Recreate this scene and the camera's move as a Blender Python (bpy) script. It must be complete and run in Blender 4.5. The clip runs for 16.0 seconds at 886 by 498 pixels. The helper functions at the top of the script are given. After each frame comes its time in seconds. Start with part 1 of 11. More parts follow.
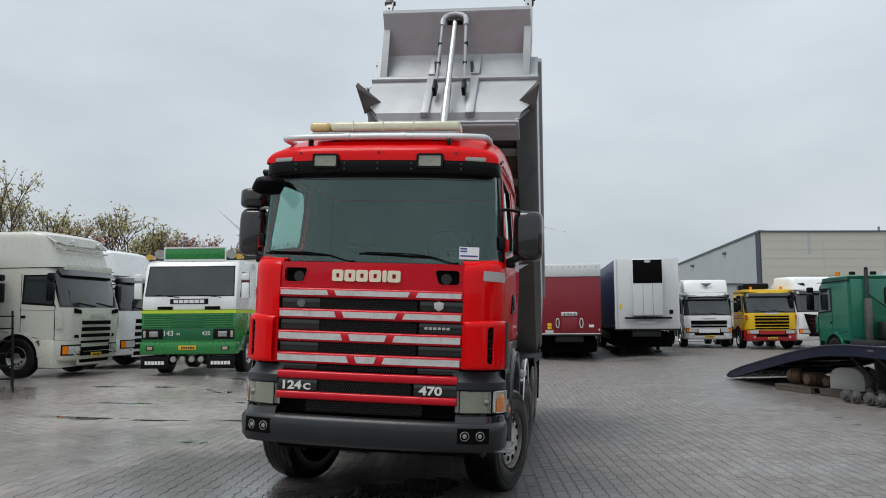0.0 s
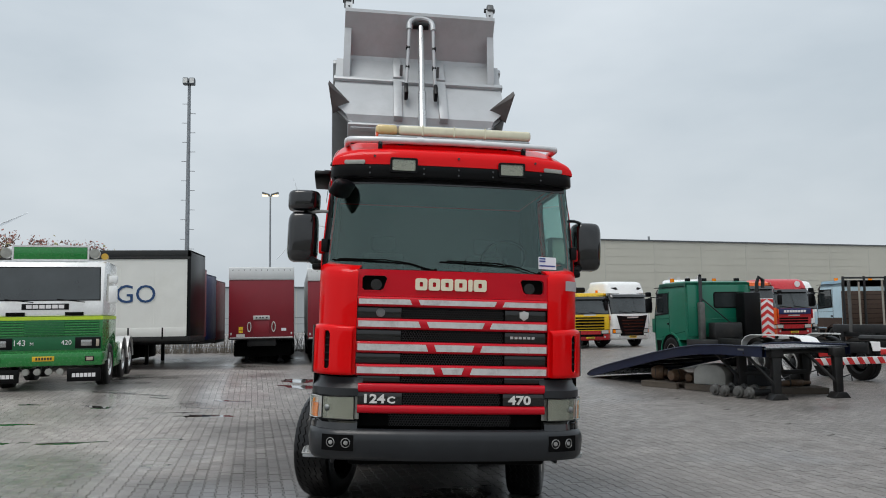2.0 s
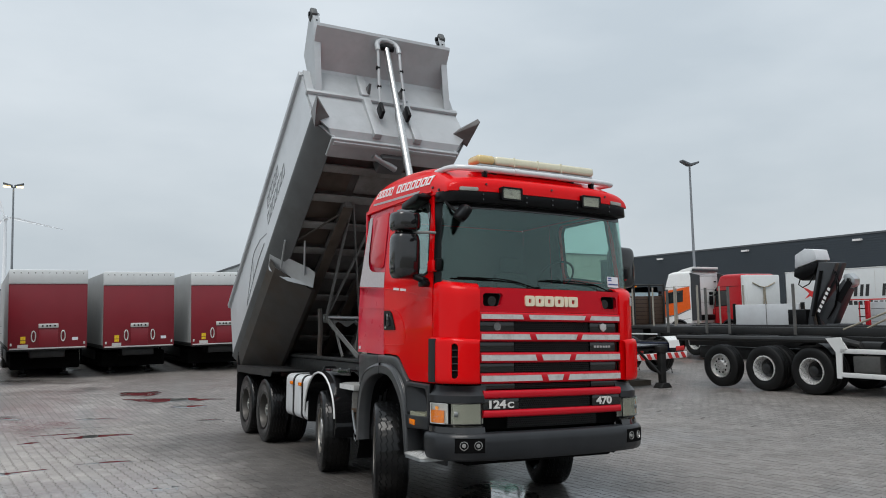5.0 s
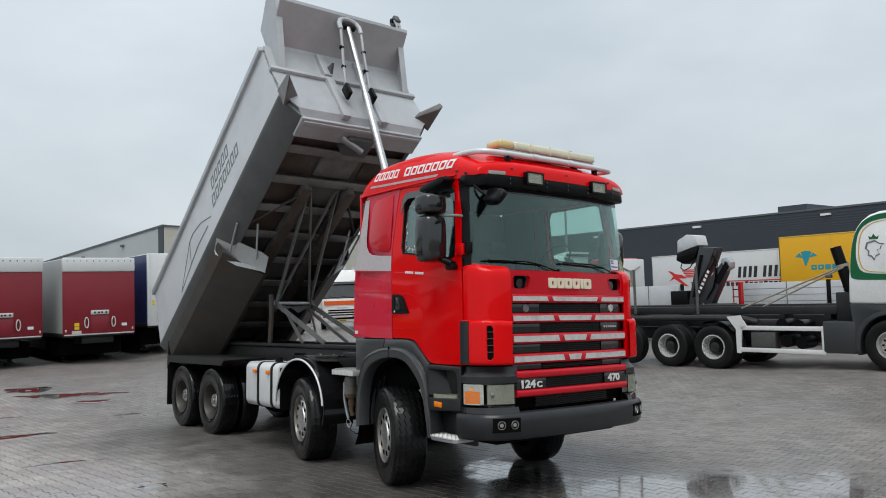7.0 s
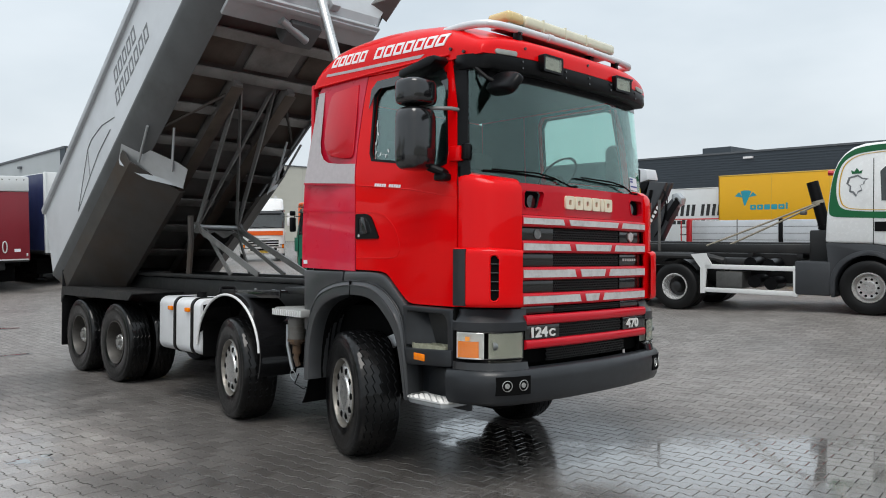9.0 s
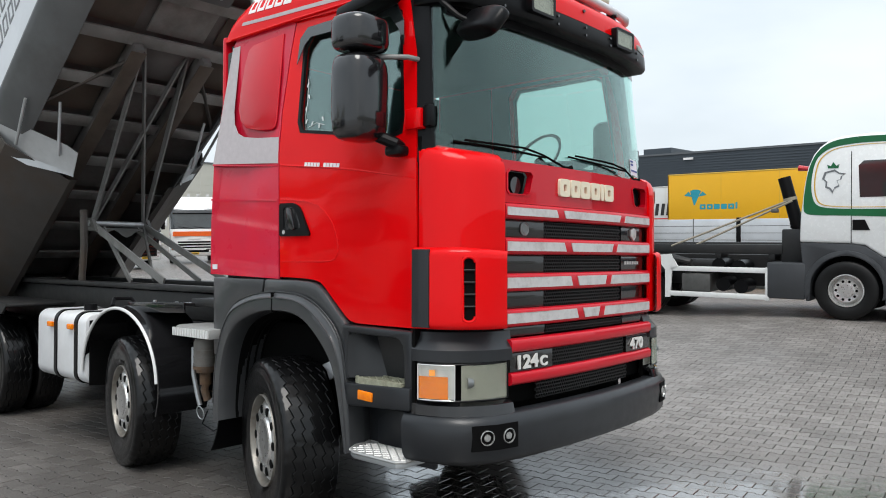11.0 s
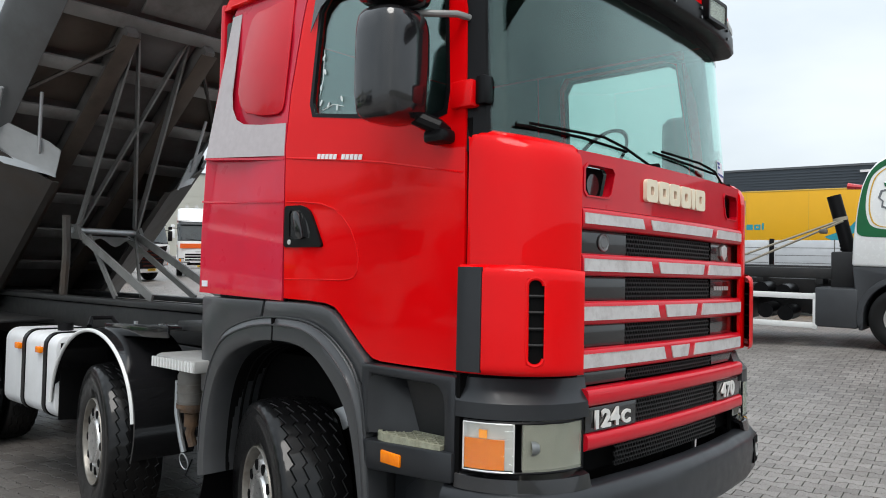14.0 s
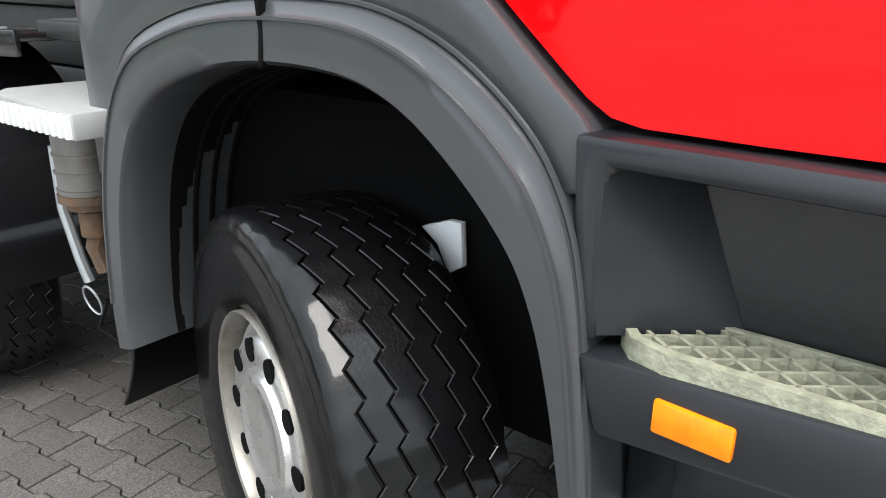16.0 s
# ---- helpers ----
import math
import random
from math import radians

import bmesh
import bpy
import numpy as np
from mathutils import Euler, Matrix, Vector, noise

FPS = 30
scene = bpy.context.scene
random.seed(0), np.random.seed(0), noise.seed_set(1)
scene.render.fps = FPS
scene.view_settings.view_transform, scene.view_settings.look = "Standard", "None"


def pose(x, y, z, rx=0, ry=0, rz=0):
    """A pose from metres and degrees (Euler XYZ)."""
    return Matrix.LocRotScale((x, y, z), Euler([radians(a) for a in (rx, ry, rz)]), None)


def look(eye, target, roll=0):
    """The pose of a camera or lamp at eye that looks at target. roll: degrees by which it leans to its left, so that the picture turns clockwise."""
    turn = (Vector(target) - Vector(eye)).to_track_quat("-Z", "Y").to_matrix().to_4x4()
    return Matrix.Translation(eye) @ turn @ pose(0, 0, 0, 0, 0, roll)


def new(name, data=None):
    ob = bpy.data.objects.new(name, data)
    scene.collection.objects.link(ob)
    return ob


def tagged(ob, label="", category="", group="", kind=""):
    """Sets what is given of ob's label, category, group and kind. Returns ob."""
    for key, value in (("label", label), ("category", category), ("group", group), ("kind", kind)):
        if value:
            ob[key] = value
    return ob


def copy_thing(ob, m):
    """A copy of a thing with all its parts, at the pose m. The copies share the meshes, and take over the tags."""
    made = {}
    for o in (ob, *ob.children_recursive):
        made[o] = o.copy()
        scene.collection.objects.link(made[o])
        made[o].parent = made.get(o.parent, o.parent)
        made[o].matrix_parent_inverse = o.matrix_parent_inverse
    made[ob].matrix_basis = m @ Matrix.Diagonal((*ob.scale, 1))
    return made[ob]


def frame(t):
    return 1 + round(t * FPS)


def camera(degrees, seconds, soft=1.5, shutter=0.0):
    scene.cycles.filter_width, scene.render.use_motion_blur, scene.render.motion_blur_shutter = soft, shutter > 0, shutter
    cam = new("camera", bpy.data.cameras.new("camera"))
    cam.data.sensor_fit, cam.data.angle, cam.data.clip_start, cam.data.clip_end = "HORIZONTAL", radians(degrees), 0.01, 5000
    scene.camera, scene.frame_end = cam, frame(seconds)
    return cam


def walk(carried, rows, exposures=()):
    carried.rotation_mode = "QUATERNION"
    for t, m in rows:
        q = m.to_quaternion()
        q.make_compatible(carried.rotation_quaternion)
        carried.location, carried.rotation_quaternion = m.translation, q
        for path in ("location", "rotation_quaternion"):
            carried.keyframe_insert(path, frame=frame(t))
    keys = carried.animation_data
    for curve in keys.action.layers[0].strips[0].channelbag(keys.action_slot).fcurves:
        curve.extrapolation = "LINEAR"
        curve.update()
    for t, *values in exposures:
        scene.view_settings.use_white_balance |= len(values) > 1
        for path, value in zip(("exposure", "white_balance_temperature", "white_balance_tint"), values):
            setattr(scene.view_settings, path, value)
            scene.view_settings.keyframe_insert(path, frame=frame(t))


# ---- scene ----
cam = camera(60.0, 16.0, soft=1.0)
# the yard slopes under the lorry: W lays the lorry's own frame into the upright world
W = pose(0, 0, 0, -1.0, 2.2, 0)
PATH = [
    (0, (1.781, -6.725, 1.768), (1.461, -4.76, 1.961), 1.9),
    (0.5, (1.066, -6.755, 1.737), (0.878, -4.773, 1.928), 2.0),
    (1, (0.426, -6.704, 1.733), (0.368, -4.714, 1.929), 2.0),
    (1.5, (-0.255, -6.688, 1.746), (-0.169, -4.7, 1.949), 1.7),
    (2, (-0.919, -6.731, 1.765), (-0.686, -4.756, 1.978), 1.3),
    (2.5, (-1.649, -6.757, 1.777), (-1.267, -4.806, 1.998), 0.7),
    (3, (-2.281, -6.86, 1.798), (-1.776, -4.938, 2.026), 0.3),
    (3.5, (-2.849, -6.809, 1.794), (-2.239, -4.918, 2.023), 0.1),
    (6, (-5.568, -6.014, 1.817), (-4.492, -4.343, 2.039), -0.1),
    (6.5, (-5.925, -5.788, 1.799), (-4.768, -4.17, 2.011), -0.6),
    (7, (-6.098, -5.464, 1.796), (-4.869, -3.898, 1.984), -0.8),
    (7.5, (-6.065, -4.978, 1.785), (-4.782, -3.452, 1.939), -0.5),
    (8, (-5.948, -4.481, 1.772), (-4.627, -2.983, 1.881), -0.1),
    (8.5, (-5.663, -4.09, 1.751), (-4.308, -2.621, 1.817), 0.2),
    (9, (-5.306, -3.615, 1.742), (-3.914, -2.179, 1.761), 0.3),
    (11.5, (-4.208, -2.389, 1.754), (-2.691, -1.086, 1.804), 0.2),
    (12, (-4.205, -2.401, 1.814), (-2.689, -1.102, 1.939), 0.1),
    (12.5, (-4.215, -2.366, 1.842), (-2.706, -1.067, 2.029), 0.1),
    (13, (-4.169, -2.252, 1.829), (-2.669, -0.945, 2.035), 0.2),
    (13.5, (-3.948, -2.005, 1.793), (-2.454, -0.686, 1.963), 0.7),
    (14, (-3.622, -1.604, 1.763), (-2.141, -0.262, 1.83), 1.2),
    (14.5, (-3.29, -1.058, 1.722), (-1.824, 0.299, 1.622), 1.7),
    (15, (-2.887, -0.513, 1.68), (-1.44, 0.835, 1.383), 1.5),
    (15.5, (-2.577, 0.048, 1.61), (-1.129, 1.342, 1.131), 1.2),
    (16, (-2.23, 0.53, 1.56), (-0.735, 1.68, 0.895), 0.8),
]
walk(cam, [(t, W @ look(eye, target, roll)) for t, eye, target, roll in PATH],
     exposures=[(0, 0.10), (6.5, 0.16), (9, 0.40), (11.5, 0.64), (12, 0.58), (12.5, 0.52), (13, 0.50), (14, 0.60), (14.5, 0.72), (15, 0.90), (15.5, 1.08), (16, 1.70)])

# ---- overcast sky and soft sun ----
world = bpy.data.worlds.new("overcast")
scene.world = world
world.use_nodes = True
wn, wl = world.node_tree.nodes, world.node_tree.links
wn.clear()
sky = wn.new("ShaderNodeTexSky")
sky.sky_type, sky.sun_disc = "NISHITA", False
sky.sun_elevation, sky.sun_rotation = radians(48), radians(215)
sky.dust_density, sky.air_density = 4.0, 1.5
wtc = wn.new("ShaderNodeTexCoord")
wmap = wn.new("ShaderNodeMapping")
wmap.inputs["Scale"].default_value = (1.0, 1.0, 2.6)
cloud = wn.new("ShaderNodeTexNoise")
cloud.inputs["Scale"].default_value, cloud.inputs["Detail"].default_value = 2.2, 5.0
cloud.inputs["Roughness"].default_value = 0.5
cramp = wn.new("ShaderNodeValToRGB")
cramp.color_ramp.elements[0].position, cramp.color_ramp.elements[0].color = 0.3, (0.53, 0.60, 0.66, 1)
cramp.color_ramp.elements[1].position, cramp.color_ramp.elements[1].color = 0.72, (0.72, 0.78, 0.83, 1)
skyg = wn.new("ShaderNodeMix")
skyg.data_type = "RGBA"
skyg.inputs["Factor"].default_value = 0.93
skys = wn.new("ShaderNodeVectorMath")
skys.operation = "SCALE"
skys.inputs["Scale"].default_value = 0.1
bgn = wn.new("ShaderNodeBackground")
bgn.inputs["Strength"].default_value = 0.92
wout = wn.new("ShaderNodeOutputWorld")
wl.new(wtc.outputs["Generated"], wmap.inputs["Vector"])
wl.new(wmap.outputs["Vector"], cloud.inputs["Vector"])
wl.new(cloud.outputs["Fac"], cramp.inputs["Fac"])
wl.new(sky.outputs["Color"], skys.inputs[0])
wl.new(skys.outputs["Vector"], skyg.inputs["A"])
wl.new(cramp.outputs["Color"], skyg.inputs["B"])
# an overcast sky brightens towards the zenith
wsep = wn.new("ShaderNodeSeparateXYZ")
wup = wn.new("ShaderNodeMapRange")
wup.inputs["To Min"].default_value, wup.inputs["To Max"].default_value = 0.93, 1.35
wmul = wn.new("ShaderNodeVectorMath")
wmul.operation = "SCALE"
wl.new(wtc.outputs["Generated"], wsep.inputs["Vector"])
wl.new(wsep.outputs["Z"], wup.inputs["Value"])
wl.new(skyg.outputs["Result"], wmul.inputs[0])
wl.new(wup.outputs["Result"], wmul.inputs["Scale"])
wl.new(wmul.outputs["Vector"], bgn.inputs["Color"])
wl.new(bgn.outputs["Background"], wout.inputs["Surface"])
sun_data = bpy.data.lights.new("sun", "SUN")
sun_data.energy, sun_data.angle, sun_data.color = 1.45, radians(32), (1.0, 0.97, 0.93)
sun = new("sun", sun_data)
sun.matrix_world = look((0, 0, 60), (19, 19, 0))

# ---- materials ----
def material(name, color, rough=0.5, metal=0.0, var=0.12, scale=6.0, bump=0.0, bscale=40.0, coat=0.0, dirt=0.0, dirt_color=(0.12, 0.10, 0.08), spec=0.5, tint=None, rvar=0.1):
    m = bpy.data.materials.new(name)
    m.use_nodes = True
    n, l = m.node_tree.nodes, m.node_tree.links
    b = n["Principled BSDF"]
    b.inputs["Roughness"].default_value, b.inputs["Metallic"].default_value = rough, metal
    b.inputs["Coat Weight"].default_value, b.inputs["Coat Roughness"].default_value = coat, 0.04
    b.inputs["Specular IOR Level"].default_value = spec
    tc = n.new("ShaderNodeTexCoord")
    n1 = n.new("ShaderNodeTexNoise")
    n1.inputs["Scale"].default_value, n1.inputs["Detail"].default_value = scale, 6.0
    l.new(tc.outputs["Object"], n1.inputs["Vector"])
    mix = n.new("ShaderNodeMix")
    mix.data_type = "RGBA"
    lo = tint or tuple(c * (1 - var) for c in color)
    hi = tuple(min(1, c * (1 + var)) for c in color)
    mix.inputs["A"].default_value, mix.inputs["B"].default_value = (*lo, 1), (*hi, 1)
    l.new(n1.outputs["Fac"], mix.inputs["Factor"])
    last = mix.outputs["Result"]
    if dirt:
        n2 = n.new("ShaderNodeTexNoise")
        n2.inputs["Scale"].default_value, n2.inputs["Detail"].default_value, n2.inputs["Roughness"].default_value = scale * 0.45, 9.0, 0.7
        l.new(tc.outputs["Object"], n2.inputs["Vector"])
        r = n.new("ShaderNodeValToRGB")
        r.color_ramp.elements[0].position, r.color_ramp.elements[1].position = 0.48, 0.72
        r.color_ramp.elements[1].color = (dirt, dirt, dirt, 1)
        l.new(n2.outputs["Fac"], r.inputs["Fac"])
        mx = n.new("ShaderNodeMix")
        mx.data_type = "RGBA"
        mx.inputs["B"].default_value = (*dirt_color, 1)
        l.new(r.outputs["Color"], mx.inputs["Factor"])
        l.new(last, mx.inputs["A"])
        last = mx.outputs["Result"]
    l.new(last, b.inputs["Base Color"])
    if rvar:
        rr = n.new("ShaderNodeMapRange")
        rr.inputs["To Min"].default_value, rr.inputs["To Max"].default_value = max(0.02, rough - rvar), min(1, rough + rvar)
        n4 = n.new("ShaderNodeTexNoise")
        n4.inputs["Scale"].default_value, n4.inputs["Detail"].default_value = scale * 2.7, 5.0
        l.new(tc.outputs["Object"], n4.inputs["Vector"])
        l.new(n4.outputs["Fac"], rr.inputs["Value"])
        l.new(rr.outputs["Result"], b.inputs["Roughness"])
    if bump:
        n3 = n.new("ShaderNodeTexNoise")
        n3.inputs["Scale"].default_value, n3.inputs["Detail"].default_value = bscale, 4.0
        l.new(tc.outputs["Object"], n3.inputs["Vector"])
        bp = n.new("ShaderNodeBump")
        bp.inputs["Strength"].default_value, bp.inputs["Distance"].default_value = bump, 0.01
        l.new(n3.outputs["Fac"], bp.inputs["Height"])
        l.new(bp.outputs["Normal"], b.inputs["Normal"])
    return m


def glow(name, color, strength):
    m = bpy.data.materials.new(name)
    m.use_nodes = True
    b = m.node_tree.nodes["Principled BSDF"]
    b.inputs["Base Color"].default_value = (*color, 1)
    b.inputs["Emission Color"].default_value = (*color, 1)
    b.inputs["Emission Strength"].default_value = strength
    return m


def glass(name, color, rough=0.02, alpha=0.25, haze=0.0, haze_color=(0.5, 0.5, 0.46)):
    """A thin pane: mostly clear, a little tinted, mirror-like at a glancing view."""
    m = bpy.data.materials.new(name)
    m.use_nodes = True
    n, l = m.node_tree.nodes, m.node_tree.links
    n.clear()
    out = n.new("ShaderNodeOutputMaterial")
    tr = n.new("ShaderNodeBsdfTransparent")
    tr.inputs["Color"].default_value = (*color, 1)
    gl = n.new("ShaderNodeBsdfGlossy")
    gl.inputs["Roughness"].default_value = rough
    gl.inputs["Color"].default_value = (0.84, 1.0, 0.97, 1)
    lw = n.new("ShaderNodeLayerWeight")
    lw.inputs["Blend"].default_value = 0.5
    fr = n.new("ShaderNodeMath")
    fr.operation = "POWER"
    fr.inputs[1].default_value = 4.0
    l.new(lw.outputs["Facing"], fr.inputs[0])
    mr = n.new("ShaderNodeMapRange")
    mr.inputs["To Min"].default_value, mr.inputs["To Max"].default_value = alpha, 1.0
    mx = n.new("ShaderNodeMixShader")
    l.new(fr.outputs["Value"], mr.inputs["Value"])
    l.new(mr.outputs["Result"], mx.inputs["Fac"])
    l.new(tr.outputs["BSDF"], mx.inputs[1])
    l.new(gl.outputs["BSDF"], mx.inputs[2])
    last = mx.outputs["Shader"]
    if haze:
        df = n.new("ShaderNodeBsdfDiffuse")
        df.inputs["Color"].default_value = (*haze_color, 1)
        m2 = n.new("ShaderNodeMixShader")
        m2.inputs["Fac"].default_value = haze
        l.new(last, m2.inputs[1])
        l.new(df.outputs["BSDF"], m2.inputs[2])
        last = m2.outputs["Shader"]
    l.new(last, out.inputs["Surface"])
    return m


M = {
    "red": material("red_paint", (0.70, 0.0012, 0.0030), 0.30, var=0.05, scale=3.0, coat=0.40, rvar=0.04, spec=0.03),
    "red_faded": material("faded_red_paint", (0.54, 0.007, 0.028), 0.30, var=0.22, scale=3.2, coat=0.55, tint=(0.50, 0.014, 0.042), dirt=0.5, dirt_color=(0.54, 0.055, 0.10), spec=0.1),
    "red_dull": material("dull_red_paint", (0.52, 0.003, 0.014), 0.32, var=0.08, coat=0.5, spec=0.12),
    "grey_plastic": material("dark_grey_plastic", (0.014, 0.0155, 0.018), 0.36, var=0.35, scale=5.0, bump=0.05, bscale=260.0, coat=0.12, dirt=0.3, dirt_color=(0.030, 0.032, 0.036), rvar=0.12, spec=0.40),
    # same plastic as the bumper, lightened: light on the arches put into the colour
    "arch_plastic": material("lightened_grey_arch_plastic", (0.043, 0.045, 0.048), 0.33, var=0.25, scale=5.0, bump=0.04, bscale=260.0, coat=0.30, dirt=0.35, dirt_color=(0.050, 0.052, 0.055), rvar=0.10, spec=0.5),
    "black_plastic": material("black_plastic", (0.004, 0.004, 0.0046), 0.34, var=0.3, scale=9.0, spec=0.16),
    "black_gloss": material("black_gloss", (0.010, 0.010, 0.011), 0.14, var=0.2, coat=0.5),
    "bowl_white": material("white_lamp_bowl", (0.70, 0.70, 0.68), 0.3, 0.2, var=0.15, scale=30.0),
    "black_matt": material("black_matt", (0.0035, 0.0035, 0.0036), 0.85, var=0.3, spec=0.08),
    "chassis": material("black_chassis_paint", (0.010, 0.0105, 0.011), 0.5, var=0.4, scale=5.0, dirt=0.4, dirt_color=(0.045, 0.038, 0.032), bump=0.1),
    "rubber": material("wet_tyre_rubber", (0.0022, 0.0022, 0.0025), 0.40, var=0.35, scale=9.0, rvar=0.14, spec=0.10, coat=0.55, bump=0.18, bscale=150.0),
    "rubber_dry": material("tyre_rubber", (0.006, 0.006, 0.006), 0.5, var=0.3, scale=6.0, spec=0.25),
    "alu": material("worn_aluminium", (0.55, 0.55, 0.54), 0.38, 1.0, var=0.2, scale=30.0, dirt=0.55, dirt_color=(0.22, 0.21, 0.20), bump=0.05, bscale=160.0),
    "strip": material("worn_silver_strip", (0.62, 0.60, 0.59), 0.42, 0.3, var=0.15, scale=22.0, dirt=0.6, dirt_color=(0.30, 0.24, 0.23)),
    "chrome": material("polished_steel", (0.60, 0.60, 0.59), 0.3, 1.0, var=0.1, scale=12.0, dirt=0.35, dirt_color=(0.32, 0.29, 0.26)),
    "rim_rust": material("rust_stained_rim", (0.26, 0.245, 0.22), 0.42, 0.6, var=0.4, scale=9.0, dirt=0.7, dirt_color=(0.10, 0.060, 0.030), bump=0.1, bscale=60.0),
    "rim_bright": material("polished_alloy_rim", (0.80, 0.80, 0.79), 0.28, 0.55, var=0.12, scale=14.0, dirt=0.3, dirt_color=(0.30, 0.28, 0.25)),
    "rim_dark": material("grimy_rim_steel", (0.085, 0.080, 0.074), 0.5, 0.4, var=0.5, scale=7.0, dirt=0.8, dirt_color=(0.030, 0.024, 0.019), bump=0.1, bscale=60.0),
    "grimy_can": material("grimy_grey_steel", (0.20, 0.19, 0.175), 0.55, 0.4, var=0.3, scale=9.0, dirt=0.8, dirt_color=(0.12, 0.08, 0.05)),
    "rust": material("rusty_steel", (0.15, 0.085, 0.045), 0.75, 0.2, var=0.5, scale=18.0, tint=(0.05, 0.035, 0.025), dirt=0.6, dirt_color=(0.16, 0.15, 0.14), bump=0.3, bscale=70.0),
    "tipper": material("worn_grey_tipper_steel", (0.43, 0.45, 0.465), 0.46, 0.2, var=0.14, scale=2.2, dirt=0.35, dirt_color=(0.19, 0.19, 0.19), bump=0.05, bscale=14.0),
    # tipper steel again, lightened: the daylight on the side is in the colour
    "tipper_side": material("lightened_tipper_side_steel", (0.58, 0.60, 0.62), 0.38, 0.2, var=0.10, scale=1.6, dirt=0.35, dirt_color=(0.34, 0.35, 0.36), bump=0.05, bscale=9.0),
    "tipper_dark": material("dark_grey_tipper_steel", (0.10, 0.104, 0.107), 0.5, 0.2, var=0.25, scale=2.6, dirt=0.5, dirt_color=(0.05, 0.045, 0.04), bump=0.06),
    "under_dark": material("dark_mottled_steel", (0.065, 0.060, 0.056), 0.5, 0.2, var=0.4, scale=2.4, dirt=0.7, dirt_color=(0.07, 0.045, 0.028), bump=0.1, bscale=30.0),
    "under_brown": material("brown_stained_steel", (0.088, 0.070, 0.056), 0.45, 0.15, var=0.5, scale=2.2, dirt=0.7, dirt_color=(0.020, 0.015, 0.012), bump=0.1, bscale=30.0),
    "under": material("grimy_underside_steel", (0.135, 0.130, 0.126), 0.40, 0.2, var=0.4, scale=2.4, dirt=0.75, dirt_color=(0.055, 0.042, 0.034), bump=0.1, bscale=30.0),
    "white": material("white_paint", (0.72, 0.73, 0.72), 0.3, var=0.05, scale=3.0, coat=0.4, dirt=0.18, dirt_color=(0.45, 0.44, 0.41)),
    "white_tank": material("white_tank_paint", (0.66, 0.67, 0.68), 0.35, var=0.06, dirt=0.25, dirt_color=(0.4, 0.4, 0.38)),
    "cream": material("cream_letters", (0.74, 0.66, 0.50), 0.45, var=0.08, scale=20.0),
    "silver_mark": material("silver_marks", (0.62, 0.61, 0.59), 0.35, 0.35, var=0.1),
    "white_mark": material("white_decal", (0.82, 0.80, 0.80), 0.5, var=0.05),
    "faded_band": material("faded_grey_decal", (0.46, 0.42, 0.43), 0.5, var=0.14, scale=24.0, dirt=0.3, dirt_color=(0.35, 0.30, 0.31), bump=0.05, bscale=70.0),
    "dark_mark": material("dark_grey_decal", (0.16, 0.17, 0.18), 0.5, var=0.1),
    "lens_clear": material("clear_lamp_lens", (0.66, 0.66, 0.64), 0.12, 0.25, var=0.2, scale=30.0, coat=0.9),
    "amber": material("amber_lens", (0.88, 0.24, 0.003), 0.22, var=0.25, scale=40.0, coat=0.35, spec=0.25, tint=(0.80, 0.15, 0.002)),
    "amber_lit": glow("lit_amber_lens", (1.0, 0.36, 0.03), 0.12),
    "beacon": material("yellowed_beacon_lens", (0.66, 0.63, 0.47), 0.22, var=0.1, scale=20.0, coat=0.5),
    "screen": glass("windscreen_glass", (0.80, 0.92, 0.89), alpha=0.055),
    "pane": glass("window_glass", (0.80, 0.92, 0.89), alpha=0.13),
    "lamp_glass": glass("cloudy_lamp_glass", (0.93, 0.93, 0.88), alpha=0.06, haze=0.34, haze_color=(0.40, 0.40, 0.33)),
    "lens_shell": glass("clear_lens_shell", (0.98, 0.98, 0.97), alpha=0.035),
    "number_paint": material("pale_silver_number", (0.68, 0.67, 0.64), 0.45, 0.1, var=0.06, scale=30.0),
    "bowl": material("dull_lamp_reflector", (0.36, 0.36, 0.33), 0.35, 0.6, var=0.4, scale=12.0),
    "fog": material("clear_fog_lens", (0.34, 0.34, 0.33), 0.12, 0.5, var=0.5, scale=40.0, coat=0.9),
    "lens_side": material("clear_side_lens", (0.46, 0.38, 0.30), 0.15, 0.2, var=0.3, scale=25.0, coat=0.8),
    "etched": material("etched_white", (0.62, 0.66, 0.66), 0.8, var=0.1),
    "black_panel": material("black_grille_plastic", (0.006, 0.0055, 0.005), 0.2, var=0.3, scale=6.0, spec=0.3, coat=0.7, rvar=0.05),
    "black_mesh": material("black_mesh_plastic", (0.006, 0.006, 0.006), 0.45, var=0.2),
    "silver_dull": material("dull_silver_badge", (0.20, 0.21, 0.21), 0.4, 0.5, var=0.2, scale=40.0),
    "beam": material("grey_floor_beam_steel", (0.24, 0.236, 0.228), 0.42, 0.35, var=0.3, scale=3.0, dirt=0.6, dirt_color=(0.06, 0.045, 0.035), bump=0.08),
    "bar_pale": material("worn_grey_steel_bar", (0.22, 0.22, 0.215), 0.42, 0.4, var=0.3, scale=6.0, dirt=0.6, dirt_color=(0.06, 0.055, 0.05)),
    "steel_bar": material("grimy_steel_bar", (0.13, 0.13, 0.125), 0.45, 0.4, var=0.3, scale=6.0, dirt=0.6, dirt_color=(0.04, 0.035, 0.03)),
    "beacon_tint": material("amber_tinted_lens", (0.66, 0.50, 0.22), 0.25, var=0.1, coat=0.5),
    "dark_pane": material("dark_window_glass", (0.026, 0.032, 0.033), 0.05, var=0.9, scale=1.3, coat=0.8, rvar=0.02, spec=0.5),
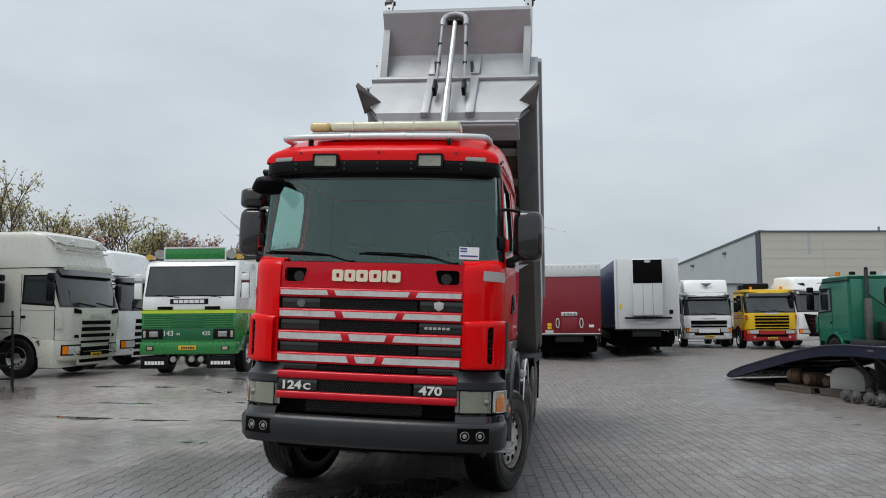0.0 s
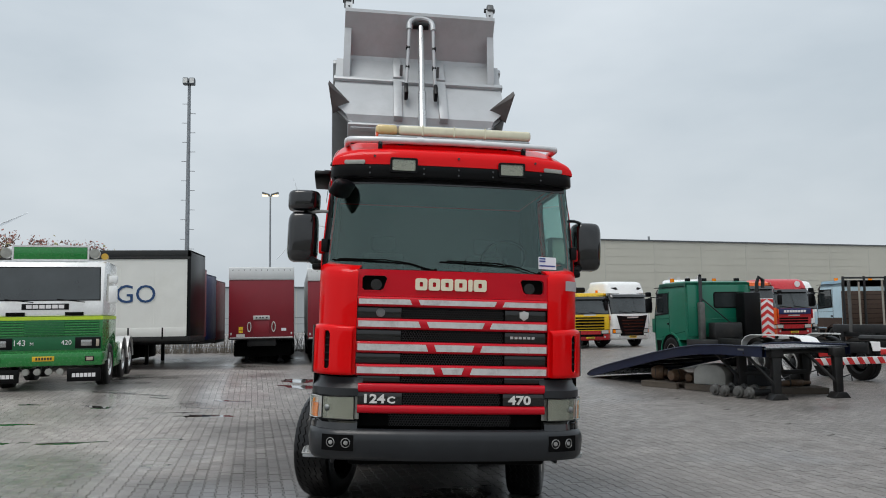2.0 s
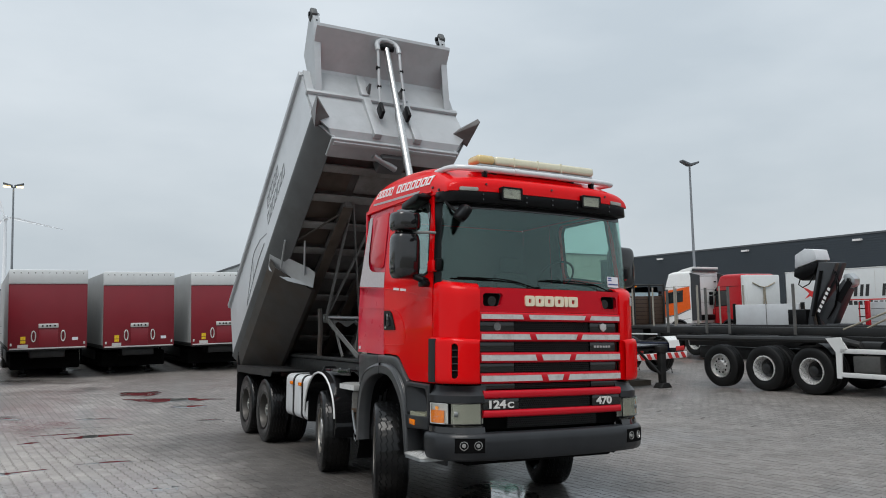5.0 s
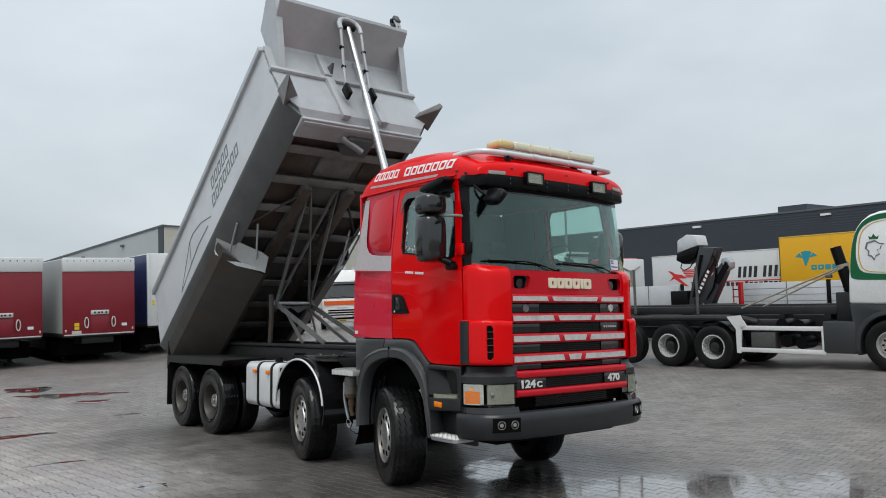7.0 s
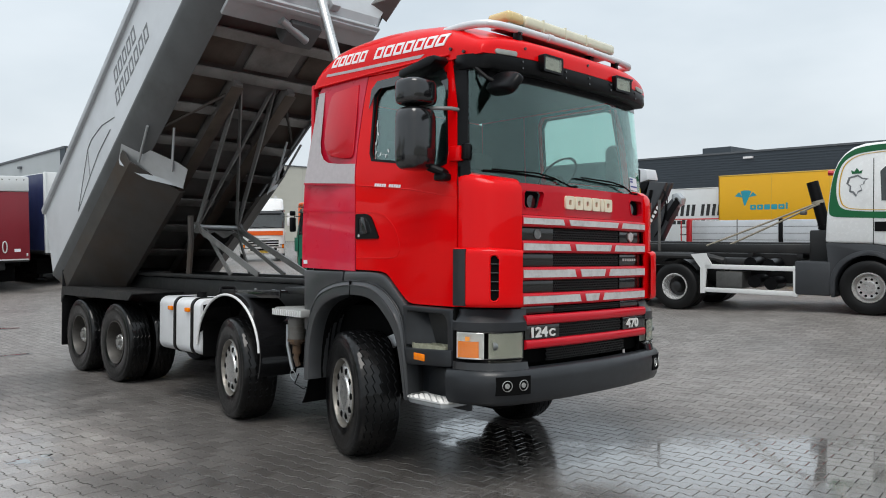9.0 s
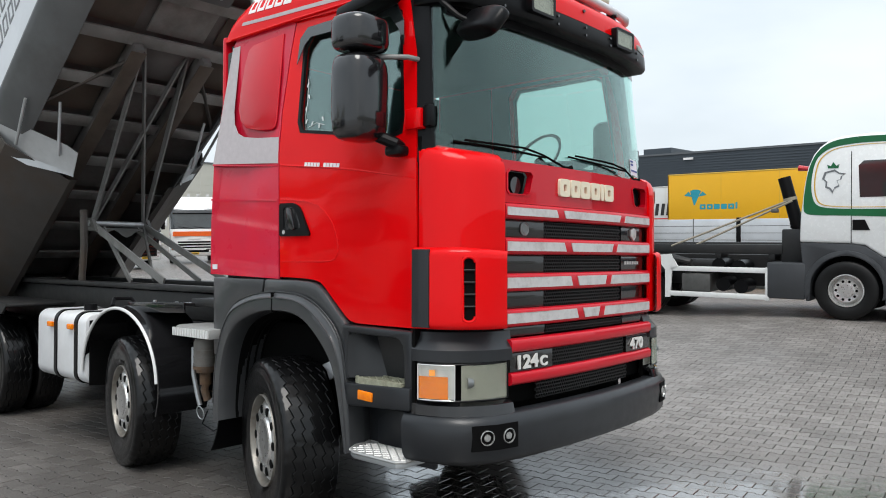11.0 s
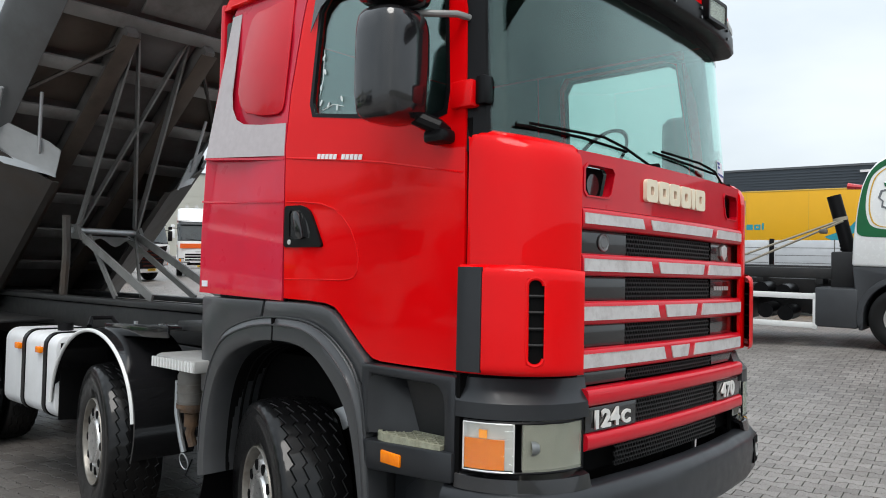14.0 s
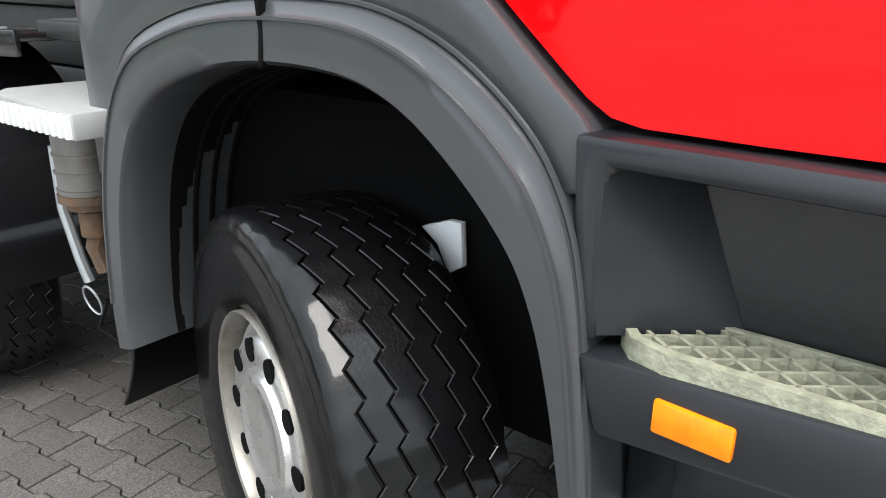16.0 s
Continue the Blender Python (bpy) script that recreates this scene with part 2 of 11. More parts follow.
    "interior": material("grey_cab_lining", (0.036, 0.040, 0.041), 0.8, var=0.2),
    "paper": material("paper_notice", (0.75, 0.76, 0.80), 0.7, var=0.03),
    "blue_mark": material("blue_print", (0.03, 0.05, 0.25), 0.6),
    "plate": material("yellow_number_plate", (0.75, 0.47, 0.02), 0.4, var=0.05),
    "plate_mark": material("black_plate_marks", (0.02, 0.02, 0.02), 0.5),
    "trim_disc": material("dull_aluminium_trim", (0.78, 0.775, 0.76), 0.30, 0.9, var=0.12, scale=14.0, dirt=0.3, dirt_color=(0.25, 0.20, 0.16)),
    "silver_paint": material("silver_pipe_paint", (0.66, 0.67, 0.68), 0.4, 0.25, var=0.1, scale=9.0),
    "joint": material("dark_paving_joint", (0.018, 0.017, 0.013), 0.6, var=0.3, scale=5.0, tint=(0.016, 0.018, 0.008)),
    "water": material("shallow_puddle_water", (0.05, 0.048, 0.042), 0.03, var=0.3, scale=2.0, rvar=0.0, spec=1.0, coat=1.0),
    "galv": material("galvanised_steel", (0.45, 0.47, 0.48), 0.45, 0.7, var=0.15, scale=8.0),
    "checker": material("white_tread_plate", (0.42, 0.42, 0.41), 0.4, 0.4, var=0.1, dirt=0.3, dirt_color=(0.35, 0.34, 0.32)),
    "fibre": material("weathered_grating", (0.30, 0.30, 0.22), 0.5, var=0.5, scale=38.0, bump=0.4, bscale=90.0, dirt=0.6, dirt_color=(0.13, 0.135, 0.085)),
}
M["rubber"].node_tree.nodes["Principled BSDF"].inputs["Coat Roughness"].default_value = 0.11

# ---- mesh tools ----
def finish(ob, angle=35):
    me = ob.data
    me.polygons.foreach_set("use_smooth", [True] * len(me.polygons))
    me.set_sharp_from_angle(angle=radians(angle))
    me.update()


def part(name, bm, mat, parent=None, label="", angle=35):
    """One mesh object, under a thing or a part."""
    bmesh.ops.recalc_face_normals(bm, faces=bm.faces)
    me = bpy.data.meshes.new(name)
    bm.to_mesh(me)
    bm.free()
    for m in (mat if isinstance(mat, (list, tuple)) else [mat]):
        me.materials.append(M[m] if isinstance(m, str) else m)
    ob = new(name, me)
    finish(ob, angle)
    if parent:
        ob.parent = parent
    if label:
        ob["label"] = label
    return ob


def thing(name, m, label, category, group="", kind=""):
    ob = new(name)
    ob.empty_display_size = 0.3
    ob.matrix_basis = m
    return tagged(ob, label, category, group, kind)


def share(src, name, parent, m=None, label=""):
    """Another object on the mesh of src."""
    ob = new(name, src.data)
    ob.parent = parent
    if m is not None:
        ob.matrix_basis = m
    if label:
        ob["label"] = label
    return ob


def B():
    return bmesh.new()


def box(x0, x1, y0, y1, z0, z1, bev=0.0, bm=None, seg=2, taper=None):
    bm = bm or bmesh.new()
    vs = [bm.verts.new((x, y, z)) for z in (z0, z1) for y in (y0, y1) for x in (x0, x1)]
    if taper:
        cx, cy = (x0 + x1) / 2, (y0 + y1) / 2
        for v in vs[4:]:
            v.co.x, v.co.y = cx + (v.co.x - cx) * taper, cy + (v.co.y - cy) * taper
    fs = [bm.faces.new([vs[i] for i in f]) for f in ((0, 2, 3, 1), (4, 5, 7, 6), (0, 1, 5, 4), (2, 6, 7, 3), (0, 4, 6, 2), (1, 3, 7, 5))]
    if bev > 0:
        es = list({e for f in fs for e in f.edges})
        bmesh.ops.bevel(bm, geom=es, offset=min(bev, 0.49 * min(abs(x1 - x0), abs(y1 - y0), abs(z1 - z0))), segments=seg, affect="EDGES", profile=0.5)
    return bm


def rod(p, q, r, bm=None, seg=12, r2=None, cap=True):
    bm = bm or bmesh.new()
    p, q = Vector(p), Vector(q)
    turn = (q - p).to_track_quat("Z", "Y").to_matrix()
    ring = []
    for c, rad in ((p, r), (q, r if r2 is None else r2)):
        ring.append([bm.verts.new(c + turn @ Vector((rad * math.cos(a), rad * math.sin(a), 0))) for a in (2 * math.pi * i / seg for i in range(seg))])
    for i in range(seg):
        j = (i + 1) % seg
        bm.faces.new((ring[0][i], ring[0][j], ring[1][j], ring[1][i]))
    if cap:
        bm.faces.new(ring[0][::-1])
        bm.faces.new(ring[1])
    return bm


def tube(pts, r, bm=None, seg=10):
    """A bent pipe through the points."""
    bm = bm or bmesh.new()
    pts = [Vector(p) for p in pts]
    rings = []
    for i, p in enumerate(pts):
        d = (pts[min(i + 1, len(pts) - 1)] - pts[max(i - 1, 0)]).normalized()
        turn = d.to_track_quat("Z", "Y").to_matrix()
        rings.append([bm.verts.new(p + turn @ Vector((r * math.cos(a), r * math.sin(a), 0))) for a in (2 * math.pi * k / seg for k in range(seg))])
    for a, b in zip(rings, rings[1:]):
        off = min(range(seg), key=lambda o: sum((a[k].co - b[(k + o) % seg].co).length for k in range(0, seg, 3)))
        for k in range(seg):
            k2 = (k + 1) % seg
            bm.faces.new((a[k], a[k2], b[(k2 + off) % seg], b[(k + off) % seg]))
    bm.faces.new(rings[0][::-1])
    bm.faces.new(rings[-1])
    return bm


def grid(rows, bm=None, close=False, mat=0):
    """Quads between rows of points."""
    bm = bm or bmesh.new()
    vr = [[bm.verts.new(p) for p in r] for r in rows]
    for a, b in zip(vr, vr[1:]):
        n = len(a)
        for k in range(n if close else n - 1):
            k2 = (k + 1) % n
            f = bm.faces.new((a[k], a[k2], b[k2], b[k]))
            f.material_index = mat
    return bm


def thick(bm, t):
    """Gives an open sheet its thickness, inwards."""
    bmesh.ops.recalc_face_normals(bm, faces=bm.faces)
    bmesh.ops.solidify(bm, geom=list(bm.faces), thickness=t)
    return bm


def prism(pts, fn, d0, d1, holes=(), bm=None, bev=0.0):
    """A plate with the outline pts (and holes) in a plane, drawn out from depth d0 to d1; fn maps (a, b, depth) to a place."""
    bm = bm or bmesh.new()
    if holes:
        es = []
        for loop in (pts, *holes):
            vs = [bm.verts.new((a, b, 0)) for a, b in loop]
            es += [bm.edges.new((vs[i], vs[(i + 1) % len(vs)])) for i in range(len(vs))]
        r = bmesh.ops.triangle_fill(bm, edges=es, use_beauty=True, use_dissolve=False)
        faces = [g for g in r["geom"] if isinstance(g, bmesh.types.BMFace)]
    else:
        faces = [bm.faces.new([bm.verts.new((a, b, 0)) for a, b in pts])]
    vs0 = {v for f in faces for v in f.verts}
    ex = bmesh.ops.extrude_face_region(bm, geom=faces)
    vs1 = [g for g in ex["geom"] if isinstance(g, bmesh.types.BMVert)]
    for v in vs0:
        v.co = Vector(fn(v.co.x, v.co.y, d0))
    for v in vs1:
        v.co = Vector(fn(v.co.x, v.co.y, d1))
    if bev:
        bmesh.ops.recalc_face_normals(bm, faces=bm.faces)
        es = [e for e in bm.edges if len(e.link_faces) == 2 and e.calc_face_angle(0) > 0.9]
        bmesh.ops.bevel(bm, geom=es, offset=bev, segments=2, affect="EDGES", profile=0.5)
    return bm


def lathe(profile, bm=None, seg=48, mats=None):
    """A ring round the x axis from (x, radius) points."""
    bm = bm or bmesh.new()
    cols = []
    for i in range(seg):
        a = 2 * math.pi * i / seg
        cols.append([bm.verts.new((x, r * math.cos(a), r * math.sin(a))) for x, r in profile])
    for i in range(seg):
        p, q = cols[i], cols[(i + 1) % seg]
        for k in range(len(profile) - 1):
            if profile[k][1] < 1e-6 and profile[k + 1][1] < 1e-6:
                continue
            f = bm.faces.new((p[k], p[k + 1], q[k + 1], q[k]))
            f.material_index = mats[k] if mats else 0
    bmesh.ops.remove_doubles(bm, verts=bm.verts, dist=1e-5)
    return bm


def arc(cx, cy, r, a0, a1, n):
    return [(cx + r * math.cos(radians(a0 + (a1 - a0) * i / n)), cy + r * math.sin(radians(a0 + (a1 - a0) * i / n))) for i in range(n + 1)]


def rounded(x0, x1, y0, y1, r, n=4):
    return arc(x1 - r, y1 - r, r, 0, 90, n) + arc(x0 + r, y1 - r, r, 90, 180, n) + arc(x0 + r, y0 + r, r, 180, 270, n) + arc(x1 - r, y0 + r, r, 270, 360, n)


def XZ(a, b, d):
    return (a, d, b)


def YZ(a, b, d):
    return (d, a, b)


def lettering(text, size, mat, parent, m, name="lettering", depth=0.004, shear=0.0, bold=0.0):
    cu = bpy.data.curves.new(name, "FONT")
    cu.body, cu.size, cu.extrude, cu.shear, cu.offset = text, size, depth, shear, bold
    cu.resolution_u = 3
    tmp = bpy.data.objects.new(name + "_text", cu)
    scene.collection.objects.link(tmp)
    dg = bpy.context.evaluated_depsgraph_get()
    me = bpy.data.meshes.new_from_object(tmp.evaluated_get(dg))
    bpy.data.objects.remove(tmp)
    bpy.data.curves.remove(cu)
    me.materials.clear()
    me.materials.append(M[mat])
    ob = new(name, me)
    ob.parent = parent
    ob.matrix_basis = m
    return ob


def bars(n, width, height, gap, mat, parent, m, name="mark", slant=0.0, depth=0.004, label=""):
    """A row of plain upright bars in place of writing, each a piece of its own."""
    w = (width - gap * (n - 1)) / n
    first = None
    for i in range(n):
        m_ = m @ pose(i * (w + gap), 0, 0)
        if first is None:
            first = part(name, prism([(0, 0), (w, 0), (w + slant, height), (slant, height)], XZ, 0, -depth), mat, parent, label)
            first.matrix_basis = m_
        else:
            share(first, name, parent, m_, label)
    return first


# ---- the yard ----
LEVELS = [(-1.2, 1, .03), (1.2, 1, -.06), (-1.2, 9, -.11), (1.2, 9, -.2), (0, 5, -.09), (-6, -6, .33), (2, -7, .045), (-4, -2, .19), (-9, 13, .3),
          (-11.5, 12, .3), (-12, 16, .23), (-9, 20, .2), (-6, 27, -.05), (-3, 27, -.18), (3, 27, -.2), (5, 27, 0), (8.5, 32.5, .1), (12, 33, 0),
          (15, 28, .2), (8.5, 9, 0), (10.3, 6, .1), (11.2, 1.4, .25), (20, 25, .3), (5, 10, -.1), (4, 3, -.1), (30, -30, 0), (-40, -20, .2), (-40, 40, 0),
          (60, 60, 0), (60, 0, 0), (0, 70, 0), (0, -40, .1)]
W_NORMAL = W.to_3x3() @ Vector((0, 0, 1))


def ground_z(x, y):
    # under the lorry the paving is the lorry's own plane
    plane = -(W_NORMAL.x * x + W_NORMAL.y * y) / W_NORMAL.z
    s = t = 0.0
    for a, b, h in LEVELS:
        w = 1.0 / ((x - a) ** 2 + (y - b) ** 2 + 1.0) ** 1.5
        s, t = s + w * h, t + w
    dx, dy = max(0, abs(x + 1.0) - 2.2), max(0, abs(y - 3.5) - 6.5)
    k = max(0.0, 1 - math.hypot(dx, dy) / 4.0)
    k = k * k * (3 - 2 * k)
    return k * plane + (1 - k) * s / t


def paving_material(name, bricks):
    """Damp concrete paving; with bricks the far joints are drawn, without them each stone takes a tone of its own."""
    m = bpy.data.materials.new(name)
    m.use_nodes = True
    n, l = m.node_tree.nodes, m.node_tree.links
    b = n["Principled BSDF"]
    geo = n.new("ShaderNodeNewGeometry")
    where = geo.outputs["Position"]

    def noise(scale, detail, rough=0.5):
        q = n.new("ShaderNodeTexNoise")
        q.inputs["Scale"].default_value, q.inputs["Detail"].default_value, q.inputs["Roughness"].default_value = scale, detail, rough
        l.new(where, q.inputs["Vector"])
        return q.outputs["Fac"]

    def span(src, a0, a1, b0, b1):
        q = n.new("ShaderNodeMapRange")
        for k, v in (("From Min", a0), ("From Max", a1), ("To Min", b0), ("To Max", b1)):
            q.inputs[k].default_value = v
        l.new(src, q.inputs["Value"])
        return q.outputs["Result"]

    def calc(op, p, q):
        k = n.new("ShaderNodeMath")
        k.operation = op
        for i, v in enumerate((p, q)):
            if isinstance(v, float):
                k.inputs[i].default_value = v
            else:
                l.new(v, k.inputs[i])
        return k.outputs["Value"]

    lo, hi, joint = (0.152, 0.138, 0.128, 1), (0.216, 0.200, 0.186, 1), (0.016, 0.015, 0.013, 1)
    fine = noise(60.0 if bricks else 130.0, 6.0, 0.75)
    if bricks:
        mp = n.new("ShaderNodeMapping")
        mp.inputs["Rotation"].default_value = (0, 0, radians(-97))
        l.new(where, mp.inputs["Vector"])
        br = n.new("ShaderNodeTexBrick")
        br.inputs["Scale"].default_value = 1.0
        br.inputs["Brick Width"].default_value, br.inputs["Row Height"].default_value = 0.212, 0.14
        br.inputs["Mortar Size"].default_value, br.inputs["Mortar Smooth"].default_value = 0.006, 0.3
        br.inputs["Color1"].default_value, br.inputs["Color2"].default_value, br.inputs["Mortar"].default_value = lo, hi, joint
        l.new(mp.outputs["Vector"], br.inputs["Vector"])
        col, relief = br.outputs["Color"], calc("SUBTRACT", calc("MULTIPLY", fine, 0.4), br.outputs["Fac"])
    else:
        oi = n.new("ShaderNodeObjectInfo")
        tone = calc("FRACT", calc("ADD", geo.outputs["Random Per Island"], oi.outputs["Random"]), 0.0)
        mix = n.new("ShaderNodeMix")
        mix.data_type = "RGBA"
        mix.inputs["A"].default_value, mix.inputs["B"].default_value = lo, hi
        l.new(tone, mix.inputs["Factor"])
        col, relief = mix.outputs["Result"], fine
    # damp areas, wettest before the bumper; two shallow films of standing water with ragged edges
    sep = n.new("ShaderNodeSeparateXYZ")
    l.new(where, sep.inputs["Vector"])

    def blob(cx, cy, rx, ry, turn):
        c, s = math.cos(radians(turn)), math.sin(radians(turn))
        dx, dy = calc("SUBTRACT", sep.outputs["X"], float(cx)), calc("SUBTRACT", sep.outputs["Y"], float(cy))
        u = calc("ADD", calc("MULTIPLY", dx, c / rx), calc("MULTIPLY", dy, s / rx))
        v = calc("SUBTRACT", calc("MULTIPLY", dy, c / ry), calc("MULTIPLY", dx, s / ry))
        return calc("SQRT", calc("ADD", calc("MULTIPLY", u, u), calc("MULTIPLY", v, v)), 0.0)
    reach = calc("MINIMUM", blob(1.35, -0.85, 2.1, 0.95, -38), blob(0.1, 1.3, 1.0, 0.5, 60))
    ragged = calc("ADD", reach, span(noise(2.2, 5.0, 0.6), 0.25, 0.75, -0.42, 0.42))
    film = span(ragged, 1.12, 0.62, 0.0, 1.0)
    front = calc("MULTIPLY", calc("MULTIPLY", span(sep.outputs["Y"], 3.4, 0.4, 0.0, 0.26), span(sep.outputs["X"], 3.4, 1.2, 0.0, 1.0)), span(sep.outputs["X"], -3.4, -1.4, 0.0, 1.0))
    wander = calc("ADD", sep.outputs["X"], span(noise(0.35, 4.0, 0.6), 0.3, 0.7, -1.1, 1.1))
    # box round the lorry: damp stones plus its shade, both put into the colour
    damp_shaded = calc("MULTIPLY", calc("MULTIPLY", span(wander, -3.2, -1.8, 0.0, 1.0), span(sep.outputs["X"], 3.4, 1.6, 0.0, 1.0)), calc("MULTIPLY", span(sep.outputs["Y"], 10.5, 8.0, 0.0, 1.0), span(sep.outputs["Y"], -0.6, 1.0, 0.0, 1.0)))
    side = calc("ADD", calc("MAXIMUM", front, span(wander, -2.6, -3.8, -0.06, 0.15)), -0.07)
    wet = calc("MAXIMUM", span(calc("ADD", noise(0.22, 6.0, 0.6), side), 0.44, 0.72, 0.0, 1.0), film)
    mul = n.new("ShaderNodeMix")
    mul.data_type, mul.blend_type = "RGBA", "MULTIPLY"
    mul.inputs["Factor"].default_value = 1.0
    l.new(col, mul.inputs["A"])
    # darkened to 0.48 round the lorry, paler to 1.8 times at the left
    l.new(calc("MULTIPLY", calc("MULTIPLY", span(wet, 0.0, 1.0, 1.05, 0.80), calc("MULTIPLY", span(damp_shaded, 0.0, 1.0, 1.0, 0.48), span(wander, -2.3, -4.4, 1.0, 1.8))), calc("MULTIPLY", span(noise(1.3, 4.0), 0.3, 0.7, 0.86, 1.14), span(fine, 0.38, 0.62, 0.40, 1.60))), mul.inputs["B"])
    l.new(mul.outputs["Result"], b.inputs["Base Color"])
    l.new(calc("ADD", calc("MULTIPLY", span(wet, 0.0, 1.0, 0.50, 0.22), span(film, 0.0, 1.0, 1.0, 0.4)), span(fine, 0.3, 0.7, -0.05, 0.08)), b.inputs["Roughness"])
    l.new(span(wet, 0.0, 1.0, 0.4, 0.6), b.inputs["Specular IOR Level"])
    l.new(span(wet, 0.1, 1.0, 0.10, 1.0), b.inputs["Coat Weight"])
    l.new(calc("MULTIPLY", span(wet, 0.0, 1.0, 0.26, 0.16), span(film, 0.0, 1.0, 1.0, 0.25)), b.inputs["Coat Roughness"])
    bp = n.new("ShaderNodeBump")
    bp.inputs["Strength"].default_value, bp.inputs["Distance"].default_value = (0.6, 0.006) if bricks else (0.5, 0.0025)
    l.new(relief, bp.inputs["Height"])
    l.new(calc("MULTIPLY", span(film, 0.0, 1.0, 1.0, 0.1), 0.6 if bricks else 0.5), bp.inputs["Strength"])
    l.new(bp.outputs["Normal"], b.inputs["Normal"])
    return m


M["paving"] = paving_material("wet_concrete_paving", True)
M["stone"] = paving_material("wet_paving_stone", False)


def build_ground():
    def axis(lo, hi, step):
        near = [lo + step * i for i in range(int((hi - lo) / step) + 1)]
        far = [5, 12, 25, 50, 100, 200, 450, 900, 1500]
        return [lo - d for d in reversed(far)] + near + [hi + d for d in far]
    xs, ys = axis(-20, 45, 1.0), axis(-14, 60, 1.0)
    bm = grid([[(x, y, ground_z(x, y)) for x in xs] for y in ys])
    ob = part("ground", bm, "paving", None, angle=60)
    return tagged(ob, "damp grey interlocking concrete paving with puddles", "paving", kind="structure")


GROUND = build_ground()

# ---- the red tipper lorry ----
tipper = thing("tipper_lorry", W.copy(), "red four-axle tipper lorry with raised grey tipping body", "lorry")


def P(name, bm, mat, label="", parent=None, angle=35):
    return part(name, bm, mat, parent or tipper, label, angle)


def tyre_mesh(radius, half, mat="rubber", seg=168, grooves=5):
    """A tyre round the x axis with zigzag grooves; x = +half is the outer wall."""
    bm = bmesh.new()
    rim = 0.295
    w, depth = 0.0036, 0.011
    gx = [half * (-0.66 + 1.32 * k / (grooves - 1)) for k in range(grooves)]
    cols = []
    for i in range(seg):
        a = 2 * math.pi * i / seg
        dz = 0.0115 * (-1, -0.3, 0.35, 1)[i % 4]
        notch = 0.007 if i % 4 == 0 else 0.0
        prof = [(-half * 0.72, rim), (-half * 0.98, rim + 0.06), (-half * 1.03, radius - 0.12), (-half * 0.97, radius - 0.045), (-half * 0.9, radius - 0.020 - notch)]
        for x in gx:
            crown = radius - 0.017 * (x / half) ** 2
            prof += [(x - w * 1.7 + dz, crown), (x - w + dz, crown - 0.0018), (x - w * 0.6 + dz, crown - depth), (x + w * 0.6 + dz, crown - depth), (x + w + dz, crown - 0.0018), (x + w * 1.7 + dz, crown)]
        prof += [(half * 0.82, radius - 0.0125), (half * 0.90, radius - 0.018 - notch * 0.6), (half * 0.95, radius - 0.026 - notch), (half * 0.985, radius - 0.040 - notch * 0.6), (half * 1.0, radius - 0.056), (half * 0.992, radius - 0.060), (half * 0.995, radius - 0.075), (half * 1.03, radius - 0.088), (half * 1.035, radius - 0.12), (half * 1.0, rim + 0.07), (half * 0.97, rim + 0.045), (half * 0.9, rim + 0.012), (half * 0.72, rim)]
        cols.append([bm.verts.new((x, r * math.cos(a), r * math.sin(a))) for x, r in prof])
    for i in range(seg):
        p, q = cols[i], cols[(i + 1) % seg]
        for k in range(len(p) - 1):
            bm.faces.new((p[k], p[k + 1], q[k + 1], q[k]))
    return bm


def front_rim(half):
    prof = [(half * 0.70, 0.300), (half * 0.93, 0.299), (half * 0.955, 0.296), (half * 0.93, 0.288), (half * 0.78, 0.282), (half * 0.30, 0.272), (half * 0.28, 0.23)]
    return lathe(prof, seg=48)


def front_disc(half):
    """Polished wheel trim: ridged edge, flat ring with the hand holes, raised centre."""
    bm = bmesh.new()
    prof = [(half * 0.30, 0.271), (half * 0.60, 0.270), (half * 0.67, 0.267), (half * 0.69, 0.262), (half * 0.66, 0.258), (half * 0.63, 0.254), (half * 0.68, 0.250), (half * 0.71, 0.246), (half * 0.70, 0.242), (half * 0.78, 0.236), (half * 0.84, 0.222), (half * 0.86, 0.200), (half * 0.85, 0.172), (half * 0.80, 0.166), (half * 0.80, 0.160), (half * 0.90, 0.152), (half * 0.925, 0.135), (half * 0.925, 0.128), (half * 0.905, 0.120), (half * 0.915, 0.06), (half * 0.92, 0.0)]
    return lathe(prof, bm, seg=48)


def stud_ring(base, name, mat, src, x, r, n, length, size, seg, off=0.0):
    """Alike studs round a wheel, each one a part; gives the first for sharing."""
    for i in range(n):
        a = 2 * math.pi * (i + off) / n
        m_ = pose(x, r * math.cos(a), r * math.sin(a))
        if src is None:
            src = P(name, rod((0, 0, 0), (length, 0, 0), size, seg=seg), mat, "", base)
            src.matrix_basis = m_
        else:
            share(src, name, base, m_)
    return src


TYRE_R, HALF = 0.545, 0.185
front_parts = None


def front_wheel(x, y, steer):
    global front_parts
    side = -1 if x < 0 else 1
    base = new("wheel")
    base.parent = tipper
    base.matrix_basis = pose(x, y, TYRE_R, 0, 0, steer + (180 if side < 0 else 0))
    if front_parts is None:
        front_parts = [P("tyre", tyre_mesh(TYRE_R, HALF), "rubber", "worn wet black tyre", base, 25),
                       P("rim", front_rim(HALF), "rim_rust", "rust-stained steel rim", base),
                       P("wheel_trim", front_disc(HALF), "trim_disc", "dull polished wheel trim", base)]
    else:
        for p in front_parts[:3]:
            share(p, p.name.split(".")[0], base, label=p.get("label", ""))
    old = front_parts[3:] or [None]
    front_parts[3:] = [stud_ring(base, "hand_hole", "black_matt", old[0], HALF * 0.815, 0.202, 10, HALF * 0.060, 0.0285, 16)]


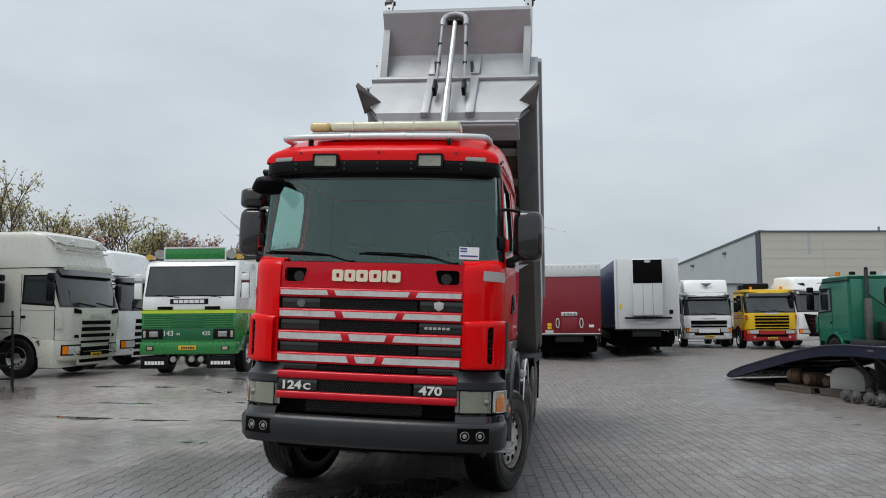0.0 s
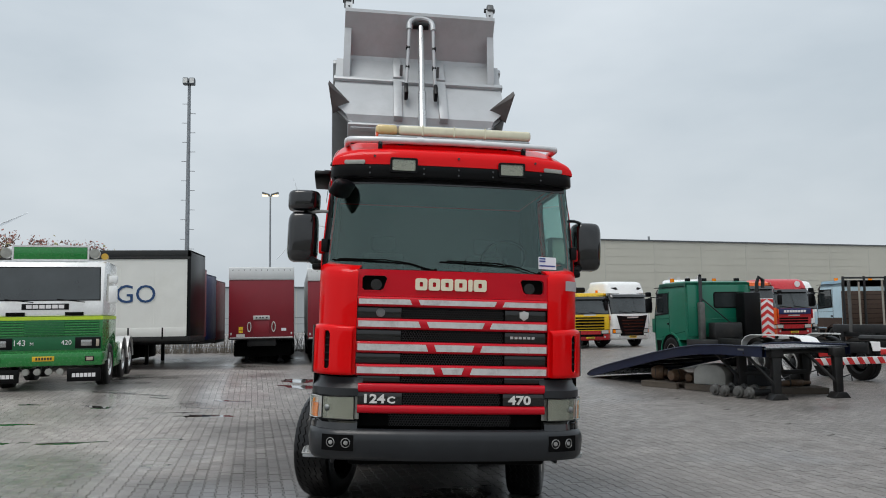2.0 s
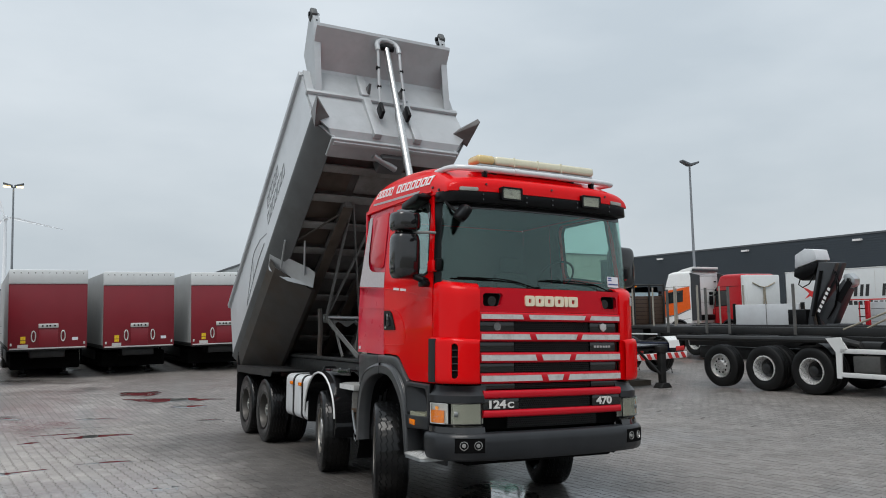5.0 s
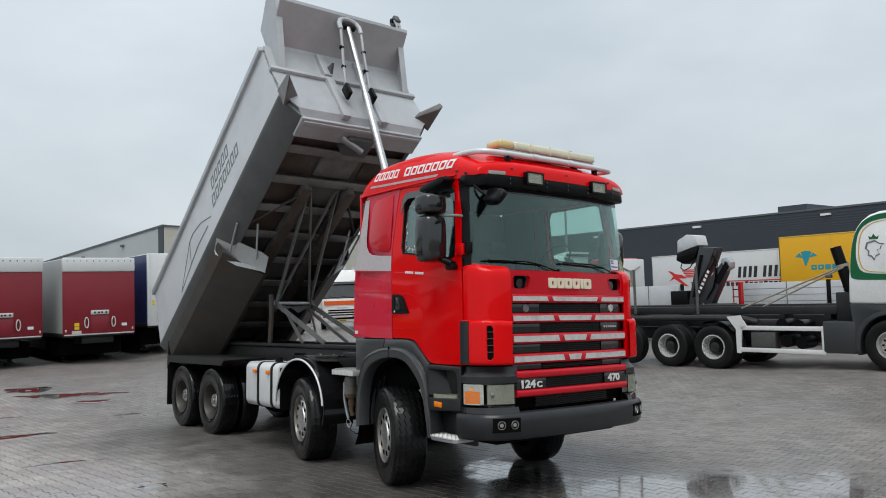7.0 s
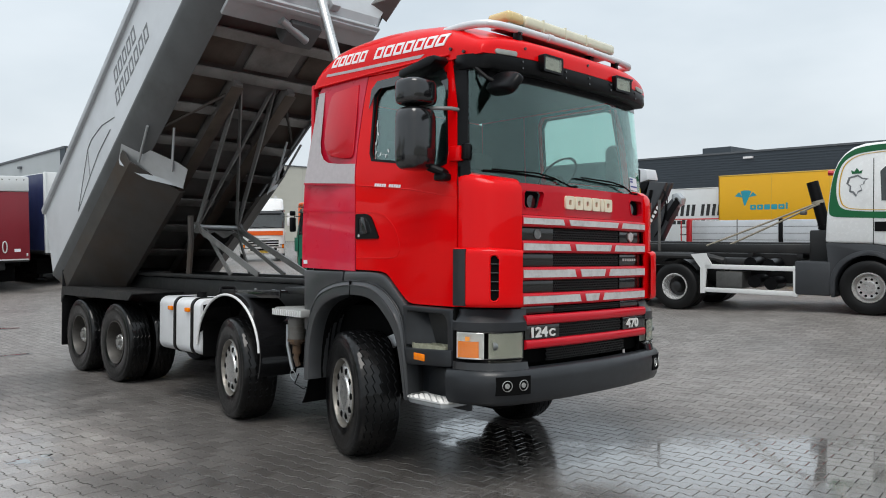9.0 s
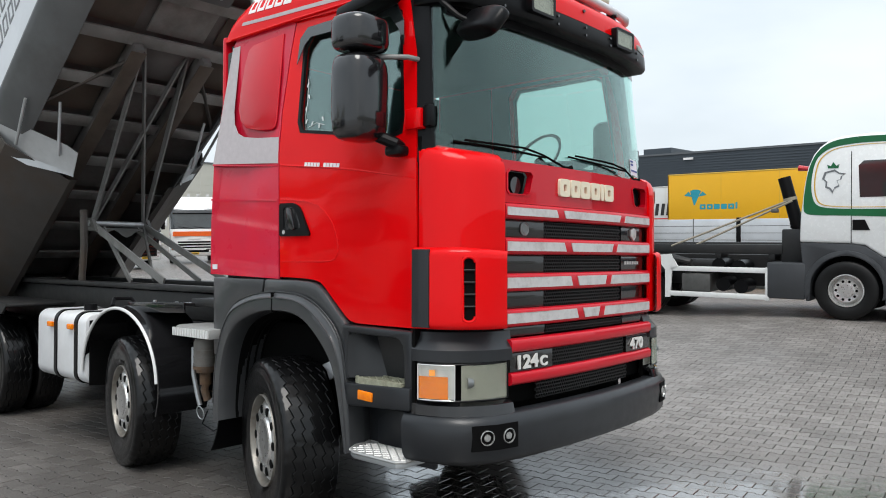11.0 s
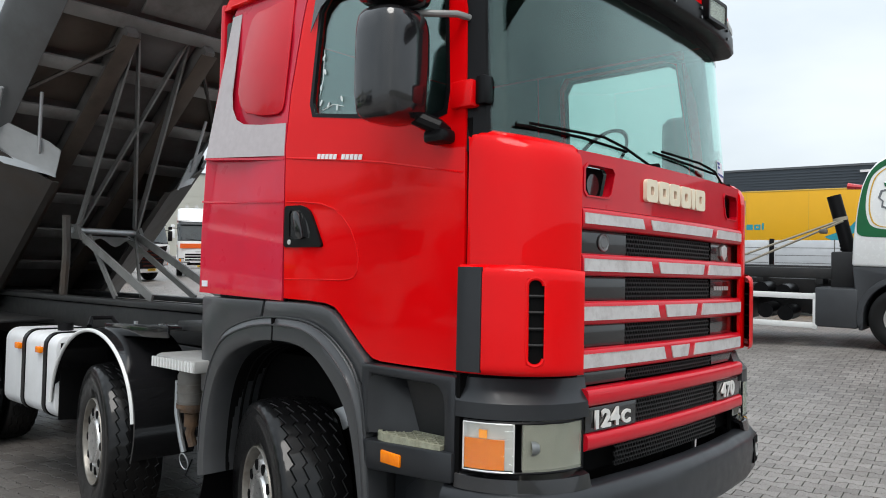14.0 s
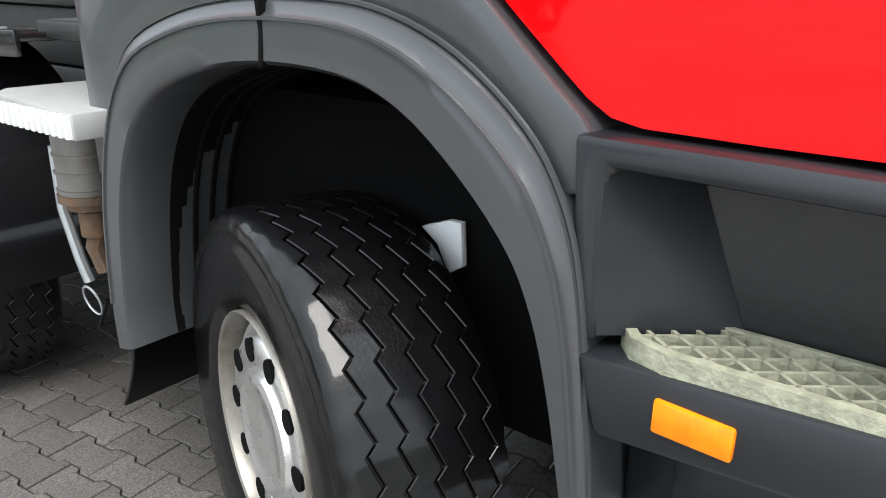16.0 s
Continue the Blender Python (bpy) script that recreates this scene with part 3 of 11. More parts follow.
for fx, fy, st in ((-1.10, 1.752, -20), (1.06, 1.80, -17), (-1.07, 3.80, -12), (1.06, 3.82, -12)):
    front_wheel(fx, fy, st)

RH = 0.15
rear_parts = None


def rear_wheel(x, y, outer):
    global rear_parts
    side = -1 if x < 0 else 1
    base = new("wheel")
    base.parent = tipper
    base.matrix_basis = pose(x, y, TYRE_R, 0, 0, 180 if side < 0 else 0)
    if rear_parts is None:
        bm = lathe([(RH * 0.72, 0.300), (RH * 0.95, 0.298), (RH * 0.96, 0.285), (RH * 0.7, 0.272), (-RH * 0.55, 0.262), (-RH * 0.7, 0.235), (-RH * 0.75, 0.15), (-RH * 0.72, 0.12), (-RH * 0.70, 0.0)], seg=40)
        hub = lathe([(-RH * 0.74, 0.118), (RH * 0.42, 0.112), (RH * 0.48, 0.108), (RH * 0.52, 0.104), (RH * 0.54, 0.070), (RH * 0.46, 0.062), (RH * 0.48, 0.050), (RH * 0.74, 0.046), (RH * 0.78, 0.0)], seg=24)
        rear_parts = [P("tyre", tyre_mesh(TYRE_R, RH, seg=112), "rubber", "worn wet black tyre", base, 25), P("rim", bm, "rim_dark", "grimy dark steel rim", base), P("hub", hub, "alu", "dirty bare hub", base)]
    else:
        for p in (rear_parts[:3] if outer else rear_parts[:2]):
            share(p, p.name.split(".")[0], base, label=p.get("label", ""))
    if outer:
        old = rear_parts[3:] or [None, None]
        rear_parts[3:] = [stud_ring(base, "wheel_nut", "rust", old[0], -RH * 0.74, 0.165, 10, 0.028, 0.015, 6, 0.5),
                          stud_ring(base, "hub_bolt", "alu", old[1], RH * 0.50, 0.088, 12, 0.02, 0.0095, 6, 0.5)]


for ry in (7.02, 8.38):
    for s in (-1, 1):
        rear_wheel(s * 1.08, ry, True)
        rear_wheel(s * 0.73, ry, False)

# chassis, subframe, axles
for s in (-1, 1):
    P("chassis_rail", box(s * 0.42 - 0.045, s * 0.42 + 0.045, 0.9, 9.0, 0.86, 1.16, 0.012), "chassis")
    P("subframe_rail", box(s * 0.42 - 0.05, s * 0.42 + 0.05, 2.75, 8.95, 1.17, 1.42, 0.012), "chassis")
for y in (3.1, 4.6, 5.9, 7.7, 8.7):
    P("cross_member", box(-0.38, 0.38, y - 0.06, y + 0.06, 0.9, 1.36, 0.01), "chassis")
for y in (1.95, 3.9, 7.02, 8.38):
    bm = rod((-0.95, y, 0.52), (0.95, y, 0.52), 0.075)
    if y > 5:
        bm = lathe([(-0.25, 0.0), (-0.2, 0.2), (0, 0.26), (0.2, 0.2), (0.25, 0.0)], bm, 20)
        bmesh.ops.translate(bm, verts=[v for v in bm.verts if abs(v.co.x) < 0.5 and v.co.y < 3 and y > 3], vec=(0, y, 0.52))
    P("axle", bm, "chassis")
for s in (-1, 1):
    for y in (1.95, 3.9, 7.7):
        bm = B()
        for k in range(4):
            L = 0.75 - 0.13 * k
            box(s * 0.42 - 0.045, s * 0.42 + 0.045, y - L, y + L, 0.64 + 0.035 * (3 - k) - 0.1, 0.665 + 0.035 * (3 - k) - 0.1, 0.004, bm, 1)
        P("leaf_spring", bm, "rust")
# engine and radiator behind the bumper; the black blocks are added to keep light out below
P("engine", box(-0.38, 0.38, 0.75, 2.4, 0.62, 1.45, 0.08), "chassis", "dark engine and gearbox block")
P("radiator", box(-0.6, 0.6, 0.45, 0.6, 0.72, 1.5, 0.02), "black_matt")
P("cab_blocker", box(-0.92, 0.92, 0.62, 2.55, 0.56, 1.30, 0.05), "black_matt", "added black block under the cab that keeps light out")
P("frame_blocker", box(-0.86, 0.86, 2.6, 6.3, 0.98, 1.02, 0.01), "black_matt", "added black sheet between the frame rails that keeps light out")
P("frame_blocker", box(-0.62, 0.62, 6.3, 9.0, 0.98, 1.02, 0.01), "black_matt", "added black sheet between the frame rails that keeps light out")
P("gearbox", box(-0.56, 0.56, 2.6, 6.2, 0.56, 0.97, 0.06), "black_matt", "added dark block below the frame that keeps light out")
P("front_blocker", box(-0.9, 0.9, 0.34, 0.80, 0.56, 0.68, 0.03), "black_matt", "added black bar that darkens the gap behind the bumper")

# ---- cab ----
def lean(z):
    return 0.0 if z < 2.42 else 0.075 * ((z - 2.42) / 0.85) ** 1.3


def side_fn(s):
    return lambda a, b, d: (s * (1.21 - lean(b) - 0.012 * ((b - 1.9) / 0.5) ** 2 * (1 if b < 1.9 else 0) - d), a, b)


DOOR_LOW = [(0.47, 1.360), (0.8, 1.359), (0.97, 1.362), (1.02, 1.372), (1.06, 1.397), (1.10, 1.432), (1.184, 1.508), (1.245, 1.565), (1.29, 1.597), (1.36, 1.613), (1.5, 1.620), (1.70, 1.623)]
for s in (-1, 1):
    fn = side_fn(s)
    door_pts = DOOR_LOW + [(1.705, 2.0), (1.71, 2.42), (1.70, 2.7), (1.66, 3.1), (1.63, 3.30), (1.1, 3.30), (0.60, 3.27), (0.51, 2.9), (0.47, 2.42), (0.465, 2.0)]
    win = [(1.50, 2.55), (1.53, 2.62), (1.53, 3.12), (1.48, 3.20), (0.70, 3.205), (0.64, 3.17), (0.565, 2.55), (0.575, 2.45), (0.66, 2.43)]
    door = P("door", prism(door_pts, fn, 0, 0.045, [win], bev=0.0), "red", "glossy red cab door")
    P("door_window", prism([(a, b) for a, b in win], fn, 0.018, 0.023), "pane", "tinted door glass", door).visible_shadow = False
    ring_in = [(1.02 + (a - 1.02) * 0.955, 2.82 + (b - 2.82) * 0.94) for a, b in win]
    P("window_seal", prism(win, fn, -0.003, 0.016, [ring_in]), "black_plastic", "", door)
    # pressed handle recess line, sunken grip and handle
    grip = [(1.695, 2.09), (1.685, 2.104), (1.56, 2.102), (1.525, 2.092), (1.49, 2.072), (1.465, 2.04), (1.40, 1.925), (1.386, 1.90), (1.395, 1.888), (1.68, 1.888), (1.695, 1.90)]
    cup = [(1.655, 2.06), (1.64, 2.078), (1.57, 2.076), (1.535, 2.06), (1.50, 2.01), (1.475, 1.955), (1.485, 1.935), (1.62, 1.93), (1.65, 1.945)]
    P("handle_recess", prism(grip, fn, -0.010, 0.01, [cup]), "black_plastic", "black moulded door grip", door)
    P("grip_cup", prism(cup, fn, -0.004, 0.012), "black_gloss", "", door)
    P("handle_lever", prism([(1.600, 2.070), (1.575, 2.073), (1.555, 2.05), (1.528, 1.975), (1.520, 1.935), (1.545, 1.925), (1.580, 1.95), (1.600, 2.02)], fn, -0.026, 0.004, bev=0.007), "black_gloss", "", door)
    P("door_lock", rod(fn(1.645, 1.915, -0.014), fn(1.645, 1.915, 0.0), 0.013), "silver_mark", "", door)
    # pressed swage on the door below the window
    P("door_swage", tube([(p[0] - s * 0.005, p[1], p[2]) for p in (fn(1.70, 2.357, 0), fn(1.3, 2.315, 0), fn(0.98, 2.275, 0), fn(0.48, 2.19, 0))], 0.007, seg=8), "red", "", door)
    crease = [fn(y_, z_, -0.002) for y_, z_ in ((1.695, 1.724), (1.5, 1.726), (1.25, 1.728), (1.19, 1.732), (1.15, 1.745), (1.126, 1.775), (1.122, 1.83), (1.14, 1.90), (1.18, 1.97), (1.24, 2.03), (1.31, 2.075), (1.41, 2.104), (1.55, 2.118), (1.695, 2.126))]
    P("door_crease", tube([(p[0] + s * -0.0035, p[1], p[2]) for p in crease], 0.0032, seg=8), "red", "", door)
    # rear side panel with faded paint
    rear_pts = [(1.718, 1.61), (2.53, 1.63), (2.52, 2.0), (2.49, 2.42), (2.42, 2.9), (2.35, 3.28), (2.30, 3.36), (1.64, 3.31), (1.67, 3.1), (1.71, 2.7), (1.718, 2.42)]
    P("side_panel", prism(rear_pts, fn, 0, 0.045), "red_faded", "faded pinkish red rear side panel")
    P("side_inset", prism([(1.745, 2.66), (1.76, 2.615), (1.80, 2.60), (1.95, 2.612), (2.10, 2.645), (2.17, 2.70), (2.205, 2.78), (2.205, 2.90), (2.18, 3.10), (2.15, 3.20), (2.10, 3.235), (1.75, 3.25)], fn, -0.010, 0.0, bev=0.006), "red_dull", "pressed red inset panel")
    P("grey_band", prism([(2.36, 3.26), (2.27, 3.26), (2.27, 2.78), (2.25, 2.69), (2.20, 2.62), (2.12, 2.585), (1.95, 2.562), (1.722, 2.545), (1.722, 2.372), (2.495, 2.425)], fn, -0.0035, 0.0), "faded_band", "faded grey sticker band")
    P("panel_rib", prism([(2.50, 2.425), (1.725, 2.362), (1.725, 2.350), (2.505, 2.413)], fn, -0.003, 0.0), "red_faded")
    P("panel_rib", prism([(2.52, 2.173), (1.725, 2.135), (1.725, 2.123), (2.52, 2.161)], fn, -0.003, 0.0), "red_faded")
    P("small_notice", prism([(2.50, 1.70), (2.44, 1.70), (2.44, 1.665), (2.50, 1.665)], fn, -0.003, 0.0), "paper")
    # dark door gaps
    P("door_gap", prism([(1.703, 1.6), (1.72, 1.6), (1.72, 2.42), (1.712, 2.7), (1.67, 3.1), (1.64, 3.31), (1.625, 3.31), (1.655, 3.1), (1.697, 2.7), (1.705, 2.42)], fn, 0.012, 0.03), "black_matt")
    P("door_gap", prism([(0.44, 1.37), (0.47, 1.37), (0.475, 2.42), (0.445, 2.42)], fn, 0.012, 0.03), "black_matt")
    if s < 0:
        # small white name bars on the door, and slanted bars on the roof side, in place of the writing
        for i in range(11):
            if i != 5:
                y_ = 1.44 - 0.031 * i
                P("name_bar", prism([(y_, 2.355 - 0.003 * i), (y_ - 0.024, 2.353 - 0.003 * i), (y_ - 0.018, 2.328 - 0.003 * i), (y_ + 0.006, 2.330 - 0.003 * i)][::-1], fn, -0.003, 0.0), "white_mark", "small white door marking")
# inner shell: back wall, floor, roof lining
P("cab_back_wall", box(-1.15, 1.15, 2.44, 2.49, 1.63, 3.36, 0.02), "red_dull")
P("cab_floor", box(-1.13, 1.13, 0.3, 2.44, 1.56, 1.64, 0.02), "interior")
P("cab_lining", box(-1.115, 1.115, 0.36, 2.42, 3.26, 3.29, 0.01), "interior")
P("bunk_wall", box(-1.145, 1.145, 2.36, 2.43, 1.66, 3.24, 0.02), "interior", "dark cab rear lining")
for s in (-1, 1):
    P("side_lining", prism([(1.74, 1.66), (2.40, 1.66), (2.33, 3.24), (1.74, 3.24)], side_fn(s), 0.05, 0.06), "interior")
for s in (-1, 1):
    P("door_lining", prism([(0.50, 1.66), (1.72, 1.66), (1.72, 3.24), (0.66, 3.24), (0.60, 3.17), (0.53, 2.44)], side_fn(s), 0.046, 0.06, [[(1.53, 2.46), (1.55, 2.55), (1.55, 3.14), (1.50, 3.215), (0.70, 3.218), (0.63, 3.18), (0.555, 2.56), (0.56, 2.44)]]), "interior", "dark door lining")
# A pillars and windscreen
def screen_y(x, z):
    return 0.175 + 0.075 * (z - 2.31) / 0.85 + 0.13 * (abs(x) / 1.1) ** 3


def sheet(fn, us, vs, t, bm=None):
    """A closed plate: fn(u, v, depth) over two rows of values, depth 0 to t."""
    bm = bm or bmesh.new()
    f = [[bm.verts.new(fn(u, v, 0)) for u in us] for v in vs]
    b = [[bm.verts.new(fn(u, v, t)) for u in us] for v in vs]
    for j in range(len(vs) - 1):
        for i in range(len(us) - 1):
            bm.faces.new((f[j][i], f[j][i + 1], f[j + 1][i + 1], f[j + 1][i]))
            bm.faces.new((b[j][i], b[j + 1][i], b[j + 1][i + 1], b[j][i + 1]))
    for j in range(len(vs) - 1):
        for i in (0, -1):
            bm.faces.new((f[j][i], f[j + 1][i], b[j + 1][i], b[j][i]))
    for i in range(len(us) - 1):
        for j in (0, -1):
            bm.faces.new((f[j][i], f[j][i + 1], b[j][i + 1], b[j][i]))
    return bm


def steps(a, b, n):
    return [a + (b - a) * i / n for i in range(n + 1)]


# the glass turns back at its ends
TURN_IN = {1.1: (1.12, 0.012, 0.3), 1.2: (1.145, 0.045, 0.6), 1.3: (1.163, 0.09, 0.85)}


def screen_at(x, z, d):
    k = TURN_IN.get(abs(x))
    if k is None:
        return (x, screen_y(x, z) + d, z)
    return (math.copysign(k[0] - lean(z) * k[2] - d, x), screen_y(1.085, z) + k[1] + d, z)


wind = P("windscreen", sheet(screen_at, [-1.3, -1.2, -1.1] + steps(-1.085, 1.085, 24) + [1.1, 1.2, 1.3], steps(2.31, 3.2, 4), 0.006), "screen", "large green-tinted windscreen")
wind.visible_shadow = False
for s in (-1, 1):
    rows = []
    for z in (2.28, 2.5, 2.8, 3.0, 3.22):
        y0 = screen_y(1.085, z)
        rows.append([(s * (1.150 - lean(z) * 0.8), y0 + 0.07, z), (s * (1.172 - lean(z) * 0.85), y0 + 0.08, z), (s * (1.19 - lean(z)), y0 + 0.115, z), (s * (1.205 - lean(z)), 0.5 + 0.12 * (z - 2.42) / 0.85, z)])
    P("a_pillar", thick(grid(rows), 0.03), "black_plastic", "black windscreen pillar")
P("screen_border", sheet(lambda x, z, d: (x, screen_y(x, z) - 0.003 - d, z), steps(-1.08, 1.08, 20), (3.105, 3.2), 0.002), "black_gloss", "black upper border of the windscreen")
# dashboard, steering wheel, seats
P("dashboard", box(-1.05, 1.05, 0.36, 0.80, 1.9, 2.30, 0.06), "interior")
P("instrument_hood", box(0.30, 0.88, 0.50, 0.82, 2.28, 2.40, 0.05), "interior")
P("steering_wheel", lathe([(0.0, 0.225), (0.012, 0.235), (0.026, 0.225), (0.012, 0.208), (0.0, 0.225)], seg=32), "black_plastic", "black steering wheel").matrix_basis = pose(0.60, 0.90, 2.50, 0, 0, 90) @ pose(0, 0, 0, 0, -42, 0)
P("steering_column", rod((0.60, 0.72, 2.28), (0.60, 0.90, 2.50), 0.035), "black_plastic")
for x in (-0.58, 0.58):
    seat = P("seat", box(x - 0.25, x + 0.25, 1.25, 1.75, 1.95, 2.1, 0.06), "interior", "dark cab seat")
    P("backrest", box(x - 0.24, x + 0.24, 1.80, 1.94, 2.05, 2.62, 0.06), "interior", "", seat)
    P("headrest", box(x - 0.14, x + 0.14, 1.84, 1.93, 2.64, 2.82, 0.05), "interior", "", seat)


# roof
ROOF = [(0.150, 3.27), (0.151, 3.30), (0.153, 3.345), (0.165, 3.385), (0.20, 3.42), (0.28, 3.45), (0.45, 3.525), (0.65, 3.60), (0.9, 3.665), (1.2, 3.71), (1.5, 3.733), (1.8, 3.735), (2.0, 3.725), (2.15, 3.70), (2.25, 3.65), (2.33, 3.60), (2.39, 3.53), (2.43, 3.42), (2.45, 3.30)]


def roof_z(y):
    for (a, za), (b, zb) in zip(ROOF, ROOF[1:]):
        if a <= y <= b:
            return za + (zb - za) * (y - a) / (b - a)
    return ROOF[-1][1] if y > 1 else ROOF[0][1]


def roof_low(y):
    return 3.262 + 0.05 * min(1, max(0, (y - 0.6) / 1.2))


rows = []
for y, zt in ROOF:
    zb = roof_low(y)
    h = max(0.006, zt - zb)
    k_y = max(0, 1 - (y - 0.15) / 0.7)
    w = 1.148 - 0.012 * k_y
    row = []
    for k in range(41):
        a = math.pi * (1 - k / 40.0)
        c, sn = math.cos(a), math.sin(a)
        xx = w * math.copysign(abs(c) ** 0.36, c)
        row.append((xx, y + 0.14 * abs(xx / w) ** 3.2 * k_y, zb + h * abs(sn) ** 0.55))
    rows.append(row)


def roof_x(y, z):
    """How far out the roof skin stands at a height."""
    zb = roof_low(y)
    sn = min(0.999, max(0.0, (z - zb) / (roof_z(y) - zb))) ** (1 / 0.55)
    return 1.146 * math.sqrt(1 - sn * sn) ** 0.36


P("roof", thick(grid(rows), 0.02), "red", "glossy red cab roof", angle=50)


def on_roof(s):
    return lambda p, q, d: (s * (roof_x(p, q) - d), p, q)


# slanted blocks along the roof edge in place of the name, and the grey line below
def roof_line(y):
    return 3.388 + 0.078 * (y - 0.6) / 1.55


def roof_block(y0, y1):
    """One letter-sized slanted block, hollow like a letter."""
    def P_(a, q):
        y = y0 + (y1 - y0) * a
        return (y - 0.035 * q, roof_line(y) + 0.098 * q)
    outer = [P_(a, q) for a, q in ((0, 0), (0.5, 0), (1, 0), (1, 0.33), (1, 0.67), (1, 1), (0.5, 1), (0, 1), (0, 0.67), (0, 0.33))]
    inner = [P_(a, q) for a, q in ((0.24, 0.22), (0.76, 0.22), (0.76, 0.78), (0.24, 0.78))]
    return prism(outer, on_roof(-1), -0.005, 0.006, [inner])


for ya, yb, n in ((2.17, 1.66, 5), (1.55, 0.66, 7)):
    for i in range(n):
        P("roof_block", roof_block(ya + (yb - ya) * i / n, ya + (yb - ya) * (i + 0.82) / n), "white_mark", "slanted white roof marking")
for s in (-1, 1):
    P("roof_stripe", prism([(2.24, 3.395), (1.9, 3.378), (1.5, 3.362), (0.95, 3.338), (0.90, 3.362), (1.5, 3.388), (1.9, 3.402), (2.23, 3.418)], on_roof(s), -0.004, 0.008), "faded_band", "pale grey roof stripe")
    P("roof_gutter", tube([(s * 1.15, 0.62, 3.30), (s * 1.151, 0.8, 3.31), (s * 1.151, 1.6, 3.318), (s * 1.15, 2.36, 3.318)], 0.010, seg=8), "red")
    for y, z in ((0.60, 3.345), (0.46, 3.30)):
        P("roof_bolt", rod((s * 1.12, y, z), (s * 1.158, y, z), 0.013, seg=8), "black_gloss")


# sun visor: black, bowed round to the doors, with lamps
def visor_y(x):
    return 0.15 + 0.14 * (abs(x) / 1.14) ** 3.2


VIS = [(1.10, 0.62), (1.135, 0.56), (1.142, 0.46), (1.135, 0.37), (1.105, 0.30), (1.05, 0.255)]
VIS = [(-x, y) for x, y in VIS] + [(x, visor_y(x)) for x in steps(-0.98, 0.98, 16)] + VIS[::-1]


def visor_at(i, z, d):
    x, y = VIS[i]
    q = Vector((-x * 0.55, 1.3 - y)).normalized()
    return (x + q.x * d, y + q.y * d, z + (0.03 * max(0, (y - 0.3) / 0.3)))


rows = [[visor_at(i, z, d) for i in range(len(VIS))] for z, d in ((3.262, 0.05), (3.266, 0.0), (3.262, -0.008), (3.17, -0.014), (3.155, -0.004), (3.15, 0.04), (3.165, 0.11))]
P("sun_visor", thick(grid(rows), 0.008), "black_plastic", "black sun visor under the roof edge", angle=50)
for x in (-0.485, 0.515):
    y = visor_y(x)
    lamp = P("roof_spotlight", prism(rounded(x - 0.125, x + 0.125, 3.19, 3.325, 0.018), XZ, y - 0.045, y + 0.05, [rounded(x - 0.105, x + 0.105, 3.207, 3.308, 0.012)], bev=0.0), "black_plastic", "square roof spotlight")
    P("spotlight_bowl", prism(rounded(x - 0.105, x + 0.105, 3.207, 3.308, 0.012), XZ, y - 0.02, y + 0.02), "bowl_white", "silver bowl", lamp)
    P("spotlight_bulb", box(x - 0.02, x + 0.02, y - 0.03, y - 0.015, 3.252, 3.268, 0.004), "lens_clear", "", lamp)
    P("spotlight_lens", prism(rounded(x - 0.104, x + 0.104, 3.208, 3.307, 0.012), XZ, y - 0.042, y - 0.037), "lamp_glass", "ribbed clear lens", lamp)
for s in (-1, 1):
    P("marker_lamp", prism(rounded(s * 0.93 - 0.095, s * 0.93 + 0.095, 3.268, 3.308, 0.015), lambda a, b, d: (a, d + visor_y(a), b), -0.012, 0.03, bev=0.004), "bowl", "clear roof marker lamp")
for x in (-0.79, -0.30, 0.02, 0.34, 0.80):
    for z in (3.185, 3.235):
        P("visor_bolt", rod((x, visor_y(x) - 0.022, z), (x, visor_y(x) + 0.02, z), 0.009, seg=8), "black_gloss")
for x in (-0.75, 0.02, 0.75):
    P("roof_bolt", rod((x, visor_y(x) - 0.008, 3.345), (x, visor_y(x) + 0.05, 3.345), 0.011, seg=8), "black_gloss")
# beacon bar on the roof
bar = P("beacon_bar", box(-0.53, 0.75, 0.36, 0.60, 3.605, 3.70, 0.03, seg=3), "beacon", "long yellowed clear beacon light bar")
P("beacon_base", box(-0.72, 0.74, 0.38, 0.58, 3.57, 3.604, 0.01), "galv", "", bar)
# amber tint on this end stands for the flash; unlit it is clear
P("beacon_flash", box(-0.745, -0.538, 0.36, 0.60, 3.605, 3.70, 0.035, seg=3), "beacon_tint", "beacon end tinted amber for its flash", bar)
P("beacon_amber", box(-0.525, -0.33, 0.42, 0.54, 3.6, 3.706, 0.02), "beacon_tint", "faintly amber section", bar)
for x in (-0.30, 0.0, 0.30):
    P("beacon_divider", box(x - 0.006, x + 0.006, 0.357, 0.603, 3.60, 3.703, 0.003), "beacon", "", bar)
for x in (-0.5, 0.5):
    P("beacon_foot", box(x - 0.03, x + 0.03, 0.44, 0.52, 3.48, 3.572, 0.01), "black_plastic", "", bar)
tb = [(-1.0, 0.92, 3.58), (-1.005, 0.80, 3.60), (-1.01, 0.60, 3.60), (-1.005, 0.46, 3.59), (-0.98, 0.37, 3.58), (-0.90, 0.325, 3.575), (-0.7, 0.30, 3.575), (0, 0.275, 3.575), (0.7, 0.30, 3.575), (0.90, 0.325, 3.575), (0.98, 0.37, 3.58), (1.005, 0.46, 3.59), (1.01, 0.60, 3.60), (1.005, 0.80, 3.60), (1.0, 0.92, 3.58)]
rail = P("roof_bar", tube([(x, y, z - 0.048) for x, y, z in tb[1:-1]], 0.031, seg=14), "silver_paint", "bent silver roof bar")
for x in (-0.33, 0.22):
    P("bar_sleeve", rod((x - 0.03, 0.281, 3.527), (x + 0.03, 0.279, 3.527), 0.035, seg=14), "silver_paint", "", rail)
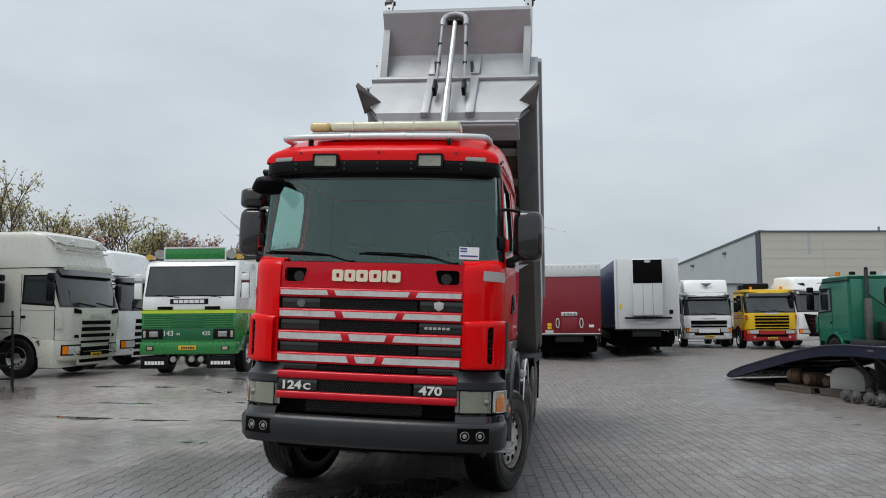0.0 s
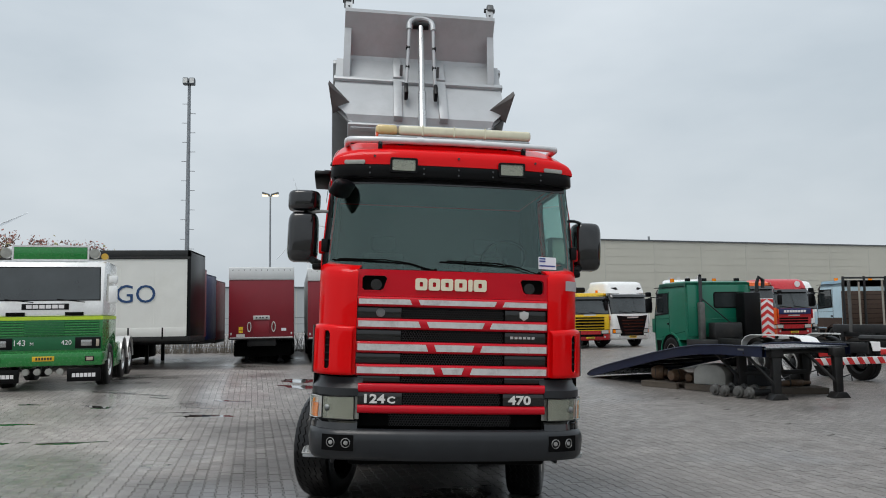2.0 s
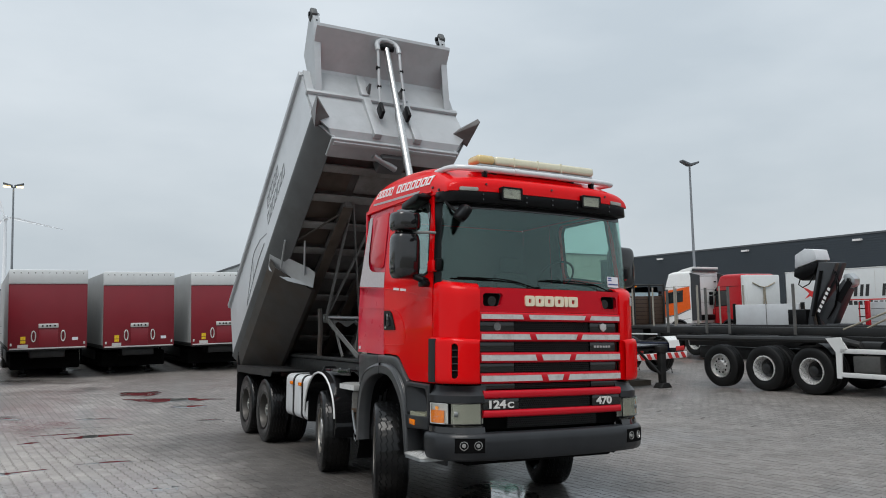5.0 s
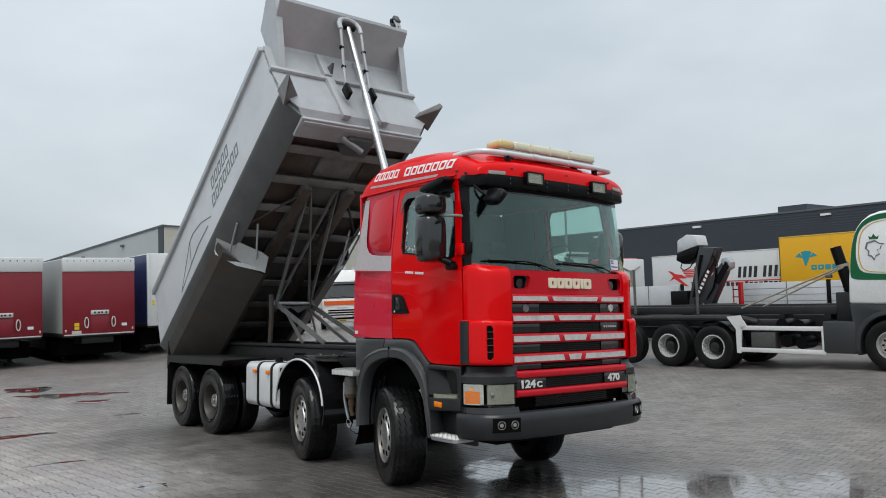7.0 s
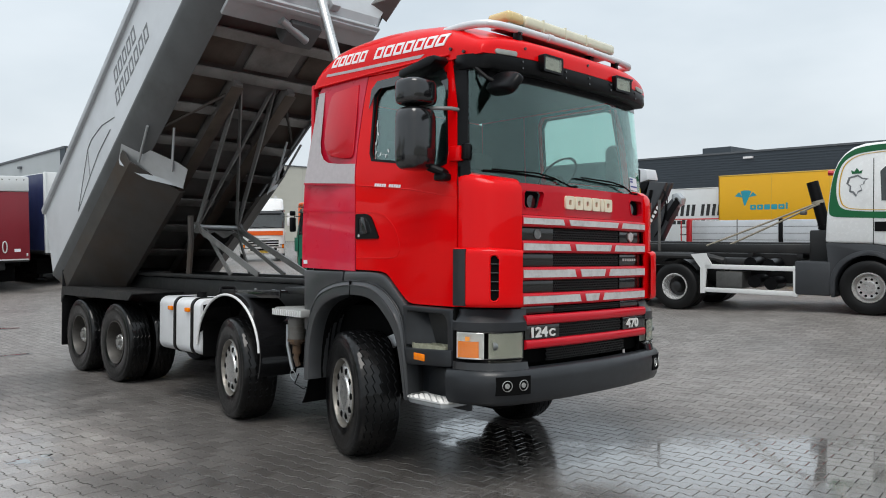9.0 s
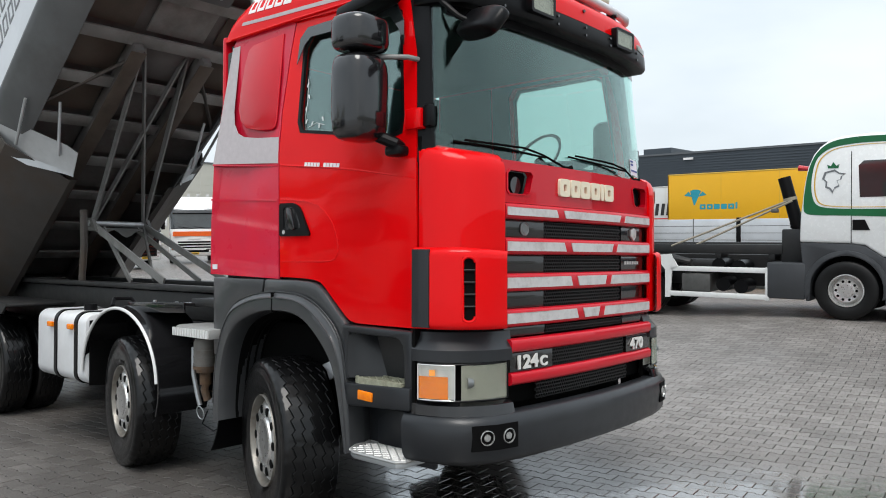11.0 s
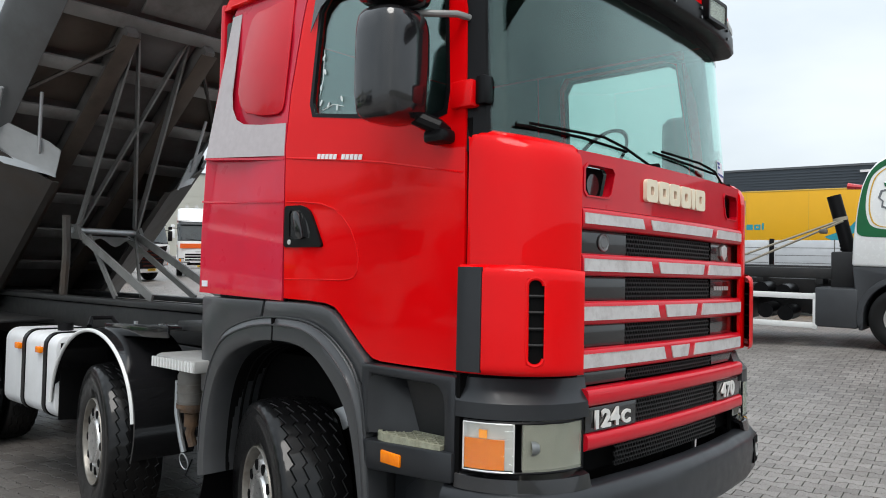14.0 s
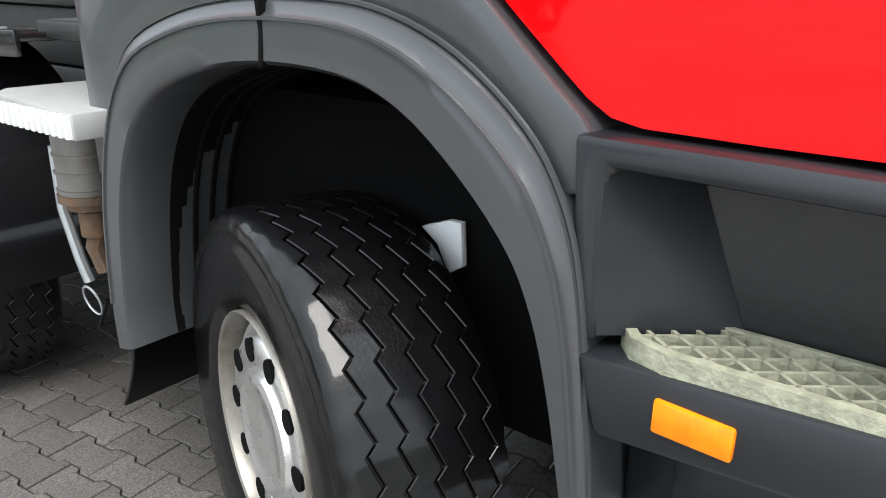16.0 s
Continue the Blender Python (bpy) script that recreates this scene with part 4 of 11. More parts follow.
for x in (-0.70, 0.66):
    P("bar_foot", box(x - 0.02, x + 0.02, 0.28, 0.34, 3.43, 3.52, 0.008), "black_plastic", "black clamp", rail)
    P("bar_nut", rod((x, 0.30, 3.49), (x, 0.262, 3.49), 0.012, seg=6), "black_gloss", "", rail)


# ---- front ----
def corner(s, rows, mat, name, label="", t=0.02, angle=40):
    """A piece that wraps round the cab's front corner: rows of (z, list of (x, y))."""
    return P(name, thick(grid([[(s * x, y, z) for x, y in pts] for z, pts in rows]), t), mat, label, angle=angle)


def plan(x1, y1, x0=0.865, y0=0.10, n=12, out=0.0):
    """Plan of a rounded corner, a quarter ellipse from the side (x1, y1) to the front (x0, y0)."""
    return [(x0 + (x1 + out - x0) * math.cos(radians(90 * i / n)), y1 - (y1 - y0 + out) * math.sin(radians(90 * i / n))) for i in range(n + 1)]


for s in (-1, 1):
    base = plan(1.206, 0.450, y0=0.115)
    top = lambda f, g: [(x - f * (x - 0.6) * 0.4, y + g) for x, y in base]
    rise = lambda pts, z: [(x, y, z + 0.075 * max(0, (y - 0.10) / 0.368)) for x, y in pts]
    rws = [rise(base, z) if z > 2 else [(x, y, z) for x, y in base] for z in (1.37, 1.60, 1.9, 2.20)] + [rise(top(f, g), z) for f, g, z in ((0.02, 0.006, 2.255), (0.06, 0.025, 2.29), (0.14, 0.06, 2.31), (0.3, 0.12, 2.315))]
    P("corner_panel", thick(grid([[(s * x, y, z) for x, y, z in r] for r in rws]), 0.02), "red", "glossy red rounded corner panel", angle=40)
    if s > 0:
        P("corner_stripe", sheet(lambda i, z, d: (base[int(i)][0] + 0.004 + d * 0.3, base[int(i)][1] - 0.004 - d * 0.5, z), list(range(0, 9)), (2.16, 2.25), 0.002), "faded_band", "pale grey sticker stripe")
    # air intake bulge with dark side strip and a slot in its front corner
    ob = plan(1.25, 0.455, x0=0.90, y0=0.075, n=16)
    ib = [(x - 0.035, y + 0.02) for x, y in ob]
    slot0, slot1 = 8, 10
    bm = B()
    zs = [(1.365, 0.6), (1.372, 0.2), (1.39, 0.0), (1.412, 0.0), (1.757, 0.0), (1.778, 0.05), (1.797, 0.3), (1.808, 0.9)]
    vr = []
    for z, f in zs:
        vr.append([bm.verts.new((s * (a + (c - a) * f), b_ + (d_ - b_) * f, z + (0.0 if z < 1.7 else -0.02 * max(0, (i - 8) / 8)))) for i, ((a, b_), (c, d_)) in enumerate(zip(ob, ib))])
    for r in range(len(vr) - 1):
        for i in range(16):
            if r == 3 and slot0 <= i < slot1:
                continue
            bm.faces.new((vr[r][i], vr[r][i + 1], vr[r + 1][i + 1], vr[r + 1][i]))
    # turned-in lip round the slot
    loop = vr[3][slot0:slot1 + 1] + vr[4][slot0:slot1 + 1][::-1]
    rim_pts = [v.co.copy() for v in loop]
    intake = P("air_intake", bm, "red", "red moulded air intake", angle=45)
    lip = [Vector((v.x * 0.988, v.y + 0.008, v.z)) for v in rim_pts]
    bm = B()
    ra, rb = [bm.verts.new(v) for v in rim_pts], [bm.verts.new(v) for v in lip]
    for i in range(len(ra)):
        bm.faces.new((ra[i], ra[(i + 1) % len(ra)], rb[(i + 1) % len(ra)], rb[i]))
    bm.faces.new(rb)
    P("slot_back", bm, "black_matt", "black slot throat", intake)
    for z in (1.49, 1.555, 1.62, 1.685):
        a, c = Vector((s * ob[slot0][0] * 0.992, ob[slot0][1] + 0.006, z)), Vector((s * ob[slot1][0] * 0.992, ob[slot1][1] + 0.006, z))
        P("slot_fin", rod(a, c, 0.007, seg=6), "black_plastic", "", intake)
    def on_slot(k, z, out=0.0):
        i0 = min(15, int(k))
        (xa, ya), (xb, yb) = ob[i0], ob[i0 + 1]
        q = k - i0
        return (s * (xa + (xb - xa) * q - 0.004 + out * 0.5), ya + (yb - ya) * q + 0.004 - out, z)
    oval = [(9.0 + 0.98 * math.cos(radians(a)), (1.727 if math.sin(radians(a)) >= 0 else 1.438) + 0.030 * math.sin(radians(a))) for a in range(0, 361, 15)]
    P("slot_frame", tube([on_slot(k, z) for k, z in oval], 0.009, seg=8), "red", "rounded red slot lip", intake)
    for sg, zc in ((1, 1.727), (-1, 1.438)):
        for side_ in (-1, 1):
            fan = [(9 + side_ * 1.05, zc), (9 + side_ * 1.05, zc + sg * 0.034), (9 + side_ * 0.35, zc + sg * 0.034), (9 + side_ * 0.65, zc + sg * 0.022), (9 + side_ * 0.9, zc + sg * 0.010)]
            cb = B()
            vs_ = [cb.verts.new(on_slot(k, z, 0.001)) for k, z in fan]
            cb.faces.new(vs_ if side_ * sg * s > 0 else vs_[::-1])
            P("slot_corner", thick(cb, 0.006), "red", "", intake)
    P("intake_strip", sheet(lambda i, z, d: (s * (ob[int(i)][0] + 0.007 - d), ob[int(i)][1], z), (0, 1, 2, 3), (1.375, 1.42, 1.6, 1.77, 1.797), 0.012), "grey_plastic", "grey plastic edge strip", intake)
    # grey corner band below the red, headlamp, gloss strip
    mid = plan(1.238, 0.47, x0=0.83, y0=0.09)
    corner(s, [(1.188, mid), (1.252, mid), (1.262, [(x - 0.006, y + 0.008) for x, y in mid]), (1.305, [(x - 0.034, y + 0.038) for x, y in mid]), (1.345, [(x - 0.042, y + 0.048) for x, y in mid]), (1.36, [(x - 0.06, y + 0.07) for x, y in mid])], "grey_plastic", "corner_band", "dark grey plastic corner", angle=28)
    P("corner_gap", prism([(0.452, 0.66), (0.472, 0.66), (0.472, 1.36), (0.452, 1.36)], YZ, s * 1.10, s * 1.232), "black_matt", "dark gap behind the corner")
    lampc = plan(1.243, 0.455, x0=0.858, y0=0.104, n=16)
    def lamp_fn(out, zz=0.0):
        return lambda i, z, d: (s * (lampc[int(i)][0] + (out - d) * 0.75), lampc[int(i)][1] - (out - d) * 0.65, z)
    hl = P("headlamp", sheet(lamp_fn(0.004), list(range(8, 17)), (0.985, 1.0, 1.165, 1.178), 0.006), "lamp_glass", "cloudy yellowed rectangular headlamp")
    P("lamp_bowl", sheet(lamp_fn(-0.045), list(range(8, 17)), (0.985, 1.03, 1.13, 1.178), 0.01), "bowl", "dull silver reflector", hl)
    P("bulb_shield", lathe([(0.0, 0.0), (0.004, 0.02), (0.02, 0.03), (0.04, 0.03)], seg=14), "silver_dull", "", hl).matrix_basis = pose(s * (lampc[10][0] - 0.004), lampc[10][1] + 0.006, 1.08, 0, 0, 90 - s * 55)
    P("lamp_rim", tube([(s * (lampc[i][0] + 0.003), lampc[i][1] - 0.003, z) for i, z in [(k, 1.18) for k in range(1, 17, 3)] + [(16, 0.983)] + [(k, 0.983) for k in range(13, 0, -3)]], 0.006, seg=6), "black_plastic", "", hl)
    # clear corner lens over an amber block, a pale reflector and a small bulb
    ind = P("indicator", sheet(lamp_fn(0.010), list(range(1, 8)), (0.988, 1.0, 1.166, 1.176), 0.003), "lens_shell", "clear ribbed corner lens over the amber indicator", hl)
    P("amber_block", sheet(lamp_fn(0.005), list(range(1, 7)), (0.994, 1.002, 1.108, 1.112), 0.010), "amber", "amber indicator lens", ind)
    P("lens_back", sheet(lamp_fn(-0.012), list(range(1, 8)), (0.99, 1.172), 0.004), "lens_clear", "pale reflector", ind)
    P("side_bulb", sheet(lamp_fn(0.003), (3, 4), (1.115, 1.125, 1.148), 0.010), "amber_lit", "small amber bulb", ind)
    P("lens_frame", tube([(s * (lampc[i][0] + 0.009), lampc[i][1] - 0.008, z) for i, z in [(k, 1.176) for k in range(1, 8)] + [(7, 0.988)] + [(k, 0.988) for k in range(6, 0, -1)] + [(1, 1.176)]], 0.004, seg=6), "lens_clear", "", ind)
    for z in steps(1.02, 1.15, 4):
        P("lens_rib", tube([(s * (lampc[i][0] + 0.0085), lampc[i][1] - 0.0075, z) for i in range(1, 8)], 0.0009, seg=4), "lens_shell", "", ind)
    corner(s, [(z, plan(1.195, 0.47, x0=0.82, y0=0.15)) for z in (0.86, 1.2)], "black_matt", "lamp_housing", "", 0.02)
    corner(s, [(0.90, plan(1.24, 0.47, x0=0.83, y0=0.07)), (0.955, plan(1.238, 0.47, x0=0.83, y0=0.085)), (0.975, plan(1.21, 0.47, x0=0.83, y0=0.14))], "black_gloss", "lamp_trim", "black trim under the headlamp", 0.02)

# bumper, one long rounded piece with cut-in fog lamps
HALF_PLAN = [(1.25, 0.53), (1.25, 0.47), (1.243, 0.38), (1.215, 0.26), (1.14, 0.15), (1.0, 0.075), (0.8, 0.03), (0.4, -0.005), (0.0, -0.015)]


def bumper_plan(out):
    half = [(x + (out if x > 1.2 else out * 0.5), y - (out if y < 0.3 else 0)) for x, y in HALF_PLAN]
    return [(-x, y) for x, y in half] + [(x, y) for x, y in half[::-1][1:]]


def bumper_y(x):
    for (a, ya), (b, yb) in zip(HALF_PLAN, HALF_PLAN[1:]):
        if b <= abs(x) <= a:
            return ya + (yb - ya) * (a - abs(x)) / (a - b) if a > b else ya
    return 0.0


rows = []
for z, o in ((0.655, -0.09), (0.64, -0.05), (0.645, -0.02), (0.68, 0.0), (0.80, 0.012), (0.86, 0.008), (0.895, -0.012), (0.91, -0.05), (0.905, -0.1)):
    rows.append([(x, y, z) for x, y in bumper_plan(o)])
bumper = P("bumper", thick(grid(rows), 0.03), "grey_plastic", "dark grey plastic front bumper", angle=50)
for s in (-1, 1):
    xs_ = steps(0.86, 1.13, 6)
    fog = P("fog_lamp", sheet(lambda x, z, d: (s * x, bumper_y(x) - 0.0165 + d, z), xs_, (0.725, 0.745, 0.845, 0.86), 0.03), "black_matt", "paired fog lamps in the bumper", bumper)
    for x in (0.925, 1.055):
        y = bumper_y(x) - 0.018
        a = math.degrees(math.atan2(0.075 - 0.03, 0.2)) if x < 1 else math.degrees(math.atan2(0.15 - 0.075, 0.14))
        P("fog_lens", lathe([(-0.01, 0.041), (0.004, 0.041), (0.006, 0.037), (-0.002, 0.034), (-0.004, 0.022), (0.003, 0.018), (0.006, 0.0)], seg=22), "fog", "round clear lens", fog).matrix_basis = pose(s * x, y, 0.793, 0, 0, -90 + s * a)


# grille
def gy(x):
    return 0.105 + 0.035 * (x / 0.85) ** 2


def front_plate(name, x0, x1, z0, z1, y, mat, label="", d=0.02, bev=0.0, n=8, parent=None):
    """A bowed plate across the front; its face lies y behind the bow."""
    bm = bmesh.new()
    b = max(bev, 0.001)
    prof = [(z0, d), (z0, b), (z0 + b * 0.4, b * 0.3), (z0 + b, 0), (z1 - b, 0), (z1 - b * 0.4, b * 0.3), (z1, b), (z1, d)]
    rows_ = [[(x, gy(x) + y + o, z) for z, o in prof] for x in steps(x0, x1, n)]
    grid(rows_, bm, close=True)
    bm.verts.ensure_lookup_table()
    m = len(prof)
    bm.faces.new([bm.verts[i] for i in range(m)])
    bm.faces.new([bm.verts[len(bm.verts) - m + i] for i in range(m)][::-1])
    return P(name, bm, mat, label, parent)


def on_front(a, b, d):
    return (a, d + gy(a), b)


front_plate("grille_back", -0.86, 0.86, 0.92, 2.06, 0.06, "black_matt")
vent = [[(s * (0.72 + dx), 2.175 + dz) for dx, dz in ((-0.115, 0.05), (-0.095, 0.07), (0.08, 0.07), (0.105, 0.05), (0.105, -0.04), (0.085, -0.06), (-0.06, -0.06), (-0.085, -0.045))] for s in (-1, 1)]
hood_pts = [(x, 2.30) for x in steps(0.875, -0.875, 12)] + [(x, 2.062) for x in steps(-0.862, 0.862, 12)]
hood = P("hood_panel", prism(hood_pts, on_front, -0.008, 0.03, vent), "red_dull", "red panel below the windscreen")
P("scuttle", sheet(lambda x, o, d: (x, gy(x) + o + 0.10 * (abs(x) / 1.1) ** 3, 2.30 + 0.1 * o - d), steps(-1.1, 1.1, 20), (0.0, 0.04, 0.09), 0.012), "black_plastic")
for s, v in zip((-1, 1), vent):
    hole = P("hood_vent", prism(v, on_front, 0.045, 0.055), "black_matt", "black vent hole", hood)
    cx, cz = s * 0.72, 2.178
    P("vent_cup", rod((cx - s * 0.02, gy(0.72) + 0.035, cz - 0.01), (cx - s * 0.02, gy(0.72) + 0.05, cz - 0.01), 0.05, seg=16), "black_gloss", "", hole)
    out = [(cx + (a - cx) * 1.10, cz + (b - cz) * 1.12) for a, b in v]
    P("vent_lip", prism(out, on_front, -0.014, 0.0, [v]), "red_dull", "", hood)
# raised cream blocks in place of the maker's name
for x, w in ((-0.345, 0.112), (-0.226, 0.108), (-0.116, 0.116), (0.008, 0.116), (0.132, 0.04), (0.18, 0.125)):
    o = rounded(x - 0.01, x - 0.01 + w * 0.95, 2.124, 2.230, min(0.018, w * 0.3), 3)
    slot = [] if w < 0.05 else [rounded(x - 0.01 + w * 0.34, x - 0.01 + w * 0.62, 2.156, 2.198, 0.008, 2)]
    P("name_block", prism(o, on_front, -0.026, -0.004, slot), "cream", "cream raised name block", hood)
BARS = ((1.985, 2.045, -0.40, -0.325, 0.385, 0.46), (1.785, 1.852, -0.32, -0.245, 0.275, 0.345), (1.577, 1.650, -0.25, -0.175, 0.185, 0.26), (1.378, 1.450, -0.185, -0.11, 0.095, 0.17))
for z0, z1, a0, a1, b0, b1 in BARS:
    b = front_plate("grille_bar", -0.86, 0.86, z0 - 0.014, z1 + 0.014, -0.03, "red_dull", "red grille bar with worn silver strips", 0.06, 0.016)
    k = 0.022
    for pts in ([(-0.85, z0), (a0 + k, z0), (a0, z1), (-0.85, z1)], [(a1 + k, z0), (b0 - k, z0), (b0, z1), (a1, z1)], [(b1 - k, z0), (0.85, z0), (0.85, z1), (b1, z1)]):
        (p0, p1, p2, p3) = pts
        n = 5
        poly = [(p0[0] + (p1[0] - p0[0]) * i / n, z0 + 0.006) for i in range(n + 1)] + [(p2[0] + (p3[0] - p2[0]) * i / n, z1 - 0.008) for i in range(n + 1)]
        P("silver_strip", prism(poly, on_front, -0.0345, -0.028), "strip", "worn silver strip", b)
for z0, z1 in ((1.866, 1.969), (1.666, 1.769), (1.466, 1.562)):
    for x0, x1 in ((-0.86, -0.47), (0.47, 0.86)):
        front_plate("grille_panel", x0, x1, z0, z1, 0.012, "black_panel", "black grille infill", 0.02, 0.002)


# honeycomb mesh: real little cells with depth
def honeycomb(name, x0, x1, z0, z1, y, cell=0.0235):
    bm = B()
    rr = cell / math.sqrt(3)
    for r in range(int((z1 - z0) / (rr * 1.5)) + 1):
        z = z0 + r * rr * 1.5
        for c in range(int((x1 - x0) / cell)):
            x = x0 + (c + 0.5 * (r % 2)) * cell
            an = [radians(60 * k + 30) for k in range(6)]
            ring = [[bm.verts.new((x + rr * f * math.cos(a), gy(x) + y + dy, z + rr * f * math.sin(a))) for a in an] for f, dy in ((1.0, 0.0), (0.74, 0.0), (0.70, 0.012))]
            for p, q in zip(ring, ring[1:]):
                for k in range(6):
                    bm.faces.new((p[k], p[(k + 1) % 6], q[(k + 1) % 6], q[k]))
    return P(name, bm, "black_mesh", "black honeycomb grille mesh", angle=20)


for z0, z1 in ((1.872, 1.97), (1.672, 1.77), (1.472, 1.565)):
    honeycomb("grille_mesh", -0.46, 0.46, z0, z1, 0.014)
honeycomb("grille_mesh", -0.46, 0.46, 1.322, 1.355, 0.0)
front_plate("sill_panel", -0.84, -0.47, 1.305, 1.362, 0.004, "black_panel", "", 0.02, 0.004)
front_plate("sill_panel", 0.47, 0.84, 1.305, 1.362, 0.004, "black_panel", "", 0.02, 0.004)
front_plate("lower_grille_bar", -0.835, 0.835, 1.222, 1.298, -0.05, "red_dull", "red lower grille bar", 0.06, 0.018)
front_plate("lower_grille_bar", -0.835, 0.835, 1.04, 1.112, -0.05, "red_dull", "red lower grille bar", 0.06, 0.018)
for x0, x1, text, tx, small in ((-0.835, -0.45, "124", -0.80, "C"), (0.45, 0.835, "470", 0.50, "")):
    npan = front_plate("number_panel", x0, x1, 1.114, 1.22, -0.036, "black_panel", "black panel with model number", 0.02, 0.003)
    xm = (x0 + x1) / 2
    turn_z = math.degrees(math.atan(2 * 0.035 * xm / 0.85 ** 2))
    lettering(text, 0.104, "number_paint", npan, pose(tx, gy(tx) - 0.044, 1.131, 90, 0, turn_z) @ Matrix.Diagonal((1.32, 1.0, 1.0, 1.0)), name="number", bold=0.0035)
    if small:
        lettering(small, 0.078, "number_paint", npan, pose(-0.578, gy(0.578) - 0.042, 1.131, 90, 0, turn_z) @ Matrix.Diagonal((1.3, 1.0, 1.0, 1.0)), name="letter", bold=0.003)
honeycomb("grille_mesh", -0.44, 0.44, 1.126, 1.21, -0.026)
honeycomb("grille_mesh", -0.55, 0.55, 0.945, 1.03, 0.0)
badge = P("round_badge", lathe([(0.0, 0.04), (0.006, 0.04), (0.008, 0.036), (0.004, 0.032), (0.004, 0.026), (0.007, 0.022), (0.007, 0.0)], seg=24), "silver_dull", "small round grey badge")
badge.matrix_basis = pose(-0.655, gy(0.655) + 0.012, 1.918, 0, 0, -92)
P("shield_badge", prism([(0.60, 1.95), (0.625, 1.955), (0.645, 1.965), (0.665, 1.955), (0.69, 1.95), (0.685, 1.90), (0.645, 1.872), (0.605, 1.90)], on_front, -0.004, 0.012, bev=0.003), "silver_mark", "small silver shield badge")
for i in range(6):
    P("trim_mark", prism([(0.52 + 0.04 * i, 1.708), (0.548 + 0.04 * i, 1.708), (0.548 + 0.04 * i, 1.73), (0.52 + 0.04 * i, 1.73)], on_front, 0.009, 0.012), "silver_mark", "plain silver mark")
# wipers
for x in (-0.62, 0.35):
    y0 = screen_y(x, 2.36) - 0.03
    bm = tube([(x + 0.44, screen_y(x + 0.4, 2.30) - 0.03, 2.305), (x + 0.2, y0 - 0.01, 2.37), (x, y0 - 0.012, 2.392), (x - 0.42, screen_y(x - 0.42, 2.39) - 0.028, 2.40)], 0.0065, seg=6)
    tube([(x + 0.25, y0 + 0.01, 2.362), (x - 0.12, screen_y(x - 0.1, 2.38) - 0.014, 2.378), (x - 0.48, screen_y(x - 0.46, 2.385) - 0.012, 2.39)], 0.0065, bm, 6)
    rod((x + 0.44, screen_y(x + 0.4, 2.30) - 0.06, 2.305), (x + 0.44, screen_y(x + 0.4, 2.30) - 0.005, 2.305), 0.02, bm, 10)
    P("wiper", bm, "black_matt", "black windscreen wiper")
nt = P("window_notice", prism([(0.80, 2.36), (0.98, 2.36), (0.98, 2.475), (0.80, 2.475)], lambda a, b, d: (a, screen_y(a, b) + d, b), -0.004, -0.002), "paper", "small printed paper notice on the windscreen")
for z, w, x in ((2.452, 0.06, 0.81), (2.428, 0.06, 0.81), (2.385, 0.16, 0.81)):
    P("notice_bar", prism([(x, z), (x + w, z), (x + w, z + 0.013), (x, z + 0.013)], lambda a, b, d: (a, screen_y(a, b) + d, b), -0.006, -0.0045), "blue_mark", "", nt)

# ---- mirrors ----
def shell(cx, cy, cz, wx, wy, hz, mat, name, label, parent=None, p=0.45):
    """A puffed mirror housing, rounded like a pillow, open mirror face towards the back."""
    bm = B()
    rows_ = []
    n = 14
    for j in range(n + 1):
        b = math.pi * (j / n - 0.5)
        row = []
        for i in range(28):
            a = 2 * math.pi * i / 28
            c, s_ = math.cos(a), math.sin(a)
            cb = abs(math.cos(b)) ** 0.35
            xx = math.copysign(abs(c) ** p, c) * cb
            yy = math.copysign(abs(s_) ** (p if s_ > 0 else 0.8), s_) * cb
            row.append((cx + xx * wx, cy + yy * wy * (1.0 if s_ < 0 else 0.55), cz + math.copysign(abs(math.sin(b)) ** 0.42, math.sin(b)) * hz))
        rows_.append(row)
    grid(rows_, bm, close=True)
    bmesh.ops.remove_doubles(bm, verts=bm.verts, dist=1e-4)
    return P(name, bm, mat, label, parent, angle=60)


